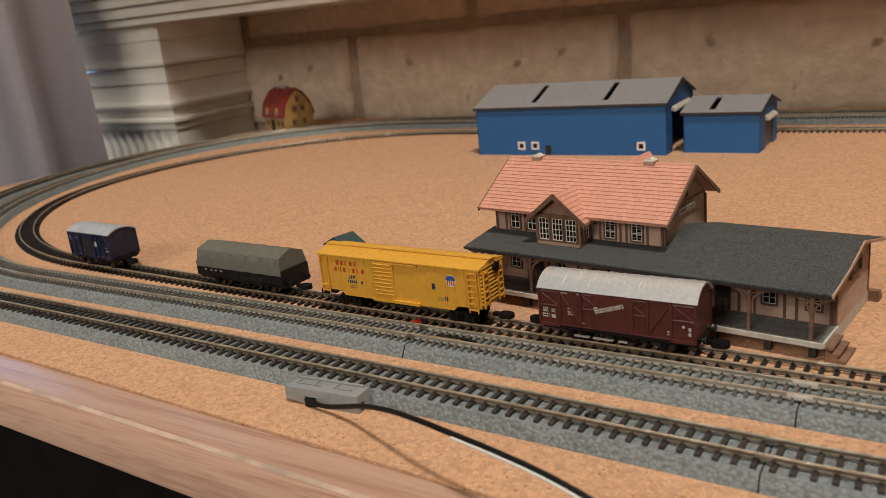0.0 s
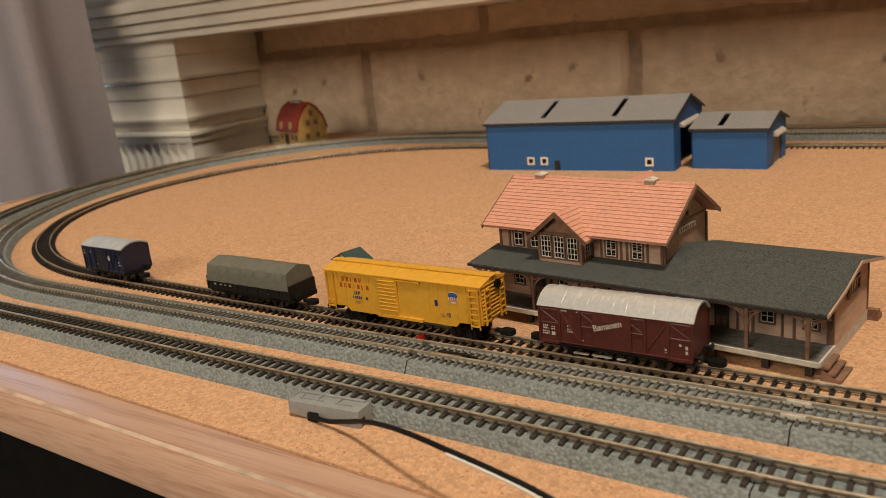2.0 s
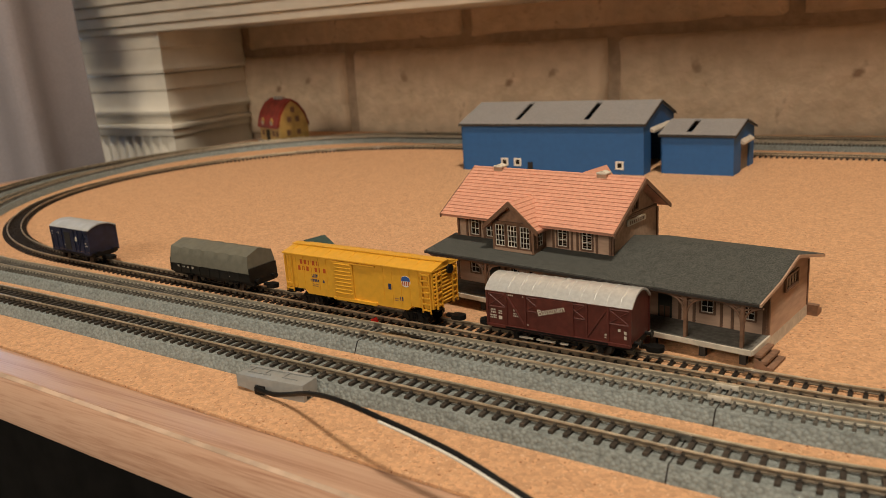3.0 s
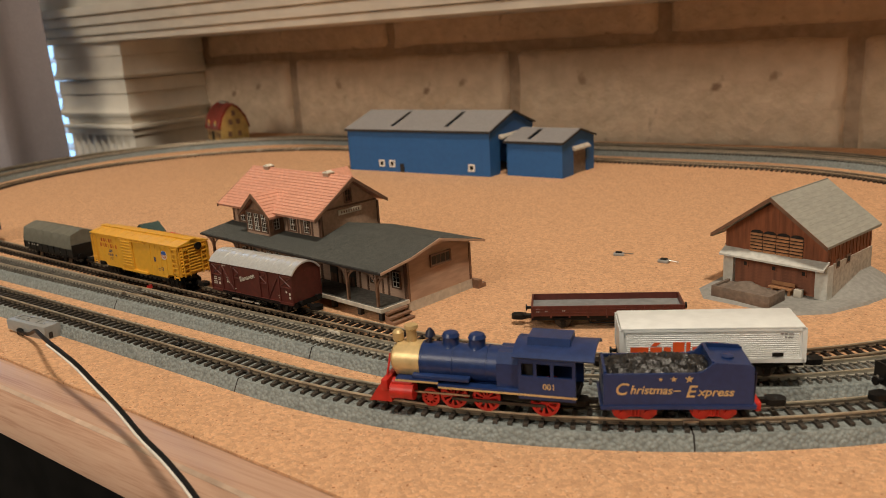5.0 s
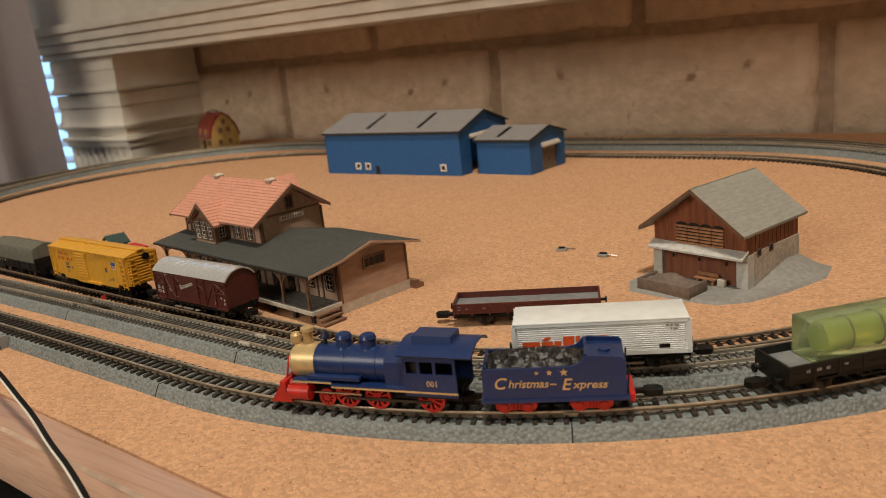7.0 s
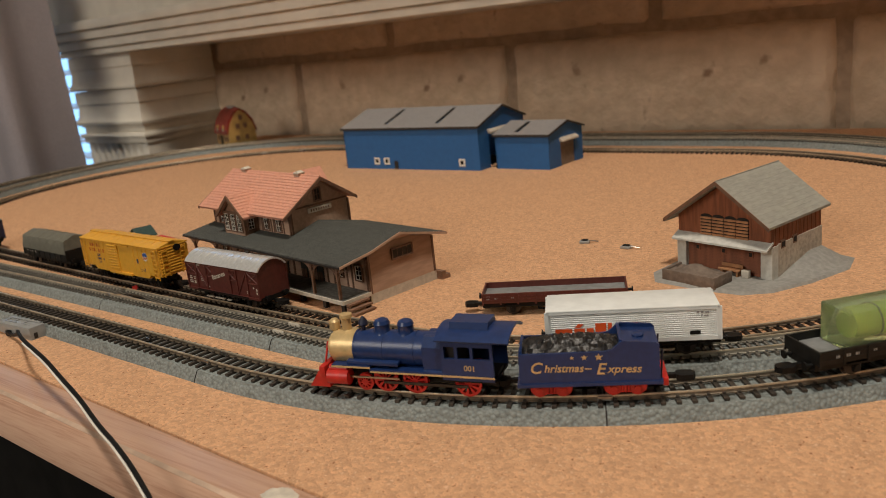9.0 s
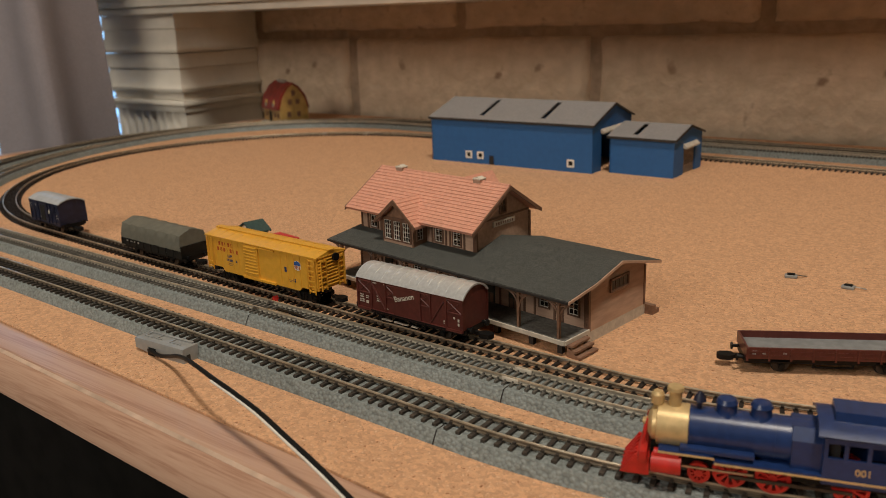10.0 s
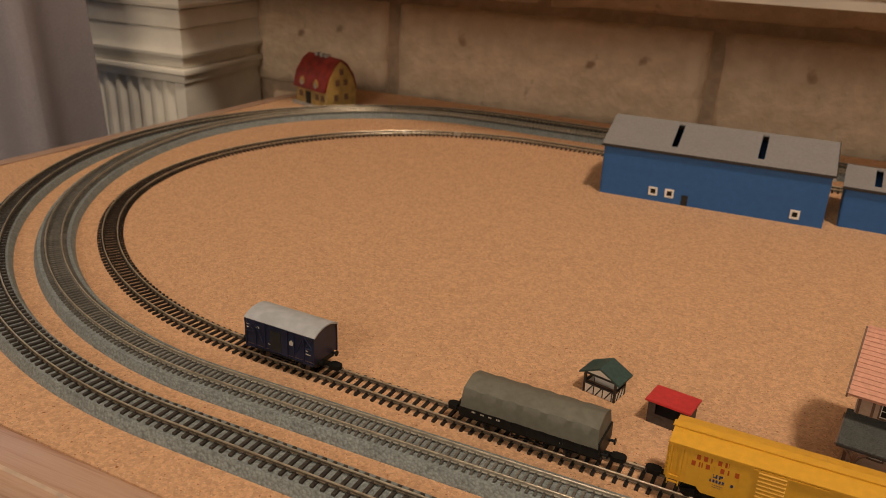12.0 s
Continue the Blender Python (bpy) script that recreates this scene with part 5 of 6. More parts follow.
    bars(c, y, [(12.6, 13.6, 10.2, 12.0), (16.6, 17.6, 7.2, 8.5), (-12.6, -12.0, 9.0, 9.8)], NAVY)
    sh = piece("shield", prisms("y", ([(17.7, 12.0), (19.0, 11.6), (20.3, 12.0), (20.6, 13.2), (20.3, 14.7), (19.0, 15.1), (17.7, 14.7), (17.4, 13.2)], y - 0.08, y + 0.02)), WHITE_PAINT, c, "small blue, white and red badge")
    piece("badge_band", prisms("y", ([(17.45, 13.5), (20.55, 13.5), (20.3, 14.6), (19.0, 15.0), (17.7, 14.6)], y - 0.14, y - 0.08)), BADGE_BLUE, sh)
    for k in range(4):
        piece("badge_stripe", boxes((17.8 + k * 0.66, 18.15 + k * 0.66, y - 0.13, y - 0.08, 12.1, 13.4)), RED_LETTER, sh)


def covered_van(x, L, wall, roof_mat, label, tall, detail, z_eave, z_top):
    px, py, turn = spot(INNER, x)
    c = thing("covered_van", stand(px, py, RAIL_TOP, turn), label, "freight wagon", "rolling stock")
    hw, z0 = 5.9, 4.7
    body = piece("body", boxes((-L / 2, L / 2, -hw, hw, z0, z_eave)), wall, c)
    bm, out = arc_roof(L, hw + 0.35, z_eave, z_top)
    for e in (-L / 2 + 0.02, L / 2 - 0.22):
        piece("end_panel", prism(bmesh.new(), [(u * 0.96, v - 0.35) for u, v in out], "x", e, e + 0.2), wall, c)
    rf = piece("roof", bm, roof_mat, c, "bowed silver-grey roof")
    for k in range(detail):
        u = -L / 2 + (k + 0.8) * L / (detail + 0.6)
        r2, o2 = arc_roof(0.28, hw + 0.35, z_eave, z_top + 0.14, over=0.0, thick=0.3)
        bmesh.ops.translate(r2, verts=r2.verts, vec=(u, 0, 0))
        piece("roof_rib", r2, roof_mat, rf)
    n = 7
    for k in range(n + 1):
        u = -L / 2 + L * k / n
        piece("post", boxes((u - 0.28, u + 0.28, -hw - 0.35, -hw + 0.02, z0 - 0.4, z_eave - 0.2), (u - 0.28, u + 0.28, hw - 0.02, hw + 0.35, z0 - 0.4, z_eave - 0.2)), wall, body)
    for y in (-hw - 0.28, hw + 0.28):
        piece("side_sill", boxes((-L / 2, L / 2, y - 0.25, y + 0.25, z0 - 0.6, z0 + 0.1)), wall, body)
    zz = z_eave - z0
    for k in (1, 3, 5, 7) if tall else (1, 7):
        a, b = -L / 2 + L * k / n - L / n + 0.4, -L / 2 + L * k / n - 0.4
        lo, hi = z0 + zz * 0.55, z0 + zz * 0.90
        y = -hw - 0.10
        piece("cross_brace", rods(((a, y, lo), (b, y, hi), 0.16), ((a, y, hi), (b, y, lo), 0.16), ((a, y, lo - 0.2), (b, y, lo - 0.2), 0.2), ((a, y, hi + 0.2), (b, y, hi + 0.2), 0.2), sides=6), wall, body)
    for a, b in ((1, 2), (6, 5)):
        xa, xb = -L / 2 + L * a / n, -L / 2 + L * b / n
        piece("diagonal", rods(((xa, -hw - 0.1, z_eave - 0.6), (xb, -hw - 0.1, z0 + 0.3), 0.22), ((xa, hw + 0.1, z_eave - 0.6), (xb, hw + 0.1, z0 + 0.3), 0.22), sides=6), wall, body)
    d = piece("sliding_door", boxes((-L / n * 0.9, L / n * 0.9, -hw - 0.42, -hw - 0.02, z0 + 0.1, z_eave - 0.3)), wall, c)
    piece("door_track", boxes((-L * 0.36, L * 0.36, -hw - 0.6, -hw - 0.3, z0 - 0.5, z0 + 0.0)), BLACK_PLASTIC, d)
    underframe(c, L, wheel_at=(-L / 2 + L * 0.2, L / 2 - L * 0.2))
    if tall:
        for a, b in ((-10.5, -6.5), (-5.6, -0.4), (1.0, 3.2)):
            piece("footboard", boxes((a, b, -hw - 0.1, -hw + 0.6, 2.0, 2.3)), EDGE_PALE, c, "pale footboard")
    for sgn in (-1, 1):
        buffers(c, sgn * L / 2, sgn)
        coupler(c, sgn * L / 2, sgn)
    return c, hw, z0


def small_print(parent, y, rows, mat, word=0.34, gap=0.16):
    """Rows (x0, x1, z, height) of tiny lettering too small to read, each broken into short bars."""
    for k, (x0, x1, z, h) in enumerate(rows):
        u, i = x0, k
        while u < x1 - 0.1:
            w = min(word * (0.8 + 0.35 * (i % 3)), x1 - u)
            bars(parent, y, [(u, u + w, z, z + h)], mat)
            u += w + gap
            i += 1


def banana_van():
    c, hw, z0 = covered_van(0.0004, 39.0, OXIDE, SILVER, "oxide red covered van with silver bowed roof and white lettering", True, 11, 13.9, 17.1)
    lettering("van_lettering", "Bananen", 2.3 * MM, CREAM_BAND, c, on_front(-1.0, -hw - 0.47, 10.6, 17.0))
    y = -hw - 0.02
    small_print(c, y, [(-18.6, -17.2, 8.4, 0.45), (-18.6, -17.2, 7.7, 0.45), (-18.8, -17.0, 6.9, 0.35), (-18.8, -17.0, 6.3, 0.35), (-16.3, -15.2, 8.3, 0.3), (-16.3, -15.2, 7.7, 0.3), (-14.3, -11.6, 12.9, 0.4), (-11.9, -11.0, 8.9, 0.5), (-11.9, -10.3, 8.1, 0.35), (-11.9, -10.3, 7.5, 0.35), (-9.0, -7.6, 5.6, 0.3), (13.0, 14.2, 6.3, 0.4), (13.0, 14.2, 5.7, 0.3), (-9.2, -7.0, 13.0, 0.3)], CREAM_BAND)
    bars(c, y, [(-16.3, -15.3, 6.2, 7.1), (16.4, 17.0, 7.8, 8.4), (17.9, 18.5, 7.2, 8.0), (17.9, 18.5, 6.0, 6.8)], CREAM_BAND)
    # row of short thin white rods on the near slope of the roof
    for k in range(10):
        u = -17.0 + k * 3.8
        piece("roof_mark", rods(((u, -3.9, 16.06), (u + 0.1, -2.4, 16.76), 0.08), sides=6), WHITE_PAINT, c)


def blue_van():
    c, hw, z0 = covered_van(-0.2137, 26.6, NAVY_DARK, GREY_METAL, "short dark blue covered van with pale grey bowed roof", False, 0, 14.1, 16.0)
    y = -hw - 0.02
    small_print(c, y, [(-13.0, -11.7, 11.7, 0.4), (-13.0, -11.7, 10.6, 0.4), (-13.0, -11.7, 9.4, 0.35), (-9.2, -7.9, 11.2, 0.7), (-4.6, -3.4, 6.7, 0.4), (10.2, 11.4, 8.5, 0.4), (10.2, 12.0, 7.4, 0.35)], EDGE_PALE)
    bars(c, y, [(-12.8, 12.8, 5.05, 5.15)], TIMBER)
    # No real opening: a dark plate on the door paints its shade.
    piece("doorway", boxes((-3.2, 1.0, -hw - 0.50, -hw - 0.43, 5.4, 12.4)), DARK_HOLE, c, "flat near-black plate for the shade of an open doorway")
    piece("emblem", prisms("y", ([(4.2, 9.2), (5.5, 9.2), (5.8, 10.3), (5.0, 11.2), (4.3, 10.4)], -hw - 0.5, -hw - 0.42)), CREAM_BAND, c)


def tarp_wagon():
    x, y, turn = spot(INNER, -0.130)
    c = thing("tarpaulin_wagon", stand(x, y, RAIL_TOP, turn), "dark wagon covered with a sagging grey tarpaulin", "freight wagon", "rolling stock")
    L, hw, z0 = 41.0, 5.9, 4.7
    piece("body", boxes((-L / 2, L / 2, -hw, hw, z0 - 0.4, 9.0)), WAGON_BLACK, c)
    for k in range(9):
        u = -L / 2 + 0.4 + (L - 0.8) * k / 8
        piece("stanchion", boxes((u - 0.3, u + 0.3, -hw - 0.2, -hw + 0.02, z0 - 0.4, 7.2), (u - 0.3, u + 0.3, hw - 0.02, hw + 0.2, z0 - 0.4, 7.2)), WAGON_BLACK, c)
    bm = bmesh.new()
    n = 40
    rings = []
    for i in range(n + 1):
        u = -L / 2 + 0.5 + (L - 1.0) * i / n
        e = min(1.0, min(i, n - i) / 2.0)
        sag = 0.28 * math.sin(i * 0.95) + 0.18 * math.sin(i * 1.7 + 1)
        top, edge = 14.7 + 0.10 * sag, 13.1 + 0.45 * sag
        w = hw + 0.25
        sec = [(-w, 7.3 - 0.2 * sag), (-w + 0.25, 10.0), (-w + 0.85 + 0.15 * sag, edge - 0.15), (-w + 1.0, edge), (-w * 0.08, top), (w * 0.08, top), (w - 1.0, edge), (w - 0.85, edge - 0.15), (w - 0.25, 10.0), (w, 7.3)]
        rings.append([bm.verts.new((u + (0.5 * (1 - e) * (1 if i < n / 2 else -1)) * (zz - 8) * 0.16, yy, zz)) for yy, zz in sec])
    for a, b in zip(rings, rings[1:]):
        for j in range(len(a) - 1):
            bm.faces.new((a[j], a[j + 1], b[j + 1], b[j]))
    bm.faces.new(rings[0])
    bm.faces.new(rings[-1][::-1])
    piece("tarpaulin", bm, TARP, c, "grey-olive sagging tarpaulin")
    underframe(c, L, wheel_at=(-12.0, 12.0))
    for sgn in (-1, 1):
        buffers(c, sgn * L / 2, sgn)
        coupler(c, sgn * L / 2, sgn)
    small_print(c, -hw - 0.02, [(-16.5, -15.2, 6.1, 0.5), (-13.8, -12.7, 6.1, 0.4), (-11.4, -10.3, 6.1, 0.4), (-9.0, -7.9, 6.0, 0.6), (9.6, 10.4, 5.2, 0.4)], CREAM_BAND)


def container_wagon():
    x, y, turn = spot(MIDDLE, 0.1435)
    c = thing("container_wagon", stand(x, y, BED + RAIL_TOP, turn), "white ribbed container wagon with orange-red lettering shapes", "freight wagon", "rolling stock")
    L, hw, z0, z1 = 39.5, 5.9, 4.6, 12.6
    body = piece("container", boxes((-L / 2, L / 2, -hw, hw, z0, z1)), CONTAINER_WHITE, c)
    for k in range(13):
        z = z0 + 0.9 + k * 0.50
        for sgn in (-1, 1):
            piece("rib", prisms("x", ([(sgn * hw, z), (sgn * (hw + 0.2), z + 0.15), (sgn * (hw + 0.2), z + 0.28), (sgn * hw, z + 0.44)], -L / 2 + 1.0, L / 2 - 1.0)), CONTAINER_WHITE, body)
    piece("frame_rail", boxes((-L / 2 - 0.1, L / 2 + 0.1, -hw - 0.35, -hw + 0.05, z0 - 0.05, z0 + 0.9), (-L / 2 - 0.1, L / 2 + 0.1, hw - 0.05, hw + 0.35, z0 - 0.05, z0 + 0.9), (-L / 2 - 0.1, L / 2 + 0.1, -hw - 0.35, -hw + 0.05, z1 - 0.5, z1), (-L / 2 - 0.1, L / 2 + 0.1, hw - 0.05, hw + 0.35, z1 - 0.5, z1)), CONTAINER_WHITE, body)
    for sx, sy in ((-1, -1), (-1, 1), (1, -1), (1, 1)):
        piece("corner_post", boxes((sx * L / 2 - 0.5, sx * L / 2 + 0.5, sy * hw - 0.35, sy * hw + 0.35, z0, z1)), CONTAINER_WHITE, body)
    piece("roof", boxes((-L / 2 - 0.1, L / 2 + 0.1, -hw - 0.35, hw + 0.35, z1, z1 + 0.5), bevel=0.2), CONTAINER_WHITE, c)
    for e in (-1, 1):
        piece("end_door", boxes((min(e * L / 2, e * (L / 2 + 0.35)), max(e * L / 2, e * (L / 2 + 0.35)), -hw + 0.4, -0.15, z0 + 0.5, z1 - 0.5), (min(e * L / 2, e * (L / 2 + 0.35)), max(e * L / 2, e * (L / 2 + 0.35)), 0.15, hw - 0.4, z0 + 0.5, z1 - 0.5)), CONTAINER_WHITE, body)
    y = -hw - 0.26
    # letter-like orange shapes
    x0 = -17.9
    for w, h in ((4.0, 2.5), (2.5, 2.5), (1.6, 2.5), (2.5, 3.7), (0.9, 3.7), (0.9, 2.5), (2.6, 2.5)):
        piece("logo_shape", prisms("y", ([(x0, 6.0), (x0 + w, 6.0), (x0 + w + 0.1, 6.0 + h), (x0 + 0.1, 6.0 + h)], y - 0.06, y + 0.02)), ORANGE_RED, c, "plain orange-red logo block")
        x0 += w + 0.42
    for u in (-12.4, 0.0):
        piece("logo_shape", prisms("y", ([(u - 0.9, 8.8), (u + 0.3, 8.8), (u + 1.3, 9.6), (u - 0.1, 9.6)], y - 0.06, y + 0.02)), ORANGE_RED, c, "plain orange-red logo block")
    bars(c, y, [(13.0, 15.4, 6.0, 6.9)], BLACK_PLASTIC)
    bars(c, y, [(14.6, 15.2, 11.2, 11.6), (15.5, 16.1, 11.2, 11.6), (16.4, 17.4, 11.2, 11.5), (15.6, 15.9, 10.4, 10.8), (16.2, 17.2, 10.4, 10.7)], GREY_ROOF)
    piece("underframe", boxes((-L / 2 - 0.4, L / 2 + 0.4, -4.8, 4.8, 3.3, z0 - 0.05), (-6, -1, -4.4, 4.4, 1.6, 3.3), (2.0, 7.0, -4.2, 4.2, 2.0, 3.3)), BLACK_PLASTIC, c)
    piece("side_rail", boxes((-8.6, 9.6, -4.9, -4.5, 1.6, 2.1)), EDGE_PALE, c)
    for u in (-12.4, 12.4):
        wheelset(c, u, 2.1, WHEEL)
        for yy in (-4.6, 4.6):
            bm = prism(bmesh.new(), [(u - 0.7, 1.2), (u + 0.7, 1.2), (u + 0.8, 2.7), (u + 2.8, 3.3), (u - 2.8, 3.3), (u - 0.8, 2.7)], "y", yy - 0.35, yy + 0.35)
            rod(bm, (u, yy - 0.6, 2.1), (u, yy + 0.6, 2.1), 0.75, 10)
            piece("axle_box", bm, BLACK_PLASTIC, c)
    for sgn in (-1, 1):
        buffers(c, sgn * L / 2, sgn, 3.9)
        coupler(c, sgn * L / 2, sgn)


def low_wagon(m, L, mat, label, stripes):
    """A flat wagon with low sides and a grey floor."""
    c = thing("low_side_wagon", m, label, "freight wagon", "rolling stock")
    hw, z0, z1 = 5.9, 4.4, 7.4
    piece("deck", boxes((-L / 2 + 0.5, L / 2 - 0.5, -hw + 0.5, hw - 0.5, z0, z0 + 1.2)), DECK_GREY, c, "plain grey wagon floor")
    for y in (-hw, hw - 0.5):
        s = piece("side_board", boxes((-L / 2, L / 2, y, y + 0.5, z0, z1)), mat, c)
        yo = y - 0.2 if y < 0 else y + 0.5
        for k in range(9):
            u = -L / 2 + 0.3 + (L - 0.6) * k / 8
            piece("stake", boxes((u - 0.25, u + 0.25, yo, yo + 0.2, z0 - 0.5, z1 - 0.1)), mat, s)
        for z in (z0 + 0.9, z0 + 1.9):
            piece("board_line", boxes((-L / 2, L / 2, yo + 0.05, yo + 0.15, z, z + 0.25)), mat, s)
    for x in (-L / 2, L / 2 - 0.5):
        piece("end_board", boxes((x, x + 0.5, -hw + 0.5, hw - 0.5, z0, z1)), mat, c)
    underframe(c, L, 2.7, z0, wheel_at=(-L * 0.29, L * 0.29))
    for sgn in (-1, 1):
        buffers(c, sgn * L / 2, sgn, 3.9)
        coupler(c, sgn * L / 2, sgn)
    small_print(c, -hw - 0.02, stripes, GREY_PLASTIC)
    return c


def spirit_level_vial(m, label):
    """A clear block with a bored chamber of yellow-green liquid, two rings and a bubble."""
    v = thing("spirit_level_vial", m, label, "spirit level vial", "vials carried as loads")
    piece("block", boxes((-12.7, 12.7, -4.8, 4.8, 0, 8.8), bevel=0.4), ACRYLIC, v, "clear green-tinted acrylic block")
    smooth(piece("liquid", lathe([(2.5, -9.4), (2.85, -8.8), (3.0, 0), (2.85, 8.8), (2.5, 9.4)], 32, "x"), LIQUID, v, "yellow-green liquid")).location = (0, 0, 4.4 * MM)
    for u in (-3.6, 3.6):
        piece("ring", lathe([(3.06, u - 0.14), (3.22, u - 0.14), (3.22, u + 0.14), (3.06, u + 0.14)], 32, "x"), DOOR_DARK, v, "thin dark ring").location = (0, 0, 4.4 * MM)
    smooth(piece("bubble", lathe([(0.4, -3.0), (1.2, -2.4), (1.5, 0), (1.2, 2.4), (0.4, 3.0)], 16, "x"), BUBBLE, v)).location = (0, 0, 6.2 * MM)


def place_on(pts, s):
    """Pose at the length s along the outer loop's right bend, counted backwards from its start on the front."""
    p, h = along(pts, length_of(pts) - s)
    return p.x, p.y, math.degrees(h) + 180


def spoked_wheel(x, y, r, spokes=10):
    """A wheel in one piece: tyre, spokes with gaps between them, and a boss; its axle runs along y."""
    bm = bmesh.new()
    n = spokes * 2
    rad = (0.75, r - 0.62, r)
    ring = [[[bm.verts.new((x + q * math.cos(2 * math.pi * i / n), y + side * (0.62 if k == 0 else 0.42), r + q * math.sin(2 * math.pi * i / n))) for i in range(n)] for k, q in enumerate(rad)] for side in (-1, 1)]
    for face in ring:
        bm.faces.new(face[0])
    for i in range(n):
        p = (i + 1) % n
        bm.faces.new((ring[0][2][i], ring[0][2][p], ring[1][2][p], ring[1][2][i]))
        for face in ring:
            bm.faces.new((face[1][i], face[1][p], face[2][p], face[2][i]))
            if i % 2 == 0:
                bm.faces.new((face[0][i], face[0][p], face[1][p], face[1][i]))
        if i % 2 == 0:
            for e in (i, p):
                bm.faces.new((ring[0][0][e], ring[0][1][e], ring[1][1][e], ring[1][0][e]))
        else:
            for k in (0, 1):
                bm.faces.new((ring[0][k][i], ring[0][k][p], ring[1][k][p], ring[1][k][i]))
    return bm


def locomotive():
    x, y, turn = place_on(OUTER, 0.0630)
    c = thing("steam_locomotive", stand(x, y, BED + RAIL_TOP, turn), "dark blue toy steam locomotive with gold smokebox and red wheels", "locomotive", "rolling stock")
    zc, r = 9.6, 4.1
    centre = (0, 0, zc * MM)
    piece("boiler", lathe([(r, -15.6), (r, 6.0)], 28, "x"), NAVY, c).location = centre
    for u in (-15.6, -8.5, -0.8):
        piece("boiler_band", lathe([(r + 0.12, u), (r + 0.12, u + 0.4)], 28, "x"), NAVY, c).location = centre
    piece("smokebox", lathe([(0.4, -23.4), (2.2, -23.1), (3.3, -22.3), (3.4, -21.6), (r + 0.05, -21.4), (r + 0.1, -15.7)], 28, "x"), GOLD, c, "gold painted smokebox").location = centre
    piece("door_knob", lathe([(0.6, -24.2), (0.8, -23.6), (0.6, -23.2)], 12, "x"), GOLD, c).location = centre
    piece("lamp", lathe([(0.9, 13.4), (1.3, 13.9), (1.3, 15.6), (0.8, 16.2)], 12), GOLD, c).location = (-21.6 * MM, 0, 0)
    piece("chimney", lathe([(1.8, 13.0), (1.15, 13.7), (1.2, 16.4), (1.6, 16.8), (1.5, 17.5)], 16), GOLD, c, "gold chimney").location = (-18.4 * MM, 0, 0)
    piece("bell", lathe([(0.4, 13.2), (0.5, 14.8), (1.2, 15.2), (0.9, 16.2), (0.3, 17.0)], 12), NAVY_DARK, c).location = (-14.0 * MM, 0, 0)
    for u in (-9.2, -3.2):
        piece("dome", lathe([(2.4, 12.7), (1.85, 13.5), (1.85, 15.2), (2.0, 15.5), (1.6, 16.3), (0.5, 16.8)], 18), NAVY, c).location = (u * MM, 0, 0)
    piece("firebox", prisms("x", ([(-4.4, 5.6), (-4.4, 11.6), (-2.6, 13.6), (2.6, 13.6), (4.4, 11.6), (4.4, 5.6)], 2.0, 7.2)), NAVY, c)
    piece("running_board", boxes((-20.8, -11.0, -5.6, 5.6, 6.3, 6.9), (-11.0, 7.2, -5.7, 5.7, 5.5, 6.2)), NAVY, c)
    piece("side_tank", boxes((-17.0, -4.0, -5.2, 5.2, 6.9, 7.9), bevel=0.2), NAVY, c)
    for sgn in (-1, 1):
        piece("gold_line", boxes((-20.8, -10.8, sgn * 5.66 - 0.06, sgn * 5.66 + 0.06, 6.3, 6.7)), GOLD, c)
        piece("gold_line", boxes((-10.8, 19.2, sgn * 5.76 - 0.06, sgn * 5.76 + 0.06, 5.4, 5.8)), GOLD, c)
    cab = piece("cab", boxes((7.0, 19.0, -5.6, -5.0, 4.6, 9.8), (7.0, 19.0, 5.0, 5.6, 4.6, 9.8), (7.0, 7.6, -5.0, 5.0, 4.6, 14.2), (7.0, 19.0, -5.6, -5.0, 12.6, 14.4), (7.0, 19.0, 5.0, 5.6, 12.6, 14.4), *[(u, u + 0.7, sy - 0.3, sy + 0.3, 9.8, 12.6) for u in (7.0, 10.2, 13.8, 18.3) for sy in (-5.3, 5.3)]), NAVY, c)
    piece("cab_floor", boxes((7.6, 19.0, -5.0, 5.0, 4.0, 4.6)), BLACK_PLASTIC, cab)
    piece("backhead", boxes((7.6, 9.8, -4.2, 4.2, 4.6, 12.0)), DARK_HOLE, cab)
    rf, _ = arc_roof(17.0, 6.4, 14.2, 16.2, over=0.0)
    bmesh.ops.translate(rf, verts=rf.verts, vec=(14.4, 0, 0))
    piece("cab_roof", rf, NAVY, c)
    piece("roof_vent", prisms("x", ([(-3.2, 15.4), (-2.7, 17.4), (2.7, 17.4), (3.2, 15.4)], 8.6, 17.6)), NAVY, c)
    lettering("cab_number", "001", 1.8 * MM, GOLD, c, on_front(13.5, -5.64, 7.6))
    piece("pilot", prisms("y", ([(-27.6, 0.6), (-22.4, 0.6), (-22.4, 4.4), (-24.8, 4.4)], -4.6, 4.6)), RED, c, "red pilot")
    for k in range(7):
        u = -4.2 + k * 1.4
        piece("pilot_bar", prisms("y", ([(-27.9, 0.5), (-27.4, 0.5), (-24.7, 4.5), (-25.2, 4.5)], u - 0.25, u + 0.25)), RED, c)
    piece("buffer_beam", boxes((-24.4, -22.8, -5.6, 5.6, 3.6, 6.2), bevel=0.3), RED, c)
    for sgn in (-1, 1):
        piece("cylinder", rods(((-22.0, sgn * 4.9, 3.8), (-16.6, sgn * 4.9, 3.8), 1.9), sides=16), RED, c, "red cylinder")
        piece("valve_chest", rods(((-21.6, sgn * 4.7, 5.7), (-17.0, sgn * 4.7, 5.7), 1.0), sides=12), RED, c)
        piece("coupling_rod", boxes((-8.2, 12.4, sgn * 4.45 - 0.2, sgn * 4.45 + 0.2, 2.4, 3.0)), WHEEL, c)
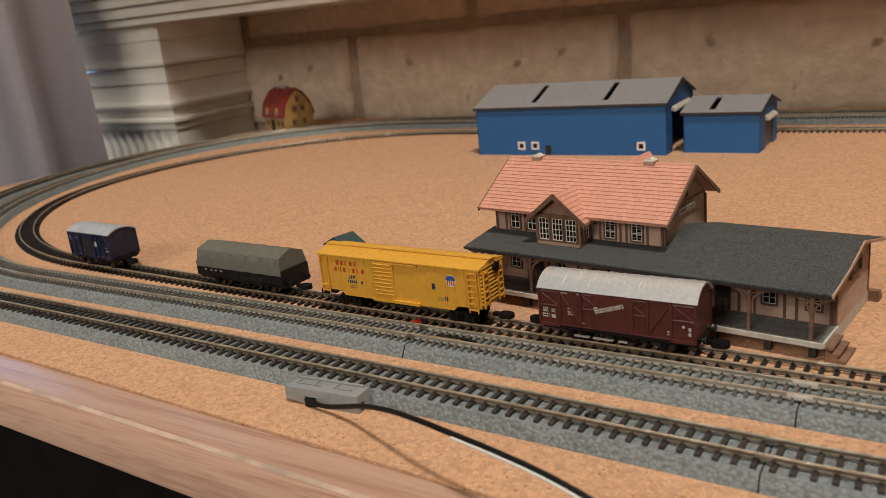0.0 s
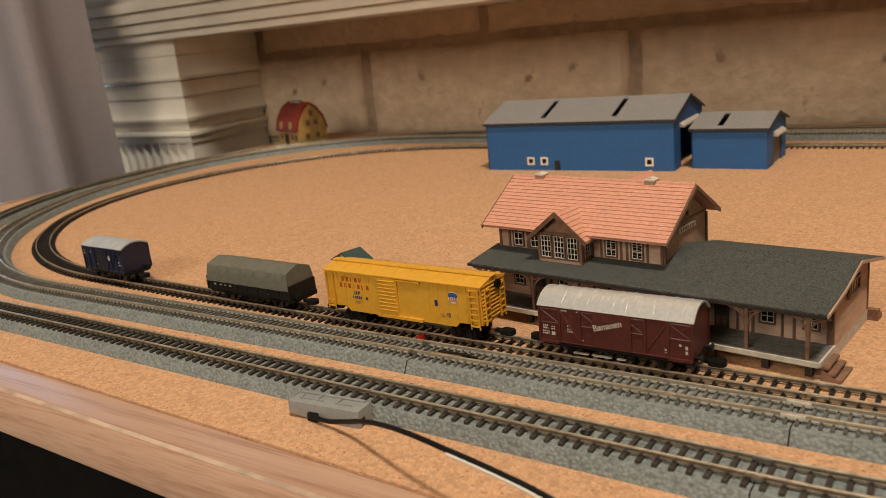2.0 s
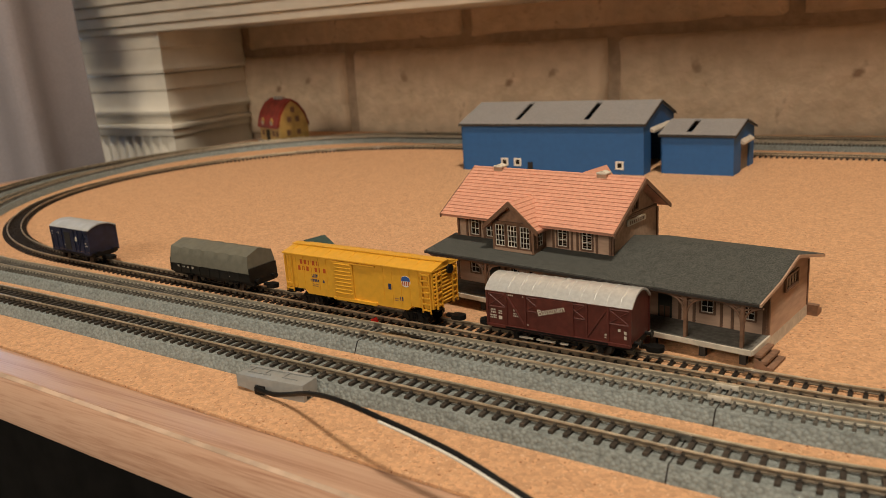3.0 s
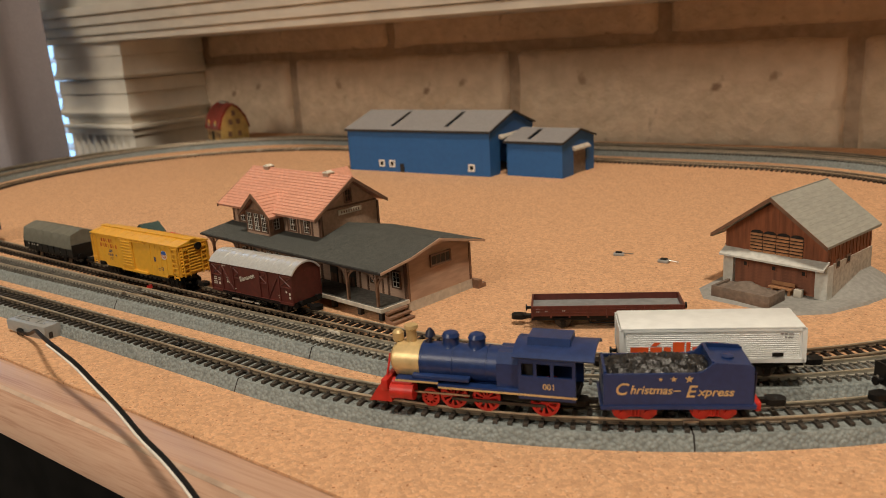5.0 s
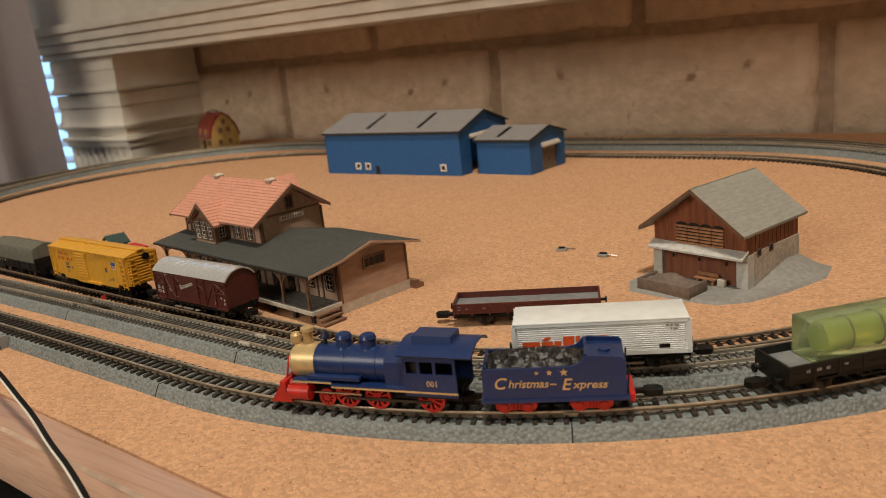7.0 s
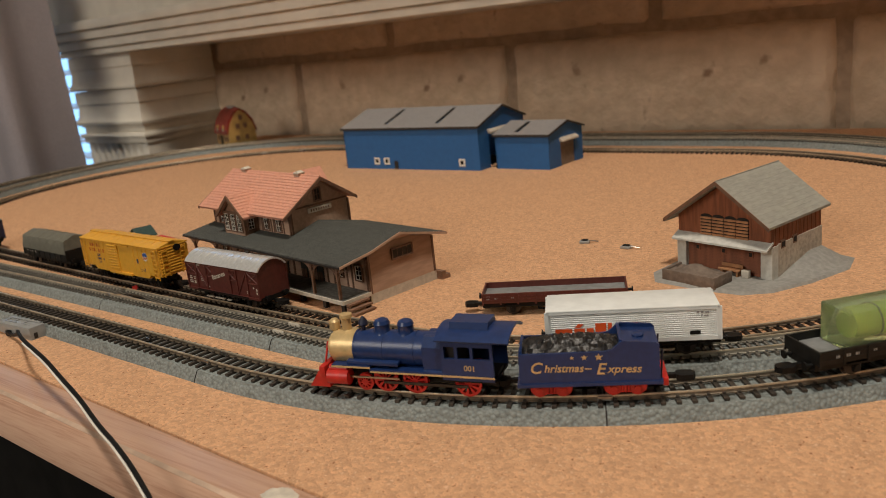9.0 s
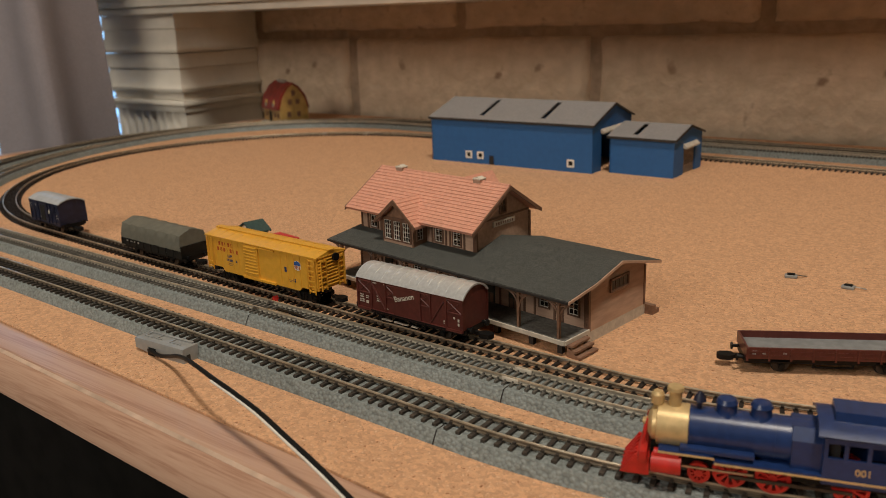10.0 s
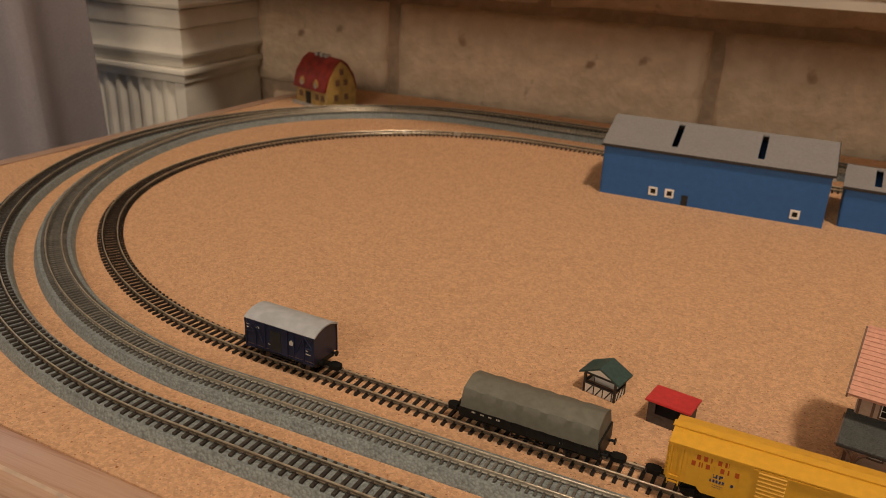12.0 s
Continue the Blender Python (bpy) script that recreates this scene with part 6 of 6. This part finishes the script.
        piece("piston_rod", boxes((-16.6, -4.0, sgn * 4.8 - 0.15, sgn * 4.8 + 0.15, 3.6, 4.0)), STEEL, c)
        piece("stay", rods(((-23.2, sgn * 1.6, 11.0), (-23.8, sgn * 3.0, 6.0), 0.25)), RED, c)
    for u, rr in ((-13.4, 2.1), (-8.0, 3.1), (-0.6, 3.1), (12.2, 3.1)):
        ws = piece("wheelset", rods(((u, -HALF, rr), (u, HALF, rr), 0.5)), BLACK_PLASTIC, c)
        for yy in (-HALF, HALF):
            piece("wheel", spoked_wheel(u, yy + (0.25 if yy > 0 else -0.25), rr), RED, ws, "red spoked wheel")
    piece("chassis", boxes((-22.4, 18.8, -2.4, 2.4, 2.4, 5.6)), BLACK_PLASTIC, c)
    # tender
    x, y, turn = place_on(OUTER, 0.1010)
    t = thing("tender", stand(x, y, BED + RAIL_TOP, turn), "dark blue tender heaped with coal and gold lettering", "tender", "rolling stock")
    L = 29.5
    hull = [(-L / 2, 4.2), (L / 2, 4.2), (L / 2, 12.2), (L / 2 - 0.7, 12.8), (L / 2 - 7.2, 13.3), (L / 2 - 8.2, 13.0), (L / 2 - 8.9, 12.2), (L / 2 - 9.9, 11.4), (L / 2 - 11.4, 11.05), (-L / 2, 11.0)]
    for y0 in (-5.7, 5.1):
        piece("side", prisms("y", (hull, y0, y0 + 0.6)), NAVY, t)
    piece("tank", boxes((-L / 2 + 0.02, L / 2, -5.1, 5.1, 4.2, 9.6), bevel=0.1), NAVY, t)
    piece("rear_deck", prisms("y", ([(L / 2 - 7.6, 9.62), (L / 2 - 0.05, 9.62), (L / 2 - 0.05, 12.0), (L / 2 - 7.6, 12.4)], -5.1, 5.1)), NAVY, t)
    piece("coal_board", boxes((L / 2 - 8.2, L / 2 - 7.62, -5.1, 5.1, 9.62, 13.4)), NAVY, t)
    piece("front_board", boxes((-L / 2 + 0.1, -L / 2 + 0.7, -5.1, 5.1, 9.62, 11.4)), NAVY, t)
    bm = bmesh.new()
    rnd = random.Random(9)
    gx, gy = 34, 16
    x0, span = -L / 2 + 0.7, L - 9.0
    grid = [[bm.verts.new((x0 + span * i / gx, -5.0 + 10.0 * j / gy, 9.9 + 3.0 * math.sin(math.pi * (0.08 + 0.84 * j / gy)) * (0.35 + 0.65 * math.sin(math.pi * min(1, 0.12 + 0.75 * i / gx))) + rnd.uniform(-0.45, 0.45))) for j in range(gy + 1)] for i in range(gx + 1)]
    for i in range(gx):
        for j in range(gy):
            bm.faces.new((grid[i][j], grid[i + 1][j], grid[i + 1][j + 1], grid[i][j + 1]))
    piece("coal", bm, COAL, t, "glossy black coal heap")
    piece("frame", boxes((-L / 2 - 0.6, L / 2 + 0.6, -6.0, 6.0, 3.4, 4.2)), NAVY, t)
    piece("water_hatch", lathe([(1.3, 12.0), (1.3, 12.6), (0.9, 12.8)], 14), NAVY, t).location = ((L / 2 - 4.0) * MM, 0, 0)
    piece("rear_beam", boxes((L / 2 + 0.6, L / 2 + 1.8, -4.8, 4.8, 2.4, 4.2), bevel=0.2), RED, t)
    for yy in (-4.4, 4.4):
        piece("rear_handrail", rods(((L / 2 + 0.3, yy, 4.2), (L / 2 + 0.7, yy, 10.6), 0.2)), NAVY_DARK, t)
    for words, u, v, wide in (("C", -11.3, 7.7, 2.6), ("hristmas", -5.3, 7.5, 8.4), ("E", 2.4, 7.1, 2.2), ("xpress", 7.4, 7.0, 7.2)):
        big = len(words) == 1
        ob = lettering("tender_lettering", words, (3.6 if big else 2.5) * MM, GOLD, t, on_front(u, -5.74, v, -1.0), slant=0.25)
        ob.scale.x = wide * MM / ob.dimensions.x
    bars(t, -5.7, [(-0.8, 0.6, 7.2, 7.45)], GOLD)
    for k, u in enumerate((-3.4, -0.8, 2.2)):
        s = 0.5 + 0.2 * k
        star = [((s if i % 2 == 0 else s * 0.42) * math.sin(math.pi * i / 5) + u, 9.9 + (s if i % 2 == 0 else s * 0.42) * math.cos(math.pi * i / 5)) for i in range(10)]
        piece("star", prisms("y", (star, -5.78, -5.68)), GOLD, t)
    for u in (-8.2, 7.6):
        bogie(t, u, RED, RED, wb=5.0, r=1.8)
    coupler(t, L / 2 + 1.8, 1)
    coupler(t, -L / 2 - 0.6, -1)


# ---- small things on the cork ----
def market_stall():
    m = thing("market_stall", stand(-0.1245, 0.4340, 0, -14) @ Matrix.Scale(0.8, 4), "tiny half-timbered market stall with dark green roof", "market stall")
    w, d = 13.0, 8.0
    posts = [(0, 0), (w, 0), (0, d), (w, d)]
    for x, y in posts:
        piece("post", boxes((x - 0.45, x + 0.45, y - 0.45, y + 0.45, 0, 9.0)), DARK_TRIM, m)
    for x0, x1, y0, y1 in ((0.45, w - 0.45, -0.25, 0.25), (0.45, w - 0.45, d - 0.25, d + 0.25), (-0.25, 0.25, 0.45, d - 0.45), (w - 0.25, w + 0.25, 0.45, d - 0.45)):
        piece("panel", boxes((x0, x1, y0, y1, 0.2, 4.0)), WHITE_PAINT, m, "white infill panel")
    piece("rail", boxes((0.4, w - 0.4, -0.5, 0.4, 4.0, 4.6), (-0.5, 0.4, 0.4, d - 0.4, 4.0, 4.6), (w - 0.4, w + 0.5, 0.4, d - 0.4, 4.0, 4.6), (0.4, w - 0.4, -0.4, 0.4, 8.2, 9.0), (0.4, w - 0.4, d - 0.4, d + 0.4, 8.2, 9.0)), DARK_TRIM, m)
    for u in (2.6, 6.5, 10.4):
        piece("stud", rods(((u - 1.2, -0.3, 0.3), (u + 1.0, -0.3, 4.0), 0.28), ((u + 1.6, -0.3, 0.3), (u + 1.6, -0.3, 4.0), 0.25), sides=6), DARK_TRIM, m)
    for y in (2.5, 5.5):
        piece("stud", rods(((w + 0.3, y - 1, 0.3), (w + 0.3, y + 1, 4.0), 0.28), sides=6), DARK_TRIM, m)
    piece("back_panel", boxes((0.4, w - 0.4, d - 0.3, d + 0.1, 4.6, 8.2)), TIMBER, m)
    piece("counter", boxes((0.4, w - 0.4, 0.3, 1.8, 4.0, 4.4)), TIMBER, m)
    piece("gable", prisms("y", ([(0, 9.0), (w, 9.0), (w / 2, 12.4)], -0.2, 0.3)), WHITE_PAINT, m)
    for sgn in (-1, 1):
        piece("roof", prisms("y", ([(w / 2, 12.4), (w / 2, 13.2), (w / 2 + sgn * (w / 2 + 2.2), 8.9), (w / 2 + sgn * (w / 2 + 2.2), 8.2)], -1.6, d + 1.6)), GREEN_ROOF, m)


def red_booth():
    m = thing("red_roof_booth", stand(-0.1035, 0.4265, 0, -10), "tiny dark booth with a bright red flat roof", "kiosk")
    w, d = 12.0, 8.5
    piece("wall", boxes((0, w, d - 0.5, d, 0, 7.0), (0, 0.5, 0, d - 0.5, 0, 7.4), (w - 0.5, w, 0, d - 0.5, 0, 7.4), (0.5, w - 0.5, 0, 0.5, 0, 3.4), (0.5, 2.2, 0, 0.5, 3.4, 7.4), (w - 1.4, w - 0.5, 0, 0.5, 3.4, 7.4)), BOOTH_DARK, m)
    piece("shelf", boxes((0.6, w - 0.6, 0.6, d - 0.6, 3.0, 3.3)), DARK_TRIM, m)
    piece("roof", prisms("x", ([(-1.0, 7.5), (-1.0, 8.1), (d + 0.8, 7.7), (d + 0.8, 7.05)], -0.8, w + 0.8)), RED_ROOF, m, "bright red roof")


def toy_house():
    h = thing("toy_house", stand(-0.4290, 0.7225, 0, -21) @ Matrix.Scale(0.97, 4), "small glazed ceramic house with yellow walls and red roof", "ornament house")
    w, d = 40.0, 27.0
    outline = [(0, 2), (0, 15), (3.0, 24), (8.5, 32), (d / 2, 35.5), (d - 8.5, 32), (d - 3.0, 24), (d, 15), (d, 2)]
    piece("body", prisms("x", (outline, 0.5, w - 0.5)), HOUSE_YELLOW, h)
    roof = [(-2.0, 13.5), (-1.6, 16.0), (1.2, 25.5), (7.4, 34.0), (d / 2, 37.6), (d - 7.4, 34.0), (d - 1.2, 25.5), (d + 1.6, 16.0), (d + 2.0, 13.5), (d - 0.5, 15.5), (d - 3.4, 24.0), (d - 9, 31.6), (d / 2, 34.8), (9, 31.6), (3.4, 24.0), (0.5, 15.5)]
    piece("roof", prisms("x", (roof, -1.0, w - 1.2)), HOUSE_RED, h, "dark red glazed roof")
    bm = prism(bmesh.new(), [(-2, -3), (w + 2, -3), (w + 3, d + 2), (-2, d + 2)], "z", 0, 2.2)
    piece("base", bm, CERAMIC_GREY, h)
    for x in (6.5, 24.0):
        dm = piece("dormer", prisms("y", ([(x, 14.5), (x + 6, 14.5), (x + 6, 19), (x + 3, 22), (x, 19)], -1.4, 4)), HOUSE_YELLOW, h)
        piece("dormer_window", boxes((x + 1.5, x + 4.5, -1.7, -1.4, 15.5, 19)), CERAMIC_GREY, dm)
    piece("door", boxes((13, 19, -0.5, 0.0, 2.2, 11.5)), DARK_HOLE, h)
    for x in (4.5, 25, 32):
        piece("window", boxes((x, x + 4.2, -0.4, 0.0, 6.5, 11)), TRIM_BROWN, h)
    for y, z in ((6.5, 7), (16, 7), (8, 18), (15.5, 18), (11.8, 26)):
        piece("window", boxes((w - 0.5, w - 0.1, y, y + 3.6, z, z + 4.6)), TRIM_BROWN, h)
    for x in (9.0, 15.0, 21.0):
        piece("chimney", boxes((x, x + 3.6, d / 2 - 2, d / 2 + 2, 35.5, 39.0), bevel=0.4), CERAMIC_GREY, h)


def uncoupler_box():
    b = thing("connector_box", stand(-0.0528, 0.3446, 0, 3.5), "flat grey plastic connector box clipped beside the outer track", "connector box")
    L, d, h = 10.2, 2.7, 4.3
    bm = prism(bmesh.new(), [(-L, 1.1), (-L, h), (L, h), (L, 0), (-1.4, 0), (-1.4, 2.2), (-4.6, 2.2), (-4.6, 0.4)], "y", -d, d)
    bmesh.ops.bevel(bm, geom=[e for e in bm.edges if max(v.co.z for v in e.verts) > h - 0.1 and min(v.co.z for v in e.verts) > h - 0.1], offset=0.35, segments=2, affect="EDGES", profile=0.5)
    piece("housing", bm, GREY_PLASTIC, b)
    for u, w in ((-8.0, 4.2), (-3.2, 2.2), (2.6, 4.6)):
        piece("rib", boxes((u, u + w, -0.9, -0.5, h - 0.02, h + 0.28), (u, u + 0.4, -0.5, 1.6, h - 0.02, h + 0.28)), GREY_PLASTIC, b)
    piece("step", boxes((-L + 0.5, L - 1.2, 1.7, 2.6, h - 0.02, h + 0.35), bevel=0.1), GREY_PLASTIC, b)
    piece("socket", boxes((L - 0.1, L + 0.06, -1.6, -0.3, 0.3, 2.2)), DARK_HOLE, b)
    piece("plug", boxes((-4.4, -1.5, -3.4, 2.2, 0.02, 2.0), bevel=0.2), BLACK_PLASTIC, b)


def cable():
    w = thing("twin_cable", pose(0, 0, 0), "black and white twin wire trailing over the table edge", "cable")
    way = [(-0.0556, 0.3412, 0.0014), (-0.0505, 0.3404, 0.0016), (-0.0440, 0.3390, 0.0034), (-0.0360, 0.3362, 0.0064), (-0.0270, 0.3325, 0.0092), (-0.0170, 0.3285, 0.0112), (-0.0060, 0.3250, 0.0120), (0.0040, 0.3228, 0.0118), (0.0140, 0.3208, 0.0110), (0.0240, 0.3188, 0.0092), (0.0360, 0.3165, 0.0068), (0.0500, 0.3128, 0.0048), (0.0640, 0.3092, 0.0038), (0.0780, 0.3052, 0.0014), (0.0900, 0.3016, -0.0035), (0.0975, 0.3005, -0.015), (0.1040, 0.3000, -0.10), (0.108, 0.300, -0.40)]
    tube("black_wire", way, 0.00056, BLACK_PLASTIC, w)
    # White strand of the twin wire, thinned to double as the cable's highlight.
    tube("white_wire", [(x - 0.0002, y - 0.00070, z - 0.0003) for x, y, z in way[6:]], 0.00028, WHITE_PAINT, w, "thin white strand following the cable's pale highlight")


def track_bits():
    for x, y, turn in ((0.0791, 0.5003, 15), (0.0975, 0.4978, -5)):
        b = thing("track_clip", stand(x, y, 0, turn), "tiny grey metal track clip lying on the cork", "track clip", "loose clips")
        piece("clip", boxes((-2.0, 2.0, -1.3, 1.3, 0, 1.1), bevel=0.3), GREY_PLASTIC, b)
        piece("pin", rods(((1.9, 0.4, 0.9), (5.2, 1.0, 0.5), 0.22)), STEEL, b)
        piece("tongue", boxes((-1.2, 1.2, -0.8, 0.8, 1.1, 1.5)), BLACK_PLASTIC, b)


def bed_joint(name, pts, x, long, shade, label):
    """Where two lengths of roadbed meet: a dark gap, and bright joiners on the rails."""
    px, py, turn = spot(pts, x)
    j = thing(name, stand(px, py, 0, turn), label, "track joint", "track joints")
    w, top, b = 8.06, 6.46, BED / MM + 0.05
    piece("gap", prisms("x", ([(-w, 0.0), (-w + 0.2, 0.66), (-top, b), (top, b), (w - 0.2, 0.66), (w, 0.0)], -0.16, 0.16)), DARK_HOLE, j)
    for y in (-HALF, HALF):
        piece("rail_joiner", boxes((-long, long, y - 0.62, y - 0.28, b + 0.6, b + 1.75), (-long, long, y + 0.28, y + 0.62, b + 0.6, b + 1.75), bevel=0.1), shade, j)
    return j


def rail_joint(pts, x, lift, shade, back=False):
    """Bright joiners on both rails where two lengths of track meet."""
    px, py, turn = spot(pts, x, back)
    j = thing("track_joint", stand(px, py, 0, turn), "bright metal rail joiners between two lengths of track", "track joint", "track joints")
    b = lift / MM
    for y in (-HALF, HALF):
        piece("rail_joiner", boxes((-2.2, 2.2, y - 0.62, y - 0.28, b + 0.6, b + 1.75), (-2.2, 2.2, y + 0.28, y + 0.62, b + 0.6, b + 1.75), bevel=0.1), shade, j)


def glue_blot():
    """A dried smear on the wood, thinner towards its ragged rim."""
    m = thing("glue_blot", stand(0.1050, 0.3185, -0.0009, 10), "pale dried glue smear on the wooden table edge", "glue smear")
    bm = bmesh.new()
    rnd = random.Random(4)
    n = 26
    reach = [rnd.uniform(0.85, 1.1) for _ in range(n)]
    rings = [[bm.verts.new((4.6 * f * reach[i] * math.cos(2 * math.pi * i / n), 2.5 * f * reach[i] * math.sin(2 * math.pi * i / n), h)) for i in range(n)] for f, h in ((1.0, 0.0), (0.96, 0.10), (0.7, 0.16), (0.3, 0.14))]
    for a, b in zip(rings, rings[1:]):
        for i in range(n):
            bm.faces.new((a[i], a[(i + 1) % n], b[(i + 1) % n], b[i]))
    bm.faces.new(rings[-1])
    bm.faces.new(rings[0][::-1])
    piece("smear", bm, EDGE_PALE, m)


def uncoupling_ramp():
    x, y, turn = spot(MIDDLE, -0.040)
    m = thing("uncoupling_ramp", stand(x, y, BED, turn), "black uncoupling ramp with a bright blade between the rails", "uncoupling ramp")
    piece("ramp", prisms("x", ([(-0.7, 0.7), (-0.5, 1.3), (0.5, 1.3), (0.7, 0.7)], -4.0, 5.0)), BLACK_PLASTIC, m)
    piece("ramp_end", prisms("y", ([(5.0, 0.7), (5.0, 1.3), (8.0, 0.7)], -0.5, 0.5)), BLACK_PLASTIC, m)
    piece("blade", boxes((-6.0, 4.5, -2.4, -2.0, 0.7, 1.8), bevel=0.1), STEEL, m, "bright metal blade")


def track_screw():
    x, y, turn = spot(OUTER, 0.008)
    m = thing("track_screw", stand(x, y, BED, turn), "small black screw between the rails of the outer track", "screw")
    piece("head", lathe([(1.1, 0.6), (1.2, 1.0), (0.8, 1.4), (0.3, 1.5)], 14), BLACK_PLASTIC, m)
    piece("slot", boxes((-0.9, 0.9, -0.12, 0.12, 1.35, 1.52)), STEEL, m)


def uncoupler_lever():
    m = thing("uncoupler_lever", stand(-0.059, 0.3920, 0, 40) @ Matrix.Scale(0.7, 4), "tiny red plastic lever lying against the inner track", "lever")
    piece("arm", prisms("x", ([(-0.9, 0.0), (0.9, 0.0), (0.6, 1.7), (-0.5, 1.9)], -1.5, 1.5)), RED, m)
    piece("knob", rods(((-1.4, 0, 1.6), (1.2, 0.3, 2.2), 0.55)), RED, m)


# ---- place everything ----
station()
blue_shed("shed", stand(-0.1712, 0.632, 0, 0.6), 111.5, 55.0, 27.2, 36.5, (35.2, 77.7), ((28.2, 5.4), (36.7, 5.4), (98.2, 5.0)), 44.7, "long bright blue shed with grey roof and small windows", end_door=(0.22, 0.80, 0.80, False))
blue_shed("shed", stand(-0.0530, 0.6415, 0, -2.0), 38.0, 40.0, 20.6, 26.0, (14.0,), (), None, "short blue shed with grey roof and roller door", end_door=(0.34, 0.76, 0.72, True))
barn()
boxcar()
banana_van()
blue_van()
tarp_wagon()
container_wagon()
low_wagon(stand(0.1045, 0.4310, 0.0, 27.5), 43.0, OXIDE, "oxide red low-sided flat wagon standing on the cork", [(-20.0, -19.0, 5.6, 0.35), (-20.0, -19.0, 6.3, 0.35), (-17.6, -16.8, 5.7, 0.4), (-12.6, -11.6, 5.8, 0.5), (-10.8, -10.2, 5.8, 0.3)])
for s in (0.1690, 0.2280):
    x, y, turn = place_on(OUTER, s)
    low_wagon(stand(x, y, BED + RAIL_TOP, turn), 46.0, WAGON_BLACK, "black low-sided flat wagon on the outer track", [(-19.0, -18.0, 5.6, 0.8), (-16.6, -15.6, 5.6, 0.8), (-14.4, -13.6, 5.6, 0.8), (-10.2, -9.2, 5.8, 0.7)])
    spirit_level_vial(stand(x, y, BED + RAIL_TOP + 0.00562, turn) @ Matrix.Translation((-0.0025, 0, 0)), "clear acrylic spirit level vial with yellow-green liquid on a wagon")
locomotive()
market_stall()
red_booth()
toy_house()
uncoupler_box()
cable()
track_bits()
uncoupler_lever()
uncoupling_ramp()
track_screw()
glue_blot()
for loop, x, long, shade in ((OUTER, 0.0418, 1.6, STEEL), (OUTER, 0.1468, 1.6, STEEL), (MIDDLE, -0.050, 1.2, STEEL), (MIDDLE, 0.0438, 2.4, EDGE_PALE)):
    bed_joint("track_joint", loop, x, long, shade, "dark gap between two lengths of grey roadbed with bright rail joiners")
# The three at the back are added where the rails glint.
for loop, x, lift, shade, back in ((INNER, -0.316, 0.0, STEEL, True), (INNER, -0.285, 0.0, STEEL, True), (MIDDLE, -0.352, BED, STEEL, True), (INNER, 0.046, 0.0, STEEL, False)):
    rail_joint(loop, x, lift, shade, back)

track("outer loop of model track on grey roadbed with dark sleepers", OUTER, BED, SLEEPER_BROWN, 0.00322, 0.0112, RAIL_DARK)
track("middle loop of model track on grey roadbed with grey sleepers", MIDDLE, BED, SLEEPER_GREY, 0.00218, 0.0100, RAIL_PALE)
track("inner loop of model track with black sleepers on the cork", INNER, 0.0, SLEEPER_BLACK, 0.00300, 0.0108, RAIL_DARK)
